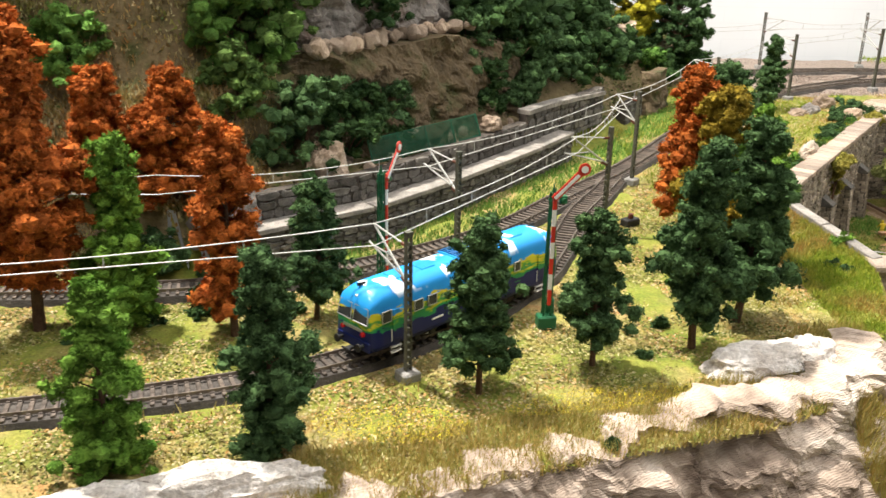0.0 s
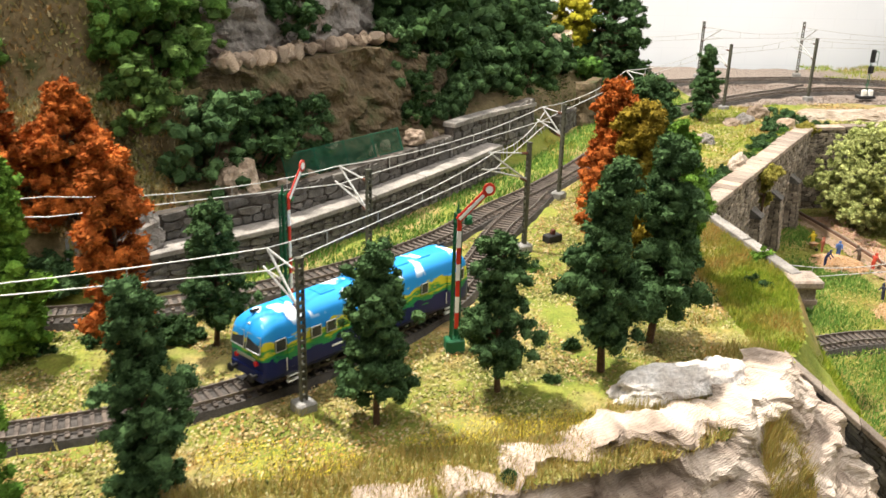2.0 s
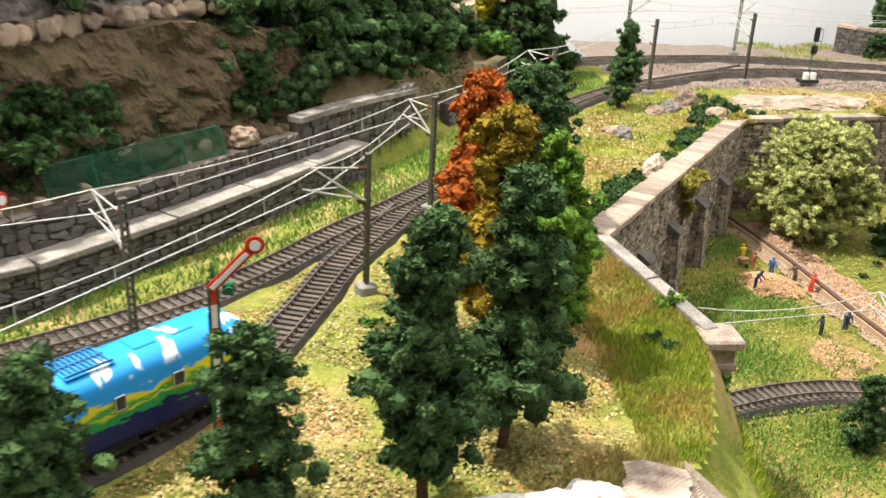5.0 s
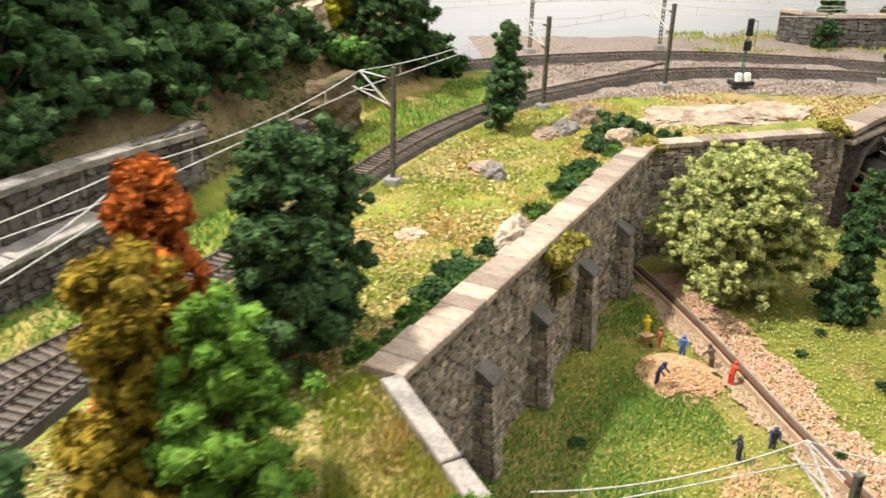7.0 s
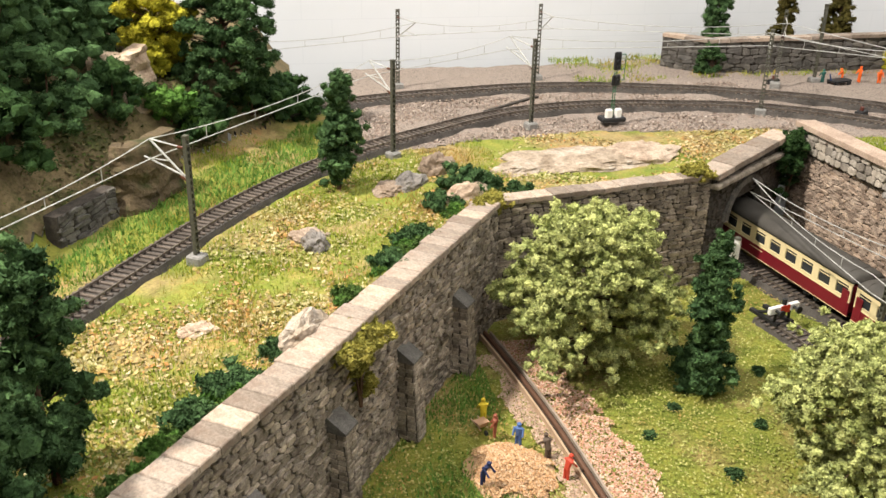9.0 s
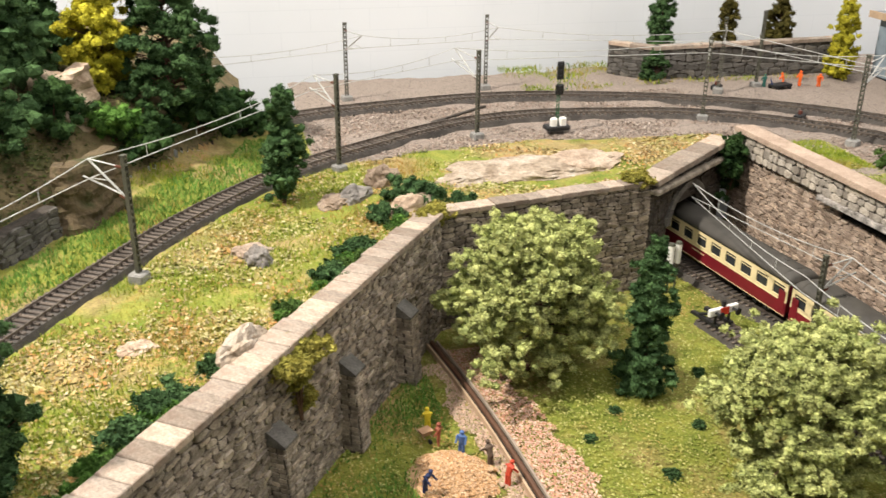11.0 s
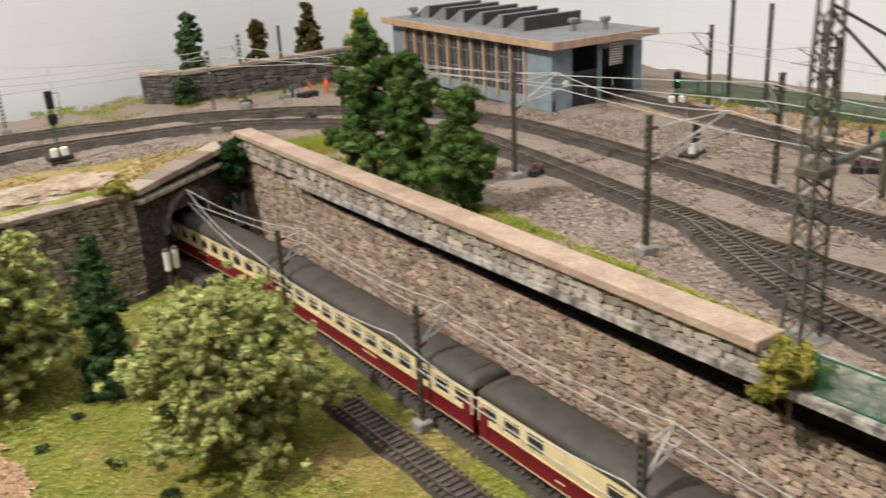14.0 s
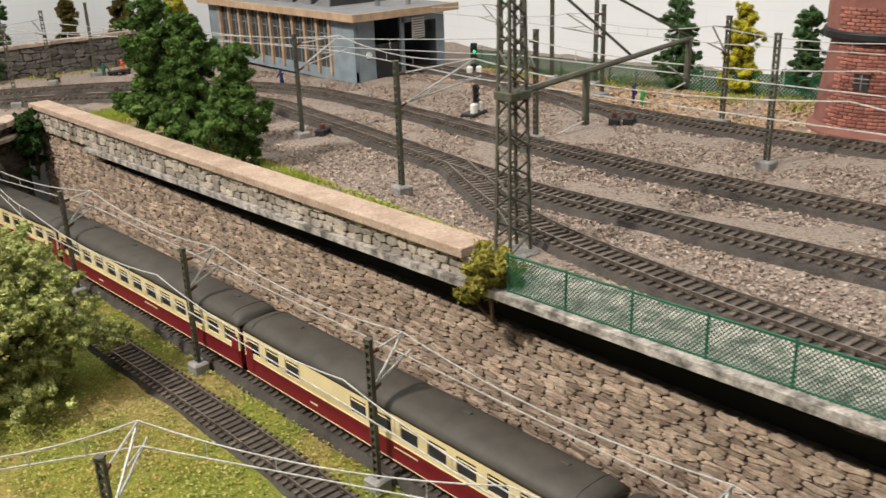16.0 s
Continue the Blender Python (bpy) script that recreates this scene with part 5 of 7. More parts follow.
for i, (x, y, h, r, m) in enumerate(((-0.085, 0.825, 0.060, 0.018, F_BUSH), (-0.062, 0.842, 0.060, 0.014, F_BUSH), (-0.11, 0.80, 0.080, 0.020, F_DARK), (0.052, 0.975, 0.060, 0.014, F_BUSH), (0.068, 1.0, 0.075, 0.018, F_DARK), (-0.33, 0.76, 0.05, 0.034, F_MID), (-0.37, 0.82, 0.06, 0.036, F_DARK), (-0.23, 0.85, 0.07, 0.036, F_MID), (-0.30, 0.88, 0.07, 0.04, F_DARK), (-0.17, 0.86, 0.06, 0.034, F_LIGHT), (-0.10, 0.885, 0.060, 0.022, F_MID), (-0.33, 0.68, 0.03, 0.03, F_DARK), (-0.22, 0.665, 0.022, 0.02, F_DARK), (-0.24, 0.60, 0.014, 0.014, F_DARK), (-0.16, 0.605, 0.016, 0.014, F_BUSH), (-0.11, 0.60, 0.012, 0.012, F_DARK))):
    bush("green shrub hanging over the earth bank" if i < 5 else BU, x, y, max(0.0, G(x, y) - (0.07 if i < 3 else 0.0)), h, r, m, 500 + i, 16)
rock_face("rock_pillar", "reddish brown rock pillar on the far hill", [(0.245, 1.405), (0.275, 1.395), (0.292, 1.425)], 0.105, 0.045, RUBBLE, 0.012, 0.008, 0.004, 0.003, 21, 0.02)
rock_face("dark_recess", "dark rock recess above the grass strip", [(0.275, 1.262), (0.292, 1.265), (0.322, 1.318)], 0.056, -0.004, SOILW, 0.004, 0.006, 0.002, 0.003, 23, 0.02)
stone_wall("wall_ruin", (0.243, 1.195), (0.277, 1.258), -0.004, 0.026, "low ruined brown stone wall beside the grass strip", seed=61, mats=(SHADE_STONE, SHADE_STONE_P))
for i, (x, y, z) in enumerate(((-0.115, 0.790, 0.075), (-0.092, 0.806, 0.09), (-0.070, 0.825, 0.10), (-0.055, 0.838, 0.075), (-0.112, 0.795, 0.105), (-0.092, 0.806, 0.060), (-0.050, 0.845, 0.095), (0.055, 0.985, 0.09), (0.045, 0.965, 0.065))):
    bush("trailing ivy on the earth bank", x, y, z, 0.026, 0.017, F_BUSH if i % 3 else F_DARK, 560 + i, 10)
scatter("sand_strip", "orange sand along the far edge of the yard", 26000, lambda x, y: (x > 1.372) & (x < 1.50) & (np.abs(line_distance([(1.43, 1.40), (1.42, 1.22), (1.385, 1.03), (1.352, 0.91), (1.34, 0.80)], x, y)) > 0.02), (1.37, 1.50, 0.45, 1.2), flakes_material("orange_sand_grains", [(0.44, 0.30, 0.18), (0.36, 0.23, 0.13), (0.50, 0.37, 0.25)]), 0.0017, seed=35)
scatter("fence_grass", "grass along the far boundary fence", 14000, lambda x, y: (x > 1.45) & (x < 1.51), (1.44, 1.52, 0.45, 1.2), BLADE_M, 0.0008, 0.006, seed=36, clump=20)
scatter("wall_grass", "thin grass strip at the foot of the white wall", 9000, lambda x, y: y > 1.64, (0.80, 1.30, 1.64, 1.79), BLADE_M, 0.0008, 0.005, seed=37, clump=14)
for i, (x, y, h, r, m) in enumerate(((-0.30, 0.75, 0.05, 0.030, F_MID), (-0.36, 0.88, 0.08, 0.04, F_MID), (-0.25, 0.97, 0.09, 0.042, F_LIGHT), (-0.16, 0.95, 0.08, 0.034, F_MID), (-0.42, 0.95, 0.08, 0.045, F_DARK), (-0.33, 1.02, 0.10, 0.05, F_DARK), (-0.20, 1.05, 0.12, 0.05, F_DARK), (-0.47, 0.84, 0.06, 0.04, F_MID))):
    bush(BU, x, y, G(x, y), h, r, m, 600 + i, 18)
# ivy and moss
for i, (x, y, z, h, r, m) in enumerate(((0.938, 1.353, -0.055, 0.075, 0.013, F_BUSH), (0.932, 1.350, -0.020, 0.040, 0.012, F_BUSH), (0.953, 0.630, 0.010, 0.042, 0.013, F_MOSS), (0.990, 1.662, 0, 0.048, 0.014, F_DARK), (0.358, 0.705, -0.06, 0.060, 0.013, F_MID), (0.345, 0.745, -0.02, 0.034, 0.012, F_LIGHT))):
    bush("climbing ivy hanging on the stone wall", x, y, z, h, r, m, 400 + i, 16)
for i, (x, y) in enumerate(((0.437, 0.993), (0.452, 1.018), (0.790, 1.268), (0.580, 1.225))):
    bush("yellow-green moss cushion on the coping", x, y, 0.008, 0.007, 0.013, F_MOSS, 420 + i, 12)
bush("yellow-green moss hanging down the retaining wall", 0.449, 1.006, -0.035, 0.045, 0.007, F_MOSS, 430, 12)


# ---- rolling stock ----
def paint(name, rough=0.35, **k):
    m, nt, b = material(name, rough)
    b.inputs["Specular IOR Level"].default_value = 0.5
    return m, nt, b


def airbrushed():
    """Sky, yellow and green waves over navy: bands by height, moved by noise."""
    m, nt, b = paint("airbrushed_livery", 0.4)
    b.inputs["Specular IOR Level"].default_value = 0.25
    tc = nt.nodes.new("ShaderNodeTexCoord").outputs["Object"]
    mp = nt.nodes.new("ShaderNodeMapping")
    mp.inputs["Scale"].default_value = (0.55, 0.55, 1.6)
    nt.links.new(tc, mp.inputs["Vector"])
    sep = nt.nodes.new("ShaderNodeSeparateXYZ")
    nt.links.new(tc, sep.inputs[0])
    n1 = noise_node(nt, 130, 3, 0.55, mp.outputs[0])
    add = nt.nodes.new("ShaderNodeMath")
    add.operation = "MULTIPLY_ADD"
    nt.links.new(n1, add.inputs[0])
    add.inputs[1].default_value = 0.016
    nt.links.new(sep.outputs[2], add.inputs[2])
    rng_ = nt.nodes.new("ShaderNodeMapRange")
    rng_.inputs[1].default_value, rng_.inputs[2].default_value = 0.017, 0.061
    nt.links.new(add.outputs[0], rng_.inputs[0])
    navy, green, lime, yellow, sky = (0.004, 0.010, 0.085), (0.015, 0.22, 0.07), (0.14, 0.34, 0.03), (0.56, 0.50, 0.03), (0.02, 0.27, 0.66)
    col = ramp(nt, rng_.outputs[0], [(0.27, navy), (0.285, green), (0.34, green), (0.365, lime), (0.39, yellow), (0.41, green), (0.44, lime), (0.47, yellow), (0.52, yellow), (0.54, sky)])
    mp2 = nt.nodes.new("ShaderNodeMapping")
    mp2.inputs["Scale"].default_value, mp2.inputs["Rotation"].default_value = (1, 0.5, 0.6), (0, 0, 0.7)
    nt.links.new(tc, mp2.inputs["Vector"])
    w = noise_node(nt, 95, 2, 0.45, mp2.outputs[0])
    cloud = ramp(nt, w, [(0.60, (0, 0, 0)), (0.635, (1, 1, 1))])
    up = nt.nodes.new("ShaderNodeMapRange")
    up.inputs[1].default_value, up.inputs[2].default_value = 0.038, 0.042
    nt.links.new(sep.outputs[2], up.inputs[0])
    mul = nt.nodes.new("ShaderNodeMath")
    mul.operation = "MULTIPLY"
    nt.links.new(cloud, mul.inputs[0])
    nt.links.new(up.outputs[0], mul.inputs[1])
    nt.links.new(mix(nt, col, (0.80, 0.86, 0.90), mul.outputs[0]), b.inputs["Base Color"])
    return m


LIVERY = airbrushed()
NAVY = plain("navy_frame", (0.006, 0.014, 0.09), 0.4)
BLACK = plain("black_running_gear", (0.018, 0.018, 0.019), 0.55)
GLASS_D = plain("dark_window", (0.035, 0.038, 0.042), 0.08)
CHROME = plain("window_frame_metal", (0.45, 0.47, 0.48), 0.35, 0.6)
CREAM = plain("cream_paint", (0.74, 0.62, 0.36), 0.4, 0, 0.06)
MAROON = plain("maroon_paint", (0.17, 0.012, 0.020), 0.4, 0, 0.10)
ROOF = plain("dark_grey_roof", (0.060, 0.055, 0.048), 0.6)
REDP = plain("signal_red", (0.52, 0.035, 0.020), 0.45)
WHITEP = plain("signal_white", (0.74, 0.73, 0.70), 0.5, 0, 0.05)
GREENP = plain("signal_green", (0.015, 0.11, 0.045), 0.5)
ORANGE = plain("orange_plastic", (0.75, 0.13, 0.02), 0.5)
LAMP_RED = plain("tail_lamp_red", (0.65, 0.02, 0.03), 0.2)


def wheel(parent, x, y, z, r):
    w = part("wheel", Geo().bar((0, -0.0012, 0), (0, 0.0012, 0), r, r, 18), BLACK, parent)
    w.location = (x, y, z)
    part("rim", Geo().bar((0, -0.0016, 0), (0, 0.0016, 0), r * 0.72, r * 0.66, 18), CHROME, w)


def bogie(parent, x, wb=0.028, r=0.0057, w=0.0082):
    b = part("bogie", Geo().box((0, 0, 0.0075), (wb + 0.014, 0.012, 0.005), bevel=0.001), BLACK, parent)
    b.location = (x, 0, 0)
    g = Geo()
    for s in (-1, 1):
        g.box((0, s * (w + 0.004), 0.0068), (wb + 0.012, 0.0022, 0.0045), bevel=0.0008)
        for k in (-1, 0, 1):
            g.box((k * wb / 2, s * (w + 0.0055), 0.006), (0.0055, 0.0024, 0.0055), bevel=0.0008)
        g.bar((-wb / 2, s * (w + 0.0052), 0.0088), (wb / 2, s * (w + 0.0052), 0.0088), 0.0006)
    part("side_frame", g, BLACK, b)
    for k in (-1, 1):
        for s in (-1, 1):
            wheel(b, k * wb / 2, s * w, r, r)


def section(w, z0, zs, zr, x, inset=0.0, n=9):
    """One cross ring of a vehicle body: flat sides up to zs, round roof up to zr."""
    h = w / 2
    ring = [Vector((x, -h * 0.97, z0)), Vector((x, -h, z0 + 0.003)), Vector((x, -h + inset * 0.4, zs * 0.75 + z0 * 0.25)), Vector((x, -h + inset, zs))]
    for k in range(1, n):
        a = math.pi * k / n
        ring.append(Vector((x, -(h - inset) * math.copysign(abs(math.cos(a)) ** 0.72, math.cos(a)), zs + (zr - zs) * math.sin(a) ** 0.85)))
    return ring + [Vector((x, h - inset, zs)), Vector((x, h - inset * 0.4, zs * 0.75 + z0 * 0.25)), Vector((x, h, z0 + 0.003)), Vector((x, h * 0.97, z0))]


def locomotive(at, rz):
    base = thing("diesel_locomotive", "blue, yellow and green airbrushed diesel locomotive model on the track", "locomotive", at=at, rz=rz)
    L = 0.0905
    rings = []
    for x, dz, w, zr in ((-L, 0.010, 0.031, 0.0385), (-L + 0.0012, 0.010, 0.0335, 0.0415), (-L + 0.004, 0.009, 0.0352, 0.0455), (-L + 0.009, 0.009, 0.0358, 0.0480), (-L + 0.014, 0.009, 0.036, 0.0490)):
        rings.append((x, dz, w, zr))
    rings = rings + [(-x, a, b, c) for x, a, b, c in rings[::-1]]
    body = part("body", Geo().loft([section(w, z0, min(0.0360, zr - 0.007), zr - 0.0022, x, 0.0022, 18) for x, z0, w, zr in rings]), LIVERY, base, "sky, yellow and green waves over navy", True)
    part("frame", Geo().box((0, 0, 0.0105), (0.176, 0.033, 0.004), bevel=0.0008), NAVY, base)
    part("fuel_tank", Geo().box((0, 0, 0.0062), (0.044, 0.030, 0.008), bevel=0.0012), BLACK, base)
    for s in (-1, 1):
        bogie(base, s * 0.0495)
        part("buffer_beam", Geo().box((s * 0.0895, 0, 0.0115), (0.0035, 0.031, 0.007), bevel=0.0006), NAVY, base)
        for t in (-1, 1):
            bf = part("buffer", Geo().bar((s * 0.0905, t * 0.0100, 0.0120), (s * 0.0955, t * 0.0100, 0.0120), 0.0012, n=10).bar((s * 0.0950, t * 0.0100, 0.0120), (s * 0.0962, t * 0.0100, 0.0120), 0.0027, n=12), BLACK, base)
            part("lamp", Geo().bar((s * 0.0900, t * 0.0095, 0.0195), (s * 0.0919, t * 0.0095, 0.0195), 0.0016, n=12), LAMP_RED if s < 0 else WHITEP, base, "red tail lamp" if s < 0 else "white head lamp")
            # windscreens
            q = [Vector((s * 0.0905, t * 0.0010, 0.0262)), Vector((s * 0.0900, t * 0.0142, 0.0262)), Vector((s * 0.0880, t * 0.0130, 0.0362)), Vector((s * 0.0886, t * 0.0014, 0.0366))]
            o = Vector((s * 0.0014, 0, 0.0005))
            fr = part("windscreen", Geo().loft([[p - o for p in q], [p + o for p in q]]), GLASS_D, base)
            c = sum(q, Vector()) / 4
            g = Geo()
            for i in range(4):
                g.bar(q[i] + o, q[(i + 1) % 4] + o, 0.0004, n=5)
            part("window_frame", g, CHROME, fr)
        part("coupling", Geo().box((s * 0.093, 0, 0.0080), (0.008, 0.004, 0.002), bevel=0.0004).bar((s * 0.0965, -0.004, 0.0085), (s * 0.0965, 0.004, 0.0085), 0.0007), BLACK, base)
        part("top_lamp", Geo().bar((s * 0.0862, 0, 0.0412), (s * 0.0880, 0, 0.0408), 0.0014, n=12), WHITEP, base)
        part("nose_panel", Geo().box((s * 0.0912, 0, 0.0215), (0.0008, 0.018, 0.0020), bevel=0.0002), CHROME, base, "pale stripe of lettering bars on the nose")
    for t in (-1, 1):
        for x, w, h in ((-0.079, 0.0075, 0.0075), (-0.052, 0.0075, 0.0070), (-0.040, 0.0075, 0.0070), (0.012, 0.0050, 0.0070), (0.043, 0.0060, 0.0070), (0.079, 0.0075, 0.0075)):
            p = part("side_window", Geo().box((x, t * 0.01762, 0.0305), (w, 0.0012, h), bevel=0.0003), GLASS_D, base)
            g = Geo()
            for dx, dz, sx, sz in ((0, h / 2, w, 0.0005), (0, -h / 2, w, 0.0005), (w / 2, 0, 0.0005, h), (-w / 2, 0, 0.0005, h)):
                g.box((x + dx, t * 0.0182, 0.0305 + dz), (sx, 0.0006, sz))
            part("window_frame", g, CHROME, p)
        for x in (-0.0700, 0.0700):
            d = part("door", Geo().box((x, t * 0.01795, 0.0235), (0.0080, 0.0006, 0.0200), bevel=0.0002), LIVERY, base)
            part("handrail", Geo().bar((x - 0.0055, t * 0.0188, 0.0130), (x - 0.0055, t * 0.0188, 0.0215), 0.0003, n=5).bar((x + 0.0055, t * 0.0188, 0.0130), (x + 0.0055, t * 0.0188, 0.0215), 0.0003, n=5), WHITEP, base)
            part("step", Geo().box((x, t * 0.0165, 0.0075), (0.008, 0.003, 0.0005)).box((x, t * 0.0165, 0.0040), (0.008, 0.003, 0.0005)).bar((x - 0.0038, t * 0.0165, 0.003), (x - 0.0038, t * 0.0165, 0.010), 0.0003, n=5).bar((x + 0.0038, t * 0.0165, 0.003), (x + 0.0038, t * 0.0165, 0.010), 0.0003, n=5), WHITEP, base)
        part("number_bars", Geo().box((-0.035, t * 0.0182, 0.0165), (0.010, 0.0004, 0.0012)).box((-0.018, t * 0.0182, 0.0165), (0.003, 0.0004, 0.0012)), WHITEP, base, "plain white bars of lettering")
        part("side_grille", Geo().box((-0.015, t * 0.0178, 0.0330), (0.016, 0.0010, 0.0060), bevel=0.0003), LIVERY, base)
    g = Geo().box((0.004, 0, 0.0468), (0.024, 0.020, 0.0012), bevel=0.0004)
    part("roof_fan_housing", g, LIVERY, base)
    g = Geo()
    for k in range(9):
        g.box((-0.006 + k * 0.0025, 0, 0.0478), (0.0008, 0.018, 0.0009))
    for k in (-1, 0, 1):
        g.box((0.004, k * 0.0085, 0.0479), (0.023, 0.0008, 0.0009))
    part("roof_grating", g, plain("grating_blue", (0.03, 0.13, 0.30), 0.5), base)
    for x in (-0.032, 0.034, 0.055, -0.055):
        part("roof_hatch", Geo().box((x, 0, 0.0465), (0.012, 0.012, 0.0014), bevel=0.0004), LIVERY, base)
    for s in (-1, 1):
        part("horn", Geo().bar((s * 0.078, 0.003, 0.0468), (s * 0.084, 0.003, 0.0470), 0.0006, 0.0012, 8), BLACK, base)
    return base


lp = Vector((0.013, 0.582))
locomotive((lp.x, lp.y, 0.0084), math.radians(45))


def coach_mesh(kind):
    base = thing("passenger_coach", "cream and maroon passenger coach with dark grey roof" if kind == 0 else "cream and maroon dining coach with a blank kitchen panel", "railway coach", "coaches of the train")
    L, W = 0.1505, 0.034
    h = W / 2
    # sides, ends, floor and roof
    part("lower_side", Geo().box((0, -h + 0.0006, 0.0156), (2 * L, 0.0012, 0.0140)).box((0, h - 0.0006, 0.0156), (2 * L, 0.0012, 0.0140)), MAROON, base)
    nwin = 13
    pitch = 2 * L / nwin
    cx = [(-L + pitch * (k + 0.5)) for k in range(nwin)]
    if kind == 1:
        show = [k for k in range(nwin) if k not in (3, 4)]
    else:
        show = list(range(nwin))
    for s in (-1, 1):
        g = Geo().box((0, s * (h - 0.0006), 0.0240), (2 * L, 0.0012, 0.0030)).box((0, s * (h - 0.0006), 0.0385), (2 * L, 0.0012, 0.0038))
        last = -L
        for k in show + [None]:
            e = L if k is None else cx[k] - 0.0076
            if e > last:
                g.box(((last + e) / 2, s * (h - 0.0006), 0.0310), (e - last, 0.0012, 0.0114))
            last = e if k is None else cx[k] + 0.0076
        part("window_band", g, CREAM, base)
        part("trim_line", Geo().box((0, s * (h + 0.0001), 0.0223), (2 * L, 0.0004, 0.0006)).box((0, s * (h + 0.0001), 0.0092), (2 * L, 0.0004, 0.0005)), CREAM, base)
        for k in show:
            p = part("window", Geo().box((cx[k], s * (h - 0.0012), 0.0310), (0.0152, 0.0004, 0.0114)), GLASS_D, base)
            part("window_bar", Geo().box((cx[k], s * (h - 0.0007), 0.0342), (0.0152, 0.0006, 0.0005)), CREAM, p)
        for x in (-L + 0.006, L - 0.006):
            part("door", Geo().box((x, s * (h + 0.0002), 0.0225), (0.0085, 0.0006, 0.0200), bevel=0.0002), CREAM if kind == 9 else MAROON, base)
        part("lettering_bars", Geo().box((0.02, s * (h + 0.0002), 0.0185), (0.020, 0.0004, 0.0008)).box((-0.07, s * (h + 0.0002), 0.0150), (0.008, 0.0004, 0.0008)), CREAM, base)
    part("floor", Geo().box((0, 0, 0.0118), (2 * L, W - 0.002, 0.0016)), BLACK, base)
    for s in (-1, 1):
        part("end_wall", Geo().box((s * (L - 0.0006), 0, 0.0245), (0.0012, W - 0.0012, 0.026)), MAROON, base)
        part("gangway_bellows", Geo().box((s * (L + 0.0015), 0, 0.0250), (0.0034, 0.016, 0.026), bevel=0.0008).box((s * (L + 0.0030), 0, 0.0250), (0.0012, 0.018, 0.028), bevel=0.0005), BLACK, base)
        bogie(base, s * 0.108, 0.029, 0.0054)
    rings = []
    for x in (-L, -L + 0.004, -L + 0.010, 0, L - 0.010, L - 0.004, L):
        drop = 0.003 if abs(x) > L - 0.001 else (0.0008 if abs(x) > L - 0.005 else 0)
        rings.append([Vector((x, -(h + 0.0002) * math.copysign(abs(math.cos(a)) ** 0.7, math.cos(a)), 0.0402 + (0.0088 - drop) * math.sin(a) ** 0.9)) for a in np.linspace(0, math.pi, 15)])
    part("roof", Geo().loft(rings), ROOF, base, "dark grey roof", True)
    for x in (-0.11, -0.04, 0.05, 0.12):
        part("roof_vent", Geo().box((x, 0.004, 0.0491), (0.006, 0.003, 0.0012), bevel=0.0004), ROOF, base)
    for r_, dx in ((rings[2], 0.0008), (rings[4], -0.0008)):
        part("end_rib", Geo().loft([[v + Vector((e, 0, 0.0004)) for v in r_] for e in (0.0, dx)]), ROOF, base)
    part("underframe_box", Geo().box((-0.03, 0, 0.0075), (0.040, 0.022, 0.007), bevel=0.001).box((0.04, 0.004, 0.0080), (0.024, 0.014, 0.006), bevel=0.001), BLACK, base)
    return base


cs = spline(COACH, 0.002)
at_y = lambda y: Vector(cs[int(np.argmin(np.abs(cs[:, 1] - y)))][:2])
joints = [1.450, 1.146, 0.838, 0.531, 0.224]
first = {}
for k, (ya, yb) in enumerate(zip(joints, joints[1:])):
    a, b = at_y(ya), at_y(yb)
    kind = 1 if k == 2 else 0
    c, m = (a + b) / 2, math.atan2((b - a).y, (b - a).x)
    where = Matrix.Translation((c.x, c.y, LOW + 0.0084)) @ Matrix.Rotation(m, 4, "Z")
    if kind in first:
        copy_thing(first[kind], where)
    else:
        first[kind] = coach_mesh(kind)
        first[kind].matrix_world = where


# ---- overhead line ----
OUTER = [(0.36, 1.50), (0.45, 1.555), (0.61, 1.602), (0.73, 1.618), (0.855, 1.603), (0.972, 1.553), (1.09, 1.485), (1.18, 1.39), (1.225, 1.26), (1.226, 1.12), (1.210, 0.95), (1.190, 0.70), (1.192, 0.55), (1.195, 0.30)]
FAR = [(1.43, 1.40), (1.42, 1.22), (1.385, 1.03), (1.352, 0.91), (1.340, 0.80), (1.340, 0.70), (1.345, 0.60), (1.35, 0.30)]
NEAR = TRACKS + [(0.182, 0.93)]


def nearest(pts, x, y):
    p = spline(pts, 0.004)
    return Vector(p[int(np.argmin(np.hypot(p[:, 0] - x, p[:, 1] - y)))][:2])


LACE = Geo().box((0, 0, 0), (0.0026, 0.0030, 0.0016)).mesh("lacing_bar", MAST)


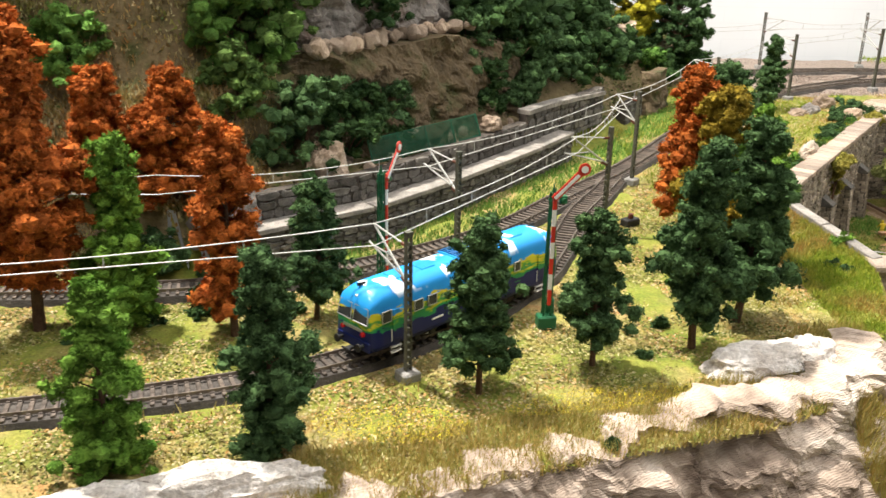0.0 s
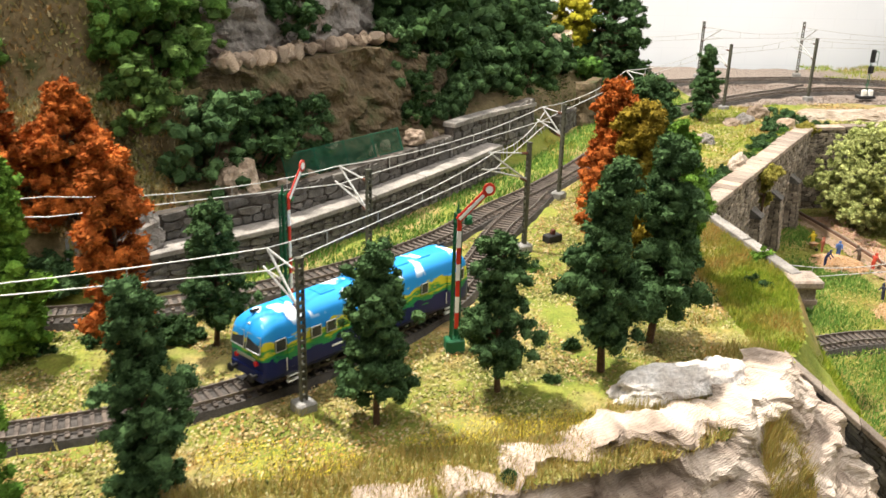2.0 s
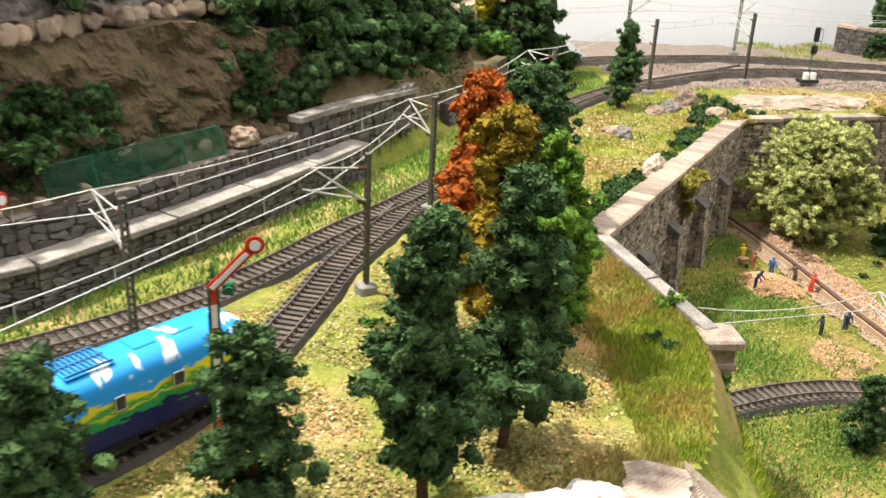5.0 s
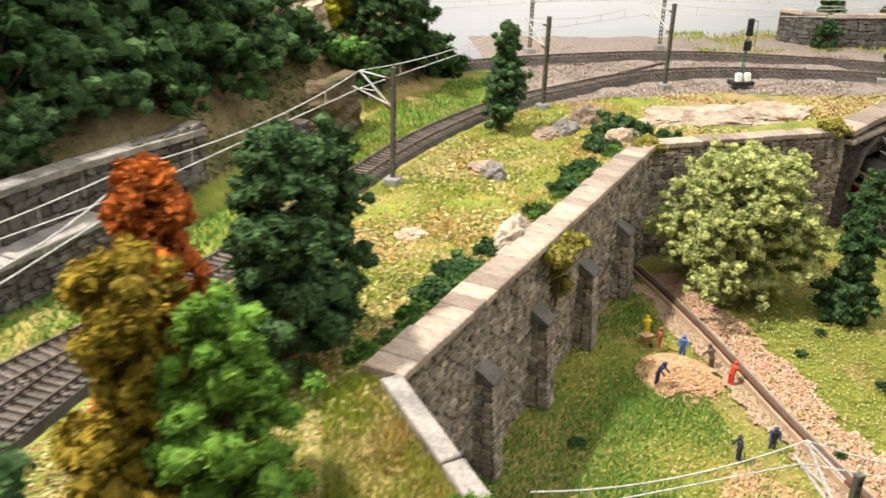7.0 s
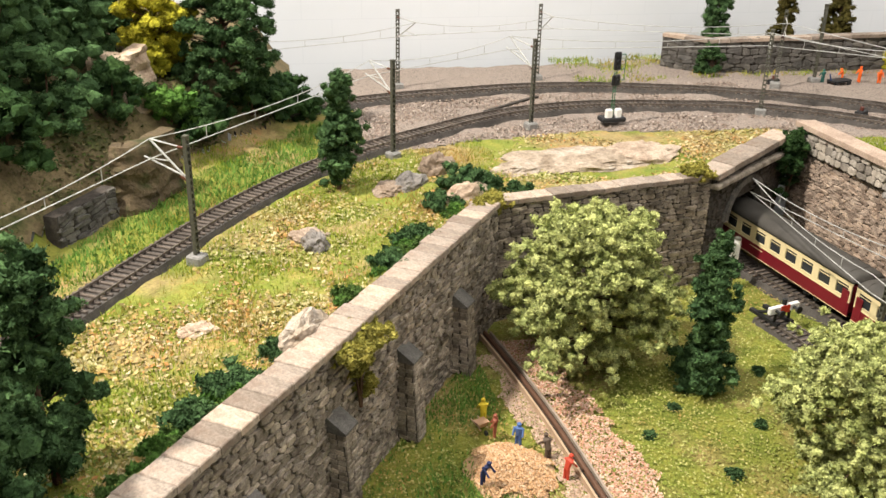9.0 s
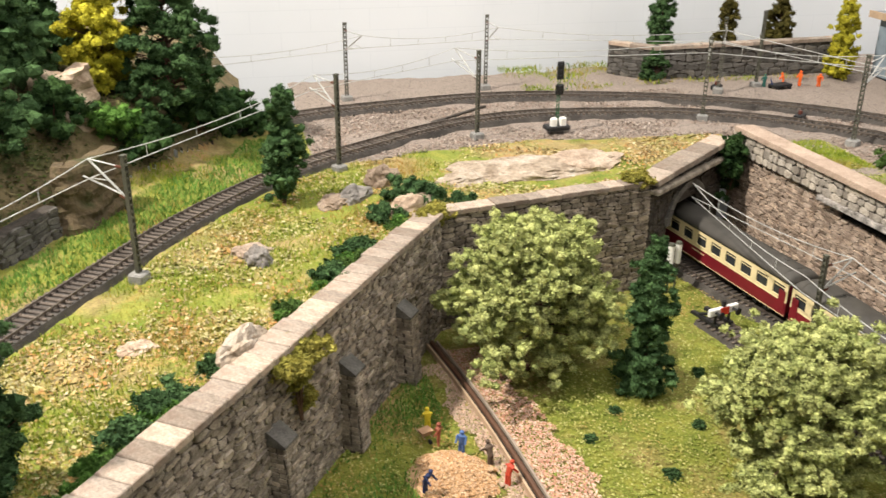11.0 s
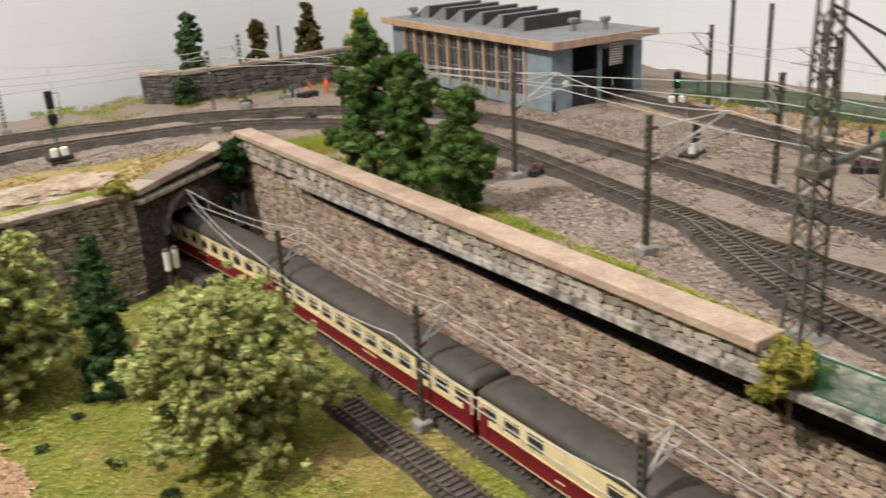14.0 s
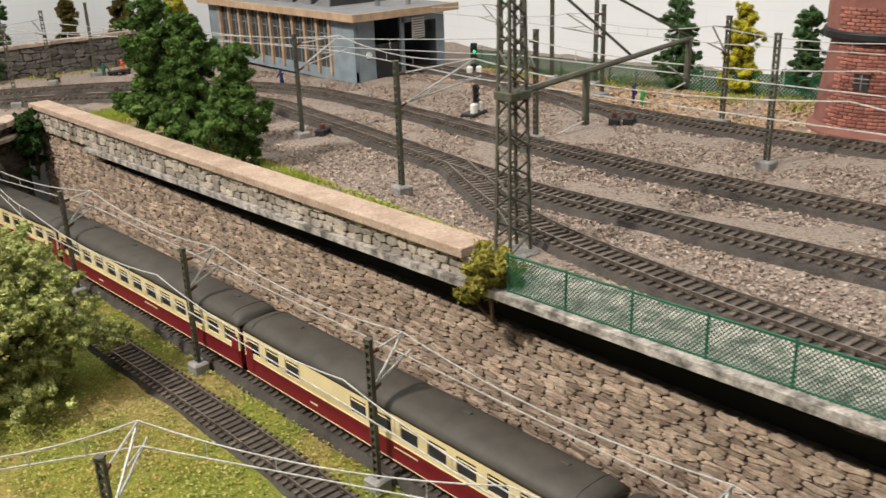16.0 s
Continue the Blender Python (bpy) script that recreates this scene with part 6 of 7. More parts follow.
def mast(x, y, z, target, tall=0.097, arms=True, label="grey-green lattice catenary mast on a concrete base", lattice=True):
    """A lattice mast with its bracket; target: the place of the wire in plan."""
    d = (target - Vector((x, y)))
    base = thing("catenary_mast", label, "catenary mast", "catenary masts", at=(x, y, z), rz=math.atan2(d.y, d.x))
    part("footing", Geo().box((0, 0, 0.001), (0.0125, 0.0125, 0.012), bevel=0.0012), CONCRETE, base)
    g = Geo()
    for s in (-1, 1):
        g.box((0, s * 0.0017, tall / 2), (0.0030, 0.0008, tall))
    part("post", g, MAST, base)
    k = 0.010
    while k < tall:
        ob = new("lacing_bar", LACE)
        ob.parent, ob.location = base, (0, 0, k)
        k += 0.0050
    part("cap", Geo().box((0, 0, tall), (0.0036, 0.0046, 0.0012)), MAST, base)
    if arms:
        r = d.length
        top, con = Vector((r, 0, 0.0915)), Vector((r, 0, 0.077))
        g = Geo().bar((0, 0, 0.088), top, 0.0006).bar((0, 0, 0.064), top, 0.0008)
        part("bracket", g, WIRE, base)
        part("steady_arm", Geo().bar((0, 0, 0.066), con + Vector((0.006, 0, 0.001)), 0.0007).bar((r * 0.45, 0, 0.077), con, 0.0005), WIRE, base)
        g = Geo()
        for q in (0.064, 0.088):
            g.bar((0.001, 0, q), (0.007, 0, q + (0.0028 if q < 0.07 else 0.0003)), 0.0012, n=8)
        part("insulator", g, plain("insulator_brown", (0.10, 0.035, 0.02), 0.4), base)
    return base


def catenary(pts, label="thin white catenary wires with droppers above the track", sag=0.008):
    """Carrying wire, contact wire and droppers over (x, y, ground z) supports."""
    base = thing("overhead_wire", label, "overhead wire", "overhead wires")
    q = [Vector(p) for p in pts]
    drop, path = [], []
    for a, b in zip(q, q[1:]):
        n = 10
        up = [a.lerp(b, k / n) + Vector((0, 0, 0.0915 - sag * 4 * (k / n) * (1 - k / n))) for k in range(n + 1)]
        lo = [a.lerp(b, k / n) + Vector((0, 0, 0.077)) for k in range(n + 1)]
        path += up if not path else up[1:]
        drop += [(up[k], lo[k]) for k in (2, 4, 6, 8)]
    part("carrying_wire", Geo().tube(path, 0.00042), WIRE, base)
    part("contact_wire", Geo().tube([p + Vector((0, 0, 0.077)) for p in q], 0.00042), WIRE, base)
    for a, b in drop:
        part("dropper", Geo().bar(a, b, 0.0003, n=4), WIRE, base)
    return base


def line(masts, track_pts, zf, before=(), after=()):
    sup = [(*p, zf(*p)) for p in before]
    for x, y in masts:
        t = nearest(track_pts, x, y)
        z = zf(x, y)
        mast(x, y, z, t)
        sup.append((t.x, t.y, z))
    sup += [(*p, zf(*p)) for p in after]
    catenary(sup)


flat = lambda x, y: 0.0
line([(-0.0168, 0.505)], NEAR, flat, [(-0.42, 0.43)], [(0.118, 0.765)])
mast(0.147, 0.775, 0, Vector((0.112, 0.762)))
catenary([(0.118, 0.765, 0), (0.182, 0.925, 0)])
line([(0.0155, 0.686), (0.202, 0.930), (0.345, 1.156), (0.521, 1.376), (0.684, 1.458), (0.962, 1.470), (1.069, 1.336), (1.092, 1.039), (1.038, 0.817)], MAIN, yz, [(-0.50, 0.62), (-0.20, 0.63)], [(1.10, 0.52), (1.106, 0.30)])
line([(0.565, 1.650), (0.753, 1.674), (1.044, 1.585), (1.216, 0.854)], OUTER, yz, [(0.36, 1.51)], [(1.192, 0.55), (1.195, 0.30)])
line([(1.43, 1.12), (1.405, 0.94), (1.363, 0.764)], FAR, yz, [(1.43, 1.38)], [(1.345, 0.56), (1.35, 0.30)])
line([(0.882, 1.100), (0.895, 0.890), (0.905, 0.680), (0.912, 0.47)], COACH, lambda x, y: LOW, [(0.866, 1.30)], [(0.948, 0.25)])
catenary([(0.866, 1.30, LOW), (0.850, 1.08, LOW), (0.866, 0.87, LOW), (0.874, 0.66, LOW), (0.878, 0.45, LOW)])
for x, y, t in ((1.455, 1.06, 0.12), (1.475, 1.13, 0.12), (1.452, 0.99, 0.105), (1.258, 0.655, 0.10), (1.110, 1.604, 0.10)):
    mast(x, y, yz(x, y), Vector((x + 0.02, y)), t, False, "plain dark mast between the yard tracks")
LOWCURVE = [(0.36, 0.768), (0.418, 0.786), (0.469, 0.801), (0.52, 0.806), (0.58, 0.795), (0.64, 0.765), (0.70, 0.70), (0.74, 0.62)]
mast(0.749, 0.6685, LOW, Vector((0.778, 0.696)))
mast(0.536, 0.766, LOW, Vector((0.529, 0.802)))
catenary([(0.38, 0.775, LOW), (0.529, 0.802, LOW), (0.66, 0.752, LOW), (0.778, 0.696, LOW), (0.872, 0.535, LOW), (0.93, 0.42, LOW)])


# ---- signals ----
def semaphore(x, y, rz, up):
    base = thing("semaphore_signal", "green lattice semaphore signal with a red and white banded post", "railway signal", "semaphore signals", at=(x, y, 0), rz=rz)
    part("base_box", Geo().box((0, 0, 0.004), (0.013, 0.010, 0.010), bevel=0.001).box((0.003, 0.004, 0.014), (0.006, 0.006, 0.012), bevel=0.001), GREENP, base)
    g = Geo()
    for sx in (-1, 1):
        for sy in (-1, 1):
            g.bar((sx * 0.0028, sy * 0.0022, 0), (sx * 0.0017, sy * 0.0015, 0.098), 0.0008, n=5)
    for k in range(13):
        z, s = 0.006 + k * 0.0072, 1 if k % 2 else -1
        for sy in (-1, 1):
            g.bar((s * 0.0025, sy * 0.0020, z), (-s * 0.0025, sy * 0.0020, z + 0.0072), 0.0005, n=4)
    part("lattice_post", g, GREENP, base)
    for k in range(7):
        part("post_band", Geo().box((0, -0.0042, 0.018 + k * 0.0115 + 0.0058), (0.0026, 0.0010, 0.0115)), REDP if k % 2 == 0 else WHITEP, base)
    arm = part("signal_arm", Geo().box((0.011, 0, 0), (0.026, 0.0008, 0.0048), bevel=0.0003).bar((0.026, -0.0004, 0), (0.026, 0.0004, 0), 0.0042, n=20), REDP, base)
    arm.matrix_local = Matrix.Translation((0, -0.0052, 0.096)) @ Matrix.Rotation(-up, 4, "Y")
    part("arm_stripe", Geo().box((0.010, -0.0006, 0), (0.022, 0.0006, 0.0020)).bar((0.026, -0.0009, 0), (0.026, -0.0003, 0), 0.0024, n=20), WHITEP, arm)
    part("lamp", Geo().box((0.0065, -0.001, 0.093), (0.005, 0.004, 0.006), bevel=0.0008).bar((0.0065, -0.003, 0.093), (0.0065, -0.0045, 0.093), 0.0018, n=10), GREENP, base)
    part("finial", Geo().bar((0, 0, 0.098), (0, 0, 0.104), 0.0012, 0.0003, 8), GREENP, base)
    return base


semaphore(0.0765, 0.585, math.radians(10), math.radians(45))
semaphore(-0.040, 0.622, math.radians(70), math.radians(40))


LIT, _nt, _b = material("lit_green_lens", 0.3)
_b.inputs["Base Color"].default_value = _b.inputs["Emission Color"].default_value = (0.02, 0.8, 0.25, 1)
_b.inputs["Emission Strength"].default_value = 2.5


def light_signal(x, y, z, tall, rz, label, lit=False):
    base = thing("light_signal", label, "railway signal", "light signals", at=(x, y, z), rz=rz)
    part("plinth", Geo().box((0, 0, 0.0015), (0.028, 0.016, 0.005), bevel=0.001), BLACK, base)
    for s in (-1, 1):
        part("relay_box", Geo().box((s * 0.0055, -0.003, 0.008), (0.008, 0.006, 0.011), bevel=0.0015), WHITEP, base)
    g = Geo()
    for s in (-1, 1):
        g.bar((s * 0.0014, 0, 0), (s * 0.0014, 0, tall), 0.0005, n=5)
    for k in range(int(tall / 0.005)):
        g.bar((-0.0014, 0, k * 0.005), (0.0014, 0, k * 0.005 + 0.004), 0.0004, n=4)
    part("post", g, GREENP, base)
    for z0, w, h in ((tall + 0.010, 0.0085, 0.020), (tall - 0.011, 0.0100, 0.012)):
        hd = part("signal_head", Geo().box((0, -0.002, z0), (w, 0.003, h), bevel=0.0012), BLACK, base)
        for k in (-1, 0, 1):
            part("lens_hood", Geo().bar((0, -0.0035, z0 + k * h * 0.3), (0, -0.0060, z0 + k * h * 0.3), 0.0017, n=10), BLACK, hd)
    if lit:
        part("lit_lens", Geo().bar((0, -0.0058, tall + 0.010), (0, -0.0064, tall + 0.010), 0.0015, n=12), LIT, base, "glowing green signal lens")
    g = Geo()
    for z0 in (tall + 0.016, tall, tall - 0.012):
        g.bar((0.002, 0.001, z0), (0.011, 0.001, z0), 0.0004, n=4).bar((0.011, 0.001, z0), (0.011, 0.006, z0), 0.0004, n=4)
    g.bar((0.011, 0.001, tall + 0.016), (0.011, 0.001, tall - 0.012), 0.0004, n=4)
    part("basket_rail", g, GREENP, base)


light_signal(0.777, 1.459, 0.006, 0.056, 0.1, "black colour-light signal on a green post with white relay boxes")
light_signal(1.262, 0.985, yz(1.27, 0.98), 0.012, 0.3, "small ground signal with white relay boxes between tracks")
light_signal(1.425, 1.165, yz(1.42, 1.16), 0.022, -0.6, "black colour-light signal showing green near the engine shed", True)

# white marker posts beside the tunnel
for k in (0, 1):
    b = thing("marker_post", "white cylindrical marker beside the tunnel portal", "marker post", "tunnel markers", at=(0.822 + 0.009 * k, 1.246 + 0.003 * k, LOW))
    part("post", Geo().bar((0, 0, 0), (0, 0, 0.030), 0.0010, n=8), MAST, b)
    part("cylinder", Geo().bar((0, 0, 0.030), (0, 0, 0.050), 0.0032, n=14), WHITEP, b)
    part("cap", Geo().bar((0, 0, 0.050), (0, 0, 0.052), 0.0036, 0.0028, n=14), MAST, b)

# buffer stop
b = thing("buffer_stop", "black buffer stop with a white and red beam", "buffer stop", at=(0.836, 1.165, LOW + 0.006), rz=math.radians(-75))
part("beam", Geo().box((0, 0, 0.014), (0.004, 0.034, 0.007), bevel=0.0008), WHITEP, b)
part("red_panel", Geo().box((0.0022, 0, 0.014), (0.0008, 0.010, 0.007)), REDP, b)
for s in (-1, 1):
    part("frame", Geo().bar((0, s * 0.008, 0), (0, s * 0.008, 0.017), 0.0014).bar((-0.026, s * 0.008, 0), (0, s * 0.008, 0.012), 0.0014).box((-0.012, s * 0.008, 0.001), (0.034, 0.004, 0.003)), BLACK, b)
    part("buffer", Geo().bar((0.002, s * 0.010, 0.014), (0.008, s * 0.010, 0.014), 0.0014, n=10).bar((0.008, s * 0.010, 0.014), (0.0092, s * 0.010, 0.014), 0.0034, n=14), BLACK, b)
part("lamp", Geo().bar((0, 0, 0.018), (0, 0, 0.023), 0.0022, n=10), BLACK, b)


# ---- yard furniture ----
MESHG = plain("mesh_green", (0.018, 0.105, 0.058), 0.6)


def mesh_fence(name, label, pts, height, panel, tilt=0.0, pitch=0.0026, wire=0.00035):
    base = thing(name, label, "fence", "mesh fences")
    for a, b in zip(pts, pts[1:]):
        a, b = Vector(a), Vector(b)
        n = max(1, round((b - a).length / panel))
        for k in range(n):
            p, q = a.lerp(b, k / n), a.lerp(b, (k + 1) / n)
            u = (q - p).normalized()
            L = (q - p).length
            w = Vector((-u.y, u.x, 0)) * math.sin(tilt) + Vector((0, 0, math.cos(tilt)))
            part("post", Geo().bar(p - w * 0.003, p + w * (height + 0.001), 0.0007, n=6), MESHG, base)
            g = Geo()
            s = -height
            while s < L:
                for sg in (1, -1):
                    x0, x1 = (s, s + height)
                    z0, z1 = (0, height) if sg == 1 else (height, 0)
                    f0, f1 = max(0, -x0) / height, 1 - max(0, x1 - L) / height
                    if f1 > f0:
                        P = lambda f: p + u * (x0 + height * f) + w * (z0 + (z1 - z0) * f)
                        g.bar(P(f0), P(f1), wire, n=3)
                s += pitch
            g.bar(p + w * height, q + w * height, 0.0006, n=5).bar(p + w * 0.001, q + w * 0.001, 0.0004, n=5)
            part("mesh_panel", g, MESHG, base)
    part("post", Geo().bar(q - w * 0.003, q + w * (height + 0.001), 0.0010, n=6), MESHG, base)
    return base


mesh_fence("mesh_fence", "green wire mesh fence on the yard wall ledge", [(0.953, 0.618, 0.0278), (0.955, 0.418, 0.0368)], 0.0212, 0.043, 0, 0.0023, 0.00026)
mesh_fence("mesh_fence", "green wire mesh fence on the yard wall ledge", [(0.955, 0.400, 0.0376), (0.956, 0.25, 0.0444)], 0.0212, 0.043, 0, 0.0023, 0.00026)
mesh_fence("rockfall_fence", "green leaning rockfall mesh fence above the terrace wall", [(-0.058, 0.796, 0.055), (0.041, 0.902, 0.056)], 0.022, 0.034, 0.35)
mesh_fence("boundary_fence", "dark green mesh fence along the far edge of the yard", [(1.475, 1.215, 0.006), (1.475, 0.95, 0.013), (1.515, 0.72, 0.019), (1.53, 0.40, 0.026)], 0.026, 0.036, 0, 0.004, 0.0006)


def lattice_tower(x, y, z, tall):
    base = thing("portal_tower", "tall grey-green lattice steel tower carrying a cross beam", "lattice tower", at=(x, y, z))
    part("footing", Geo().box((0, 0, 0), (0.024, 0.022, 0.012), bevel=0.0015), CONCRETE, base)
    w = lambda h: 0.0085 - 0.0035 * h / tall
    for sx in (-1, 1):
        for sy in (-1, 1):
            part("leg", Geo().bar((sx * w(0), sy * w(0) * 0.7, 0), (sx * w(tall), sy * w(tall) * 0.7, tall), 0.0011, n=4), MAST, base)
    k, h = 0, 0.006
    while h < tall - 0.010:
        s = 1 if k % 2 else -1
        g = Geo()
        for sy in (-1, 1):
            g.bar((s * w(h), sy * w(h) * 0.7, h), (-s * w(h + 0.009), sy * w(h + 0.009) * 0.7, h + 0.009), 0.0007, n=4)
        for sx in (-1, 1):
            g.bar((sx * w(h), s * w(h) * 0.7, h), (sx * w(h + 0.009), -s * w(h + 0.009) * 0.7, h + 0.009), 0.0007, n=4)
        part("brace", g, MAST, base)
        h += 0.009
        k += 1
    part("collar", Geo().box((0, 0, 0.098), (0.016, 0.014, 0.005), bevel=0.0006), MAST, base)
    e = Vector((0.193, 0.020, 0.105))
    part("beam", Geo().bar((0, 0, 0.098), e, 0.0020, 0.0016, 6), MAST, base)
    part("stay", Geo().bar((0, 0, tall - 0.01), e * 0.62 + Vector((0, 0, 0.037)), 0.0009, n=5), MAST, base)
    part("stay", Geo().bar((0, 0, tall - 0.006), e, 0.0009, n=5), MAST, base)
    for f in (0.36, 0.98):
        c = e * f + Vector((0, 0, 0.098 * (1 - f)))
        part("hanger", Geo().box((c.x, c.y, c.z - 0.016), (0.004, 0.0035, 0.034), bevel=0.0005), MAST, base)
        part("hanger_arm", Geo().bar((c.x, c.y, c.z - 0.028), (c.x - 0.022, c.y, c.z - 0.016), 0.0006).bar((c.x, c.y, c.z - 0.030), (c.x - 0.024, c.y, c.z - 0.034), 0.0005), WIRE, base)


lattice_tower(1.000, 0.662, 0.021, 0.185)
lattice_tower(0.985, 0.415, 0.026, 0.185)

# engine shed
BLUEG = plain("blue_grey_cladding", (0.22, 0.27, 0.31), 0.6)
TAN = plain("tan_timber", (0.42, 0.30, 0.20), 0.7)
SLATE = plain("roof_felt", (0.20, 0.205, 0.215), 0.8)
PANE = plain("dusty_pane", (0.055, 0.055, 0.058), 0.15)
X0, X1, Y0, Y1, Z0, ZT = 1.305, 1.450, 1.250, 1.630, 0.004, 0.086
shed = thing("engine_shed", "blue-grey engine shed with tan window posts and sawtooth skylights", "engine shed", at=(0, 0, 0))
part("floor_slab", Geo().box(((X0 + X1) / 2, (Y0 + Y1) / 2, Z0), (X1 - X0, Y1 - Y0, 0.004)), CONCRETE, shed)
part("plinth", Geo().box((X0 + 0.002, (Y0 + Y1) / 2, 0.012), (0.004, Y1 - Y0, 0.018)), BLUEG, shed)
for c_, d_ in (((X0 + 0.002, Y0 + 0.026, 0.048), (0.0045, 0.052, 0.078)), ((X0 + 0.002, Y1 - 0.018, 0.048), (0.0045, 0.036, 0.078)), ((X1 - 0.002, (Y0 + Y1) / 2, 0.045), (0.004, Y1 - Y0, 0.080)), (((X0 + X1) / 2, Y1 - 0.002, 0.045), (X1 - X0, 0.004, 0.080)),
               ((X0 + 0.018, Y0 + 0.0022, 0.045), (0.026, 0.0045, 0.080)), ((X0 + 0.110, Y0 + 0.0022, 0.080), (0.070, 0.0045, 0.012)), ((X1 - 0.008, Y0 + 0.0022, 0.040), (0.012, 0.0045, 0.068)), ((X0 + 0.075, Y0 + 0.0022, 0.045), (0.006, 0.0045, 0.080))):
    part("wall", Geo().box(c_, d_), BLUEG, shed)
n = 10
for k in range(n + 1):
    y = Y0 + 0.052 + k * (Y1 - Y0 - 0.088) / n
    part("window_post", Geo().box((X0 - 0.0004, y, 0.050), (0.005, 0.0045, 0.074), bevel=0.0004), TAN, shed)
    if k < n:
        ym, w = y + (Y1 - Y0 - 0.088) / n / 2, (Y1 - Y0 - 0.088) / n - 0.005
        win = part("window", Geo().box((X0 + 0.002, ym, 0.052), (0.001, w, 0.062)), PANE, shed)
        part("glazing_bar", Geo().box((X0 + 0.001, ym, 0.040), (0.0012, w, 0.0010)).box((X0 + 0.001, ym, 0.064), (0.0012, w, 0.0010)).box((X0 + 0.001, ym, 0.052), (0.0012, 0.0009, 0.062)), BLUEG, win)
part("roof", Geo().box(((X0 + X1) / 2, (Y0 + Y1) / 2 - 0.003, ZT + 0.004), (X1 - X0 + 0.020, Y1 - Y0 + 0.024, 0.005), bevel=0.0005), SLATE, shed)
part("fascia", Geo().box((X0 - 0.0110, (Y0 + Y1) / 2 - 0.003, ZT + 0.003), (0.003, Y1 - Y0 + 0.028, 0.009)).box(((X0 + X1) / 2, Y0 - 0.0165, ZT + 0.003), (X1 - X0 + 0.022, 0.003, 0.009)), TAN, shed)
for k in range(6):
    y = Y0 + 0.095 + k * 0.046
    g = Geo().loft([[Vector((x, y, ZT + 0.006)), Vector((x, y + 0.040, ZT + 0.006)), Vector((x, y + 0.006, ZT + 0.024)), Vector((x, y - 0.001, ZT + 0.024))] for x in (X0 + 0.030, X1 - 0.020)])
    sk = part("skylight", g, SLATE, shed)
    part("skylight_glass", Geo().loft([[Vector((x, y - 0.0010, ZT + 0.007)), Vector((x, y + 0.0005, ZT + 0.007)), Vector((x, y - 0.0008, ZT + 0.023)), Vector((x, y - 0.0022, ZT + 0.023))] for x in (X0 + 0.032, X1 - 0.022)]), PANE, sk)
for x, y in ((X0 + 0.075, Y0 + 0.050), (X1 - 0.035, Y0 + 0.030), (X0 + 0.02, Y1 - 0.03)):
    part("chimney", Geo().bar((x, y, ZT + 0.004), (x, y, ZT + 0.016), 0.0035, n=10).box((x, y, ZT + 0.019), (0.013, 0.008, 0.006), bevel=0.001), SLATE, shed)
lv = part("louvre", Geo().box((X0 + 0.100, Y0 - 0.001, 0.066), (0.020, 0.002, 0.026)), WHITEP, shed)
g = Geo()
for k in range(8):
    g.box((X0 + 0.100, Y0 - 0.0024, 0.055 + k * 0.0031), (0.018, 0.0012, 0.0012))
part("slat", g, CONCRETE, lv)
part("gate", Geo().box((X0 + 0.052, Y0 + 0.004, 0.028), (0.040, 0.002, 0.046), bevel=0.0004), plain("dark_gate", (0.03, 0.032, 0.035), 0.6), shed)
part("wall_clock", Geo().bar((X0 + 0.020, Y0 - 0.0005, 0.040), (X0 + 0.020, Y0 - 0.0025, 0.040), 0.0042, n=16), WHITEP, shed)
part("inner_column", Geo().box((1.38, 1.36, 0.045), (0.006, 0.006, 0.08)).box((1.38, 1.50, 0.045), (0.006, 0.006, 0.08)), TAN, shed)

# water tower
BRICK = surface("red_brick", (0.30, 0.115, 0.09), (0.38, 0.165, 0.13), 120, 700, 0.85, 0, 0.0005, None, "object")
MORTAR = plain("brick_mortar", (0.22, 0.095, 0.078), 0.9)
wt = thing("water_tower", "tapering red brick water tower with a dark iron band", "water tower", at=(1.432, 0.658, 0.020))
prof = [(0.056, -0.004), (0.055, 0.006), (0.050, 0.012), (0.045, 0.060), (0.042, 0.082), (0.047, 0.088), (0.047, 0.150)]
part("shaft", Geo().loft([[Vector((r * math.cos(a), r * math.sin(a), z)) for a in np.linspace(0, 2 * math.pi, 40, endpoint=False)] for r, z in prof]), MORTAR, wt)
bm = Geo().box((0, 0, 0), (0.0018, 0.0072, 0.0024), bevel=0.0003).mesh("brick", BRICK)
count = 0
for row in range(52):
    z = 0.012 + row * 0.0029
    r = np.interp(z, [p[1] for p in prof], [p[0] for p in prof])
    m = int(2 * math.pi * r / 0.0078)
    for k in range(m):
        a = 2 * math.pi * (k + 0.5 * (row % 2)) / m
        if math.cos(a - math.radians(200)) > 0.72 and count < 300:
            count += 1
            o = new("brick", bm)
            o.parent = wt
            o.matrix_local = Matrix.Rotation(a, 4, "Z") @ Matrix.Translation((r + 0.0002, 0, z))
part("iron_band", Geo().loft([[Vector((r * math.cos(a), r * math.sin(a), z)) for a in np.linspace(0, 2 * math.pi, 40, endpoint=False)] for r, z in ((0.0485, 0.082), (0.0495, 0.084), (0.0495, 0.088), (0.0485, 0.090))]), BLACK, wt)
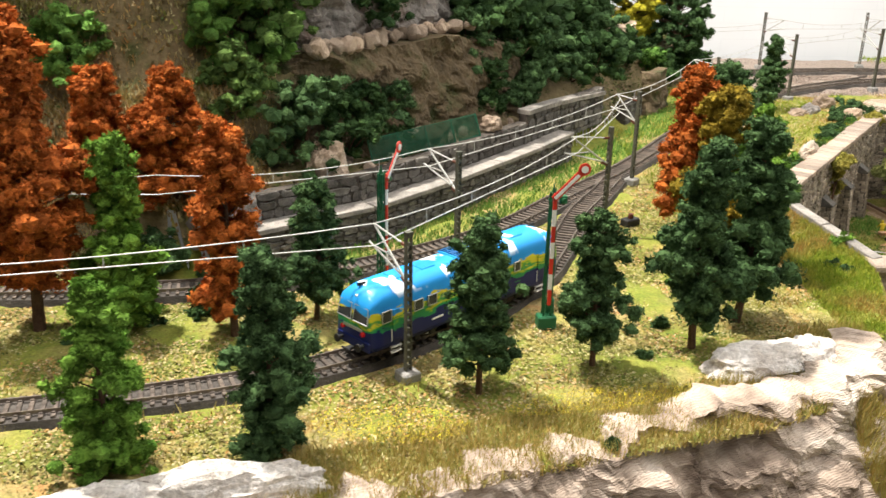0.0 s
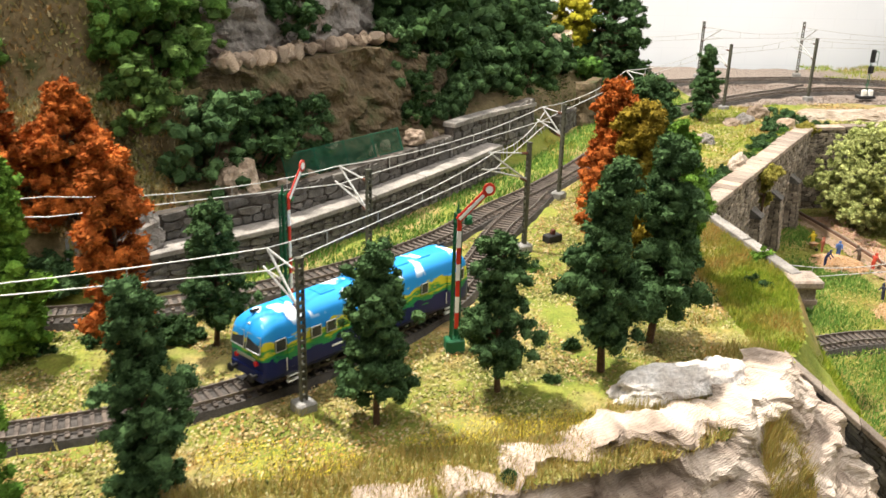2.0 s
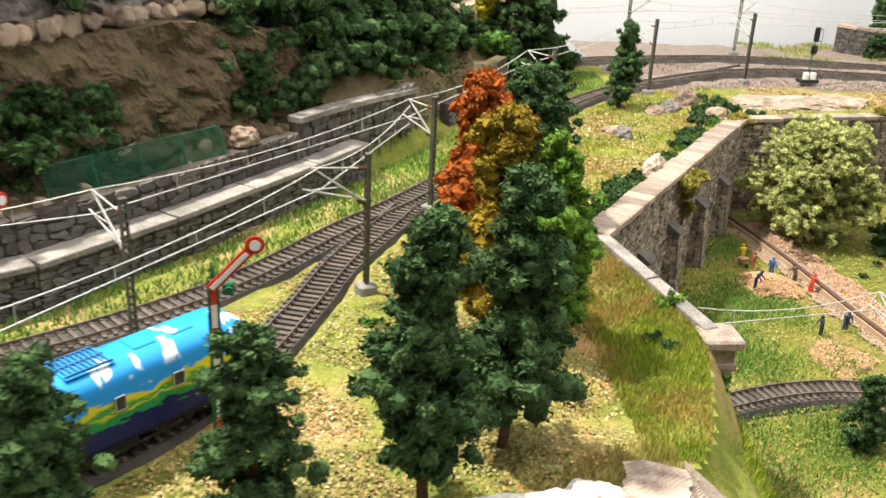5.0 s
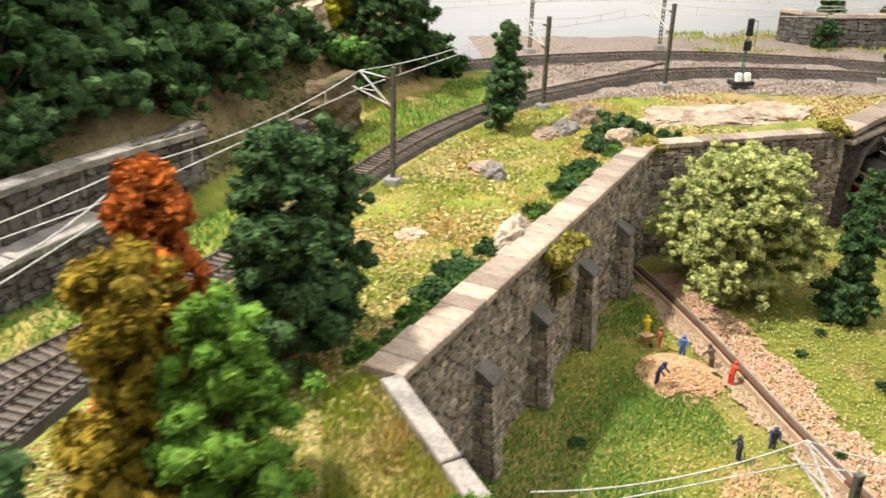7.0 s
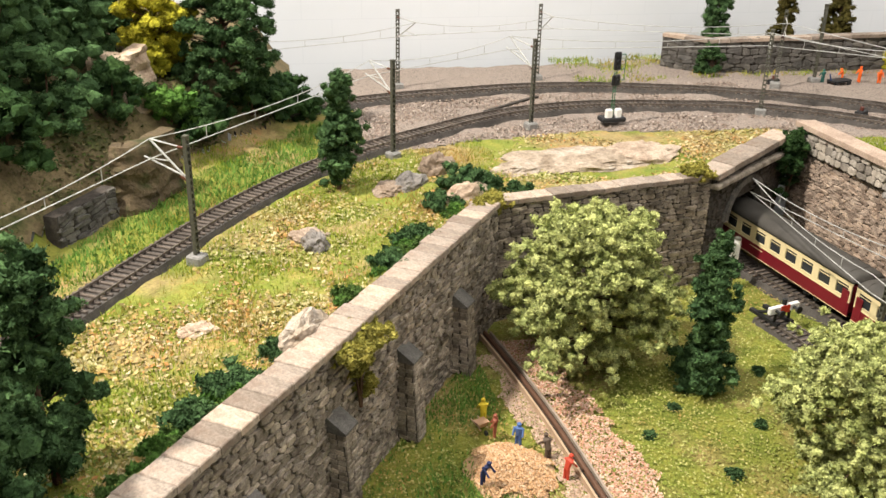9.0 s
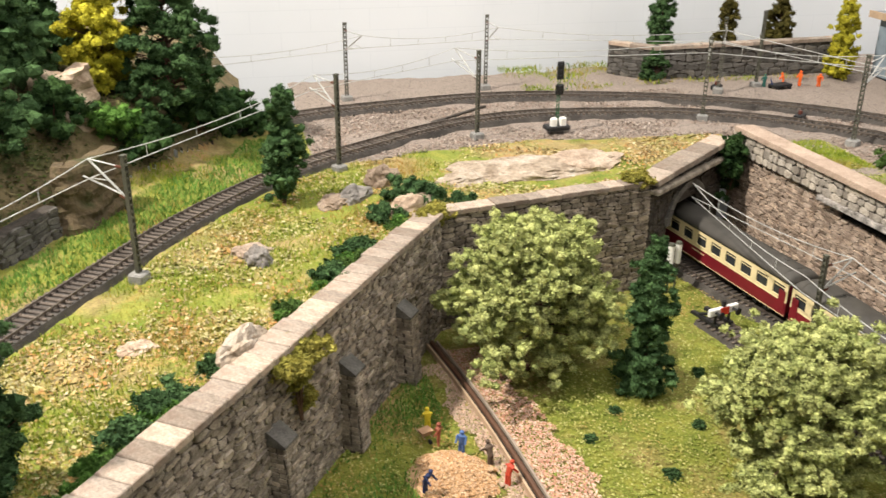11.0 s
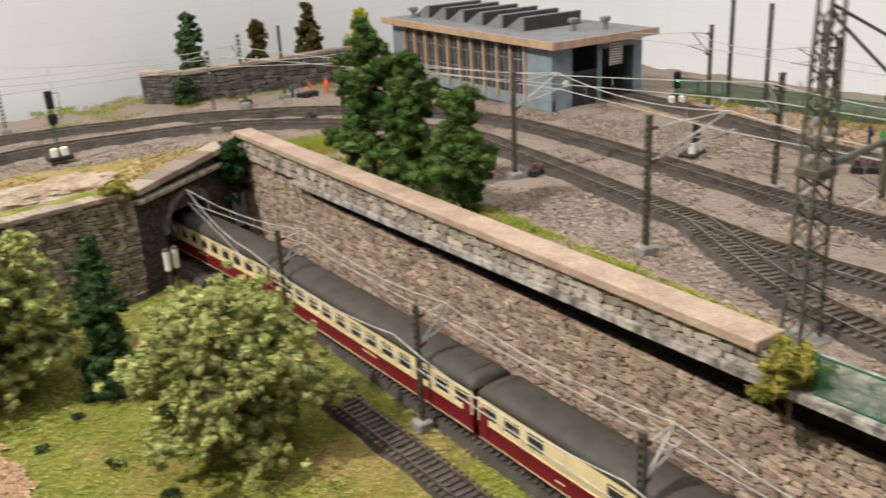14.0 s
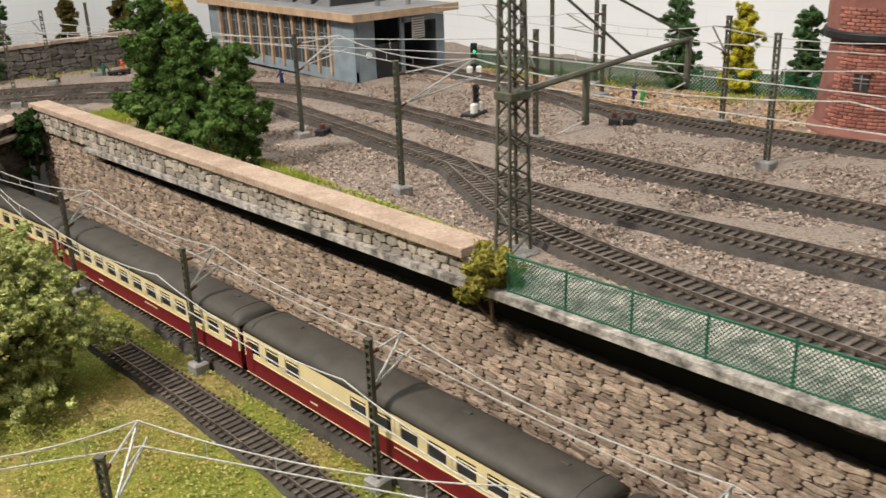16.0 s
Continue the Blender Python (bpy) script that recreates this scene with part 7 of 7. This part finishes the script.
for a, z, h in ((math.radians(188), 0.050, 0.014), (math.radians(225), 0.020, 0.026), (math.radians(215), 0.110, 0.014)):
    r = float(np.interp(z, [p[1] for p in prof], [p[0] for p in prof]))
    fr = part("window" if h < 0.02 else "door", Geo().box((0, 0, 0), (0.003, 0.012, h), bevel=0.0006), plain("tower_window", (0.04, 0.035, 0.035), 0.4), wt)
    fr.matrix_local = Matrix.Rotation(a, 4, "Z") @ Matrix.Translation((r + 0.0005, 0, z))
    part("window_bar", Geo().box((0.0018, 0, 0), (0.0008, 0.0008, h)).box((0.0018, 0, 0), (0.0008, 0.012, 0.0008)).box((0.0018, 0, h * 0.25), (0.0008, 0.012, 0.0008)), CONCRETE, fr)
    part("arch", Geo().box((0.0012, 0, h / 2 + 0.0018), (0.0035, 0.015, 0.0035), bevel=0.0008), BRICK, fr)


# figurines: plain painted shapes
def figurine(x, y, z, c, tall=0.0195, lean=0.0, rz=0.0):
    col = plain("figure_paint", c, 0.6)
    g = Geo()
    for s in (-1, 1):
        g.bar((s * 0.0014, 0, 0), (s * 0.0010, 0, tall * 0.48), 0.0011, 0.0014, 6)
        g.bar((s * 0.0030, lean * 0.3, tall * 0.78), (s * 0.0036, lean + 0.003, tall * 0.50), 0.0009, 0.0007, 5)
    g.loft([[Vector((w * math.cos(a), 0.7 * w * math.sin(a) + lean * f, tall * h)) for a in np.linspace(0, 2 * math.pi, 8, endpoint=False)] for w, h, f in ((0.0022, 0.46, 0), (0.0026, 0.62, 0.4), (0.0030, 0.78, 0.8), (0.0014, 0.84, 1))])
    g.loft([[Vector((w * math.cos(a), w * math.sin(a) + lean * 1.1, tall * h)) for a in np.linspace(0, 2 * math.pi, 8, endpoint=False)] for w, h in ((0.0008, 0.84), (0.0017, 0.89), (0.0017, 0.95), (0.0007, 1.0))])
    ob = part("figurine", g, col)
    ob.matrix_world = Matrix.Translation((x, y, z)) @ Matrix.Rotation(rz, 4, "Z")
    tagged(ob, "tiny painted worker figurine standing on the layout", "figurine", "worker figurines")


for i, (x, y, c, l) in enumerate(((0.544, 1.067, (0.60, 0.46, 0.03), 0.002), (0.548, 1.048, (0.30, 0.09, 0.05), 0.0), (0.562, 1.035, (0.08, 0.15, 0.35), 0.0), (0.526, 0.991, (0.02, 0.03, 0.09), 0.004), (0.584, 0.993, (0.50, 0.06, 0.03), 0.003), (0.578, 1.016, (0.10, 0.07, 0.05), 0.004), (0.552, 0.905, (0.03, 0.03, 0.05), 0.001), (0.580, 0.915, (0.05, 0.06, 0.10), 0.003))):
    figurine(x, y, LOW + (0.006 if i == 3 else 0), c, 0.0195, l, i * 1.3)
for i, (x, y, c, t) in enumerate(((1.120, 1.600, (0.03, 0.12, 0.10), 0.018), (1.150, 1.603, ORANGE, 0.018), (1.172, 1.598, ORANGE, 0.021), (1.196, 1.590, ORANGE, 0.018), (1.398, 0.892, (0.02, 0.03, 0.10), 0.020), (1.394, 0.878, (0.03, 0.25, 0.06), 0.018), (1.384, 0.620, (0.05, 0.16, 0.38), 0.021), (1.245, 1.330, (0.02, 0.03, 0.10), 0.019))):
    figurine(x, y, yz(x, y), (0.75, 0.13, 0.02) if c is ORANGE else c, t, 0.002 * (i % 2), i * 0.9)
hc = thing("track_trolley", "small black track trolley beside the orange figures", "trolley", at=(1.138, 1.590, 0.002), rz=0.2)
part("deck", Geo().box((0, 0, 0.006), (0.030, 0.014, 0.003), bevel=0.0006), BLACK, hc)
for sx in (-1, 1):
    for sy in (-1, 1):
        part("wheel", Geo().bar((sx * 0.010, sy * 0.006, 0.003), (sx * 0.010, sy * 0.008, 0.003), 0.003, n=12), BLACK, hc)
part("handle", Geo().bar((-0.014, 0, 0.007), (-0.018, 0, 0.016), 0.0008), plain("trolley_blue", (0.03, 0.06, 0.18)), hc)
wb = thing("wheelbarrow", "tiny wheelbarrow with tan load beside a figurine", "wheelbarrow", at=(0.540, 1.056, LOW), rz=0.4)
part("tray", Geo().loft([[Vector((sx * w, sy * w * 0.8, z)) for sx, sy in ((-1, -1), (1, -1), (1, 1), (-1, 1))] for w, z in ((0.0028, 0.005), (0.0048, 0.009))]), plain("barrow_tan", (0.45, 0.27, 0.16)), wb)
part("wheel", Geo().bar((-0.0006, -0.006, 0.002), (0.0006, -0.006, 0.002), 0.002, n=10), BLACK, wb)
part("handle", Geo().bar((-0.003, -0.004, 0.004), (-0.003, 0.009, 0.007), 0.0004).bar((0.003, -0.004, 0.004), (0.003, 0.009, 0.007), 0.0004), TAN, wb)

# pipe trench
tr = thing("pipe_trench", "dark open pipe trench with pale timber edges across the valley", "trench")
p = spline([(0.574, 1.19), (0.584, 1.13), (0.594, 1.05), (0.602, 0.95), (0.611, 0.87), (0.624, 0.78), (0.64, 0.68)], 0.006)
d = np.gradient(p, axis=0)
d /= np.linalg.norm(d, axis=1)[:, None]
sweep = lambda prof: Geo().loft([[Vector((q[0] - e[1] * a, q[1] + e[0] * a, LOW + b)) for a, b in prof] for q, e in zip(p, d)])
part("channel", sweep([(-0.0035, 0.0005), (-0.0035, 0.0032), (0.0035, 0.0032), (0.0035, 0.0005)]), plain("trench_dark", (0.03, 0.022, 0.016), 0.7), tr)
for s in (-1, 1):
    part("edge_board", sweep([(s * 0.0048 - 0.0008, 0), (s * 0.0048 - 0.0008, 0.0050), (s * 0.0048 + 0.0008, 0.0050), (s * 0.0048 + 0.0008, 0)]), TAN if s < 0 else plain("pale_board", (0.30, 0.24, 0.19), 0.8), tr)
part("pipe", sweep([(0.0020 * math.cos(a), 0.0042 + 0.0020 * math.sin(a)) for a in np.linspace(0, 2 * math.pi, 8, endpoint=False)]), plain("rusty_pipe", (0.10, 0.05, 0.03), 0.6), tr)

# point boxes and small bits beside the tracks
for x, y in ((1.112, 1.035), (1.320, 0.835), (1.312, 0.845), (1.05, 1.60), (1.075, 1.445), (0.176, 0.800)):
    b = thing("point_motor", "small dark point motor box with an orange lamp", "point motor", "point motors", at=(x, y, yz(x, y)), rz=0.6)
    part("box", Geo().box((0, 0, 0.0035), (0.016, 0.010, 0.007), bevel=0.0008), BLACK, b)
    part("lantern", Geo().box((0, 0, 0.009), (0.004, 0.004, 0.005), bevel=0.0006), plain("lantern_dark", (0.10, 0.03, 0.02)), b)

# pier at the lower tunnel mouth and the small dark wall
pier = thing("wall_pier", "stone pier with a pale capstone at the lower tunnel mouth", "stone pier", at=(0.368, 0.708, LOW))
part("shaft", Geo().box((0, 0, 0.048), (0.018, 0.018, 0.104), bevel=0.001), STONE, pier)
part("capstone", Geo().box((0, 0, 0.104), (0.026, 0.026, 0.007), bevel=0.0015), COPING, pier)
part("collar", Geo().box((0, 0, 0.088), (0.021, 0.021, 0.005), bevel=0.0008), COPING, pier)
stone_wall("wall_wing", (0.297, 0.566), (0.375, 0.540), LOW - 0.08, (0.001, -0.062), "dark stone wing wall stepping down from the plateau", seed=51, length=0.011, height=0.0055, mats=(SHADE_STONE, SHADE_STONE_P))
coping("coping_wing", [(0.297, 0.566, 0.006), (0.375, 0.540, -0.057)], "pale cap on the dark wing wall", 0.010, 0.004, 0.03)
sl = Geo()
N = 24
for i in range(N + 1):
    for j in range(N + 1):
        a, b = i / N, j / N
        top = Vector((0.296, 0.568, 0.002)).lerp(Vector((0.362, 0.705, 0.000)), a)
        bot = Vector((0.385, 0.545, -0.070)).lerp(Vector((0.410, 0.700, LOW)), a)
        p = top.lerp(bot, b)
        sl.v.append((p.x, p.y, p.z + 0.004 * wob(p.x, p.y, p.z, 40, 4)))
sl.f = [(i * (N + 1) + j, (i + 1) * (N + 1) + j, (i + 1) * (N + 1) + j + 1, i * (N + 1) + j + 1) for i in range(N) for j in range(N)]
tagged(part("slope_bank", sl, GROUND, None, "", True), "grassy slope falling from the plateau to the lower track", "slope", kind="structure")
slope_z = lambda x, y: np.interp(x - 0.25 * (y - 0.568), [0.29, 0.385], [0.002, -0.080])
scatter("slope_grass", "grass on the slope below the plateau", 16000, lambda x, y: (x > 0.297 + 0.49 * (y - 0.568)) & (x < 0.385) & (y > 0.568) & (y < 0.70), (0.29, 0.40, 0.55, 0.71), BLADE_M, 0.0005, 0.006, slope_z, 31)
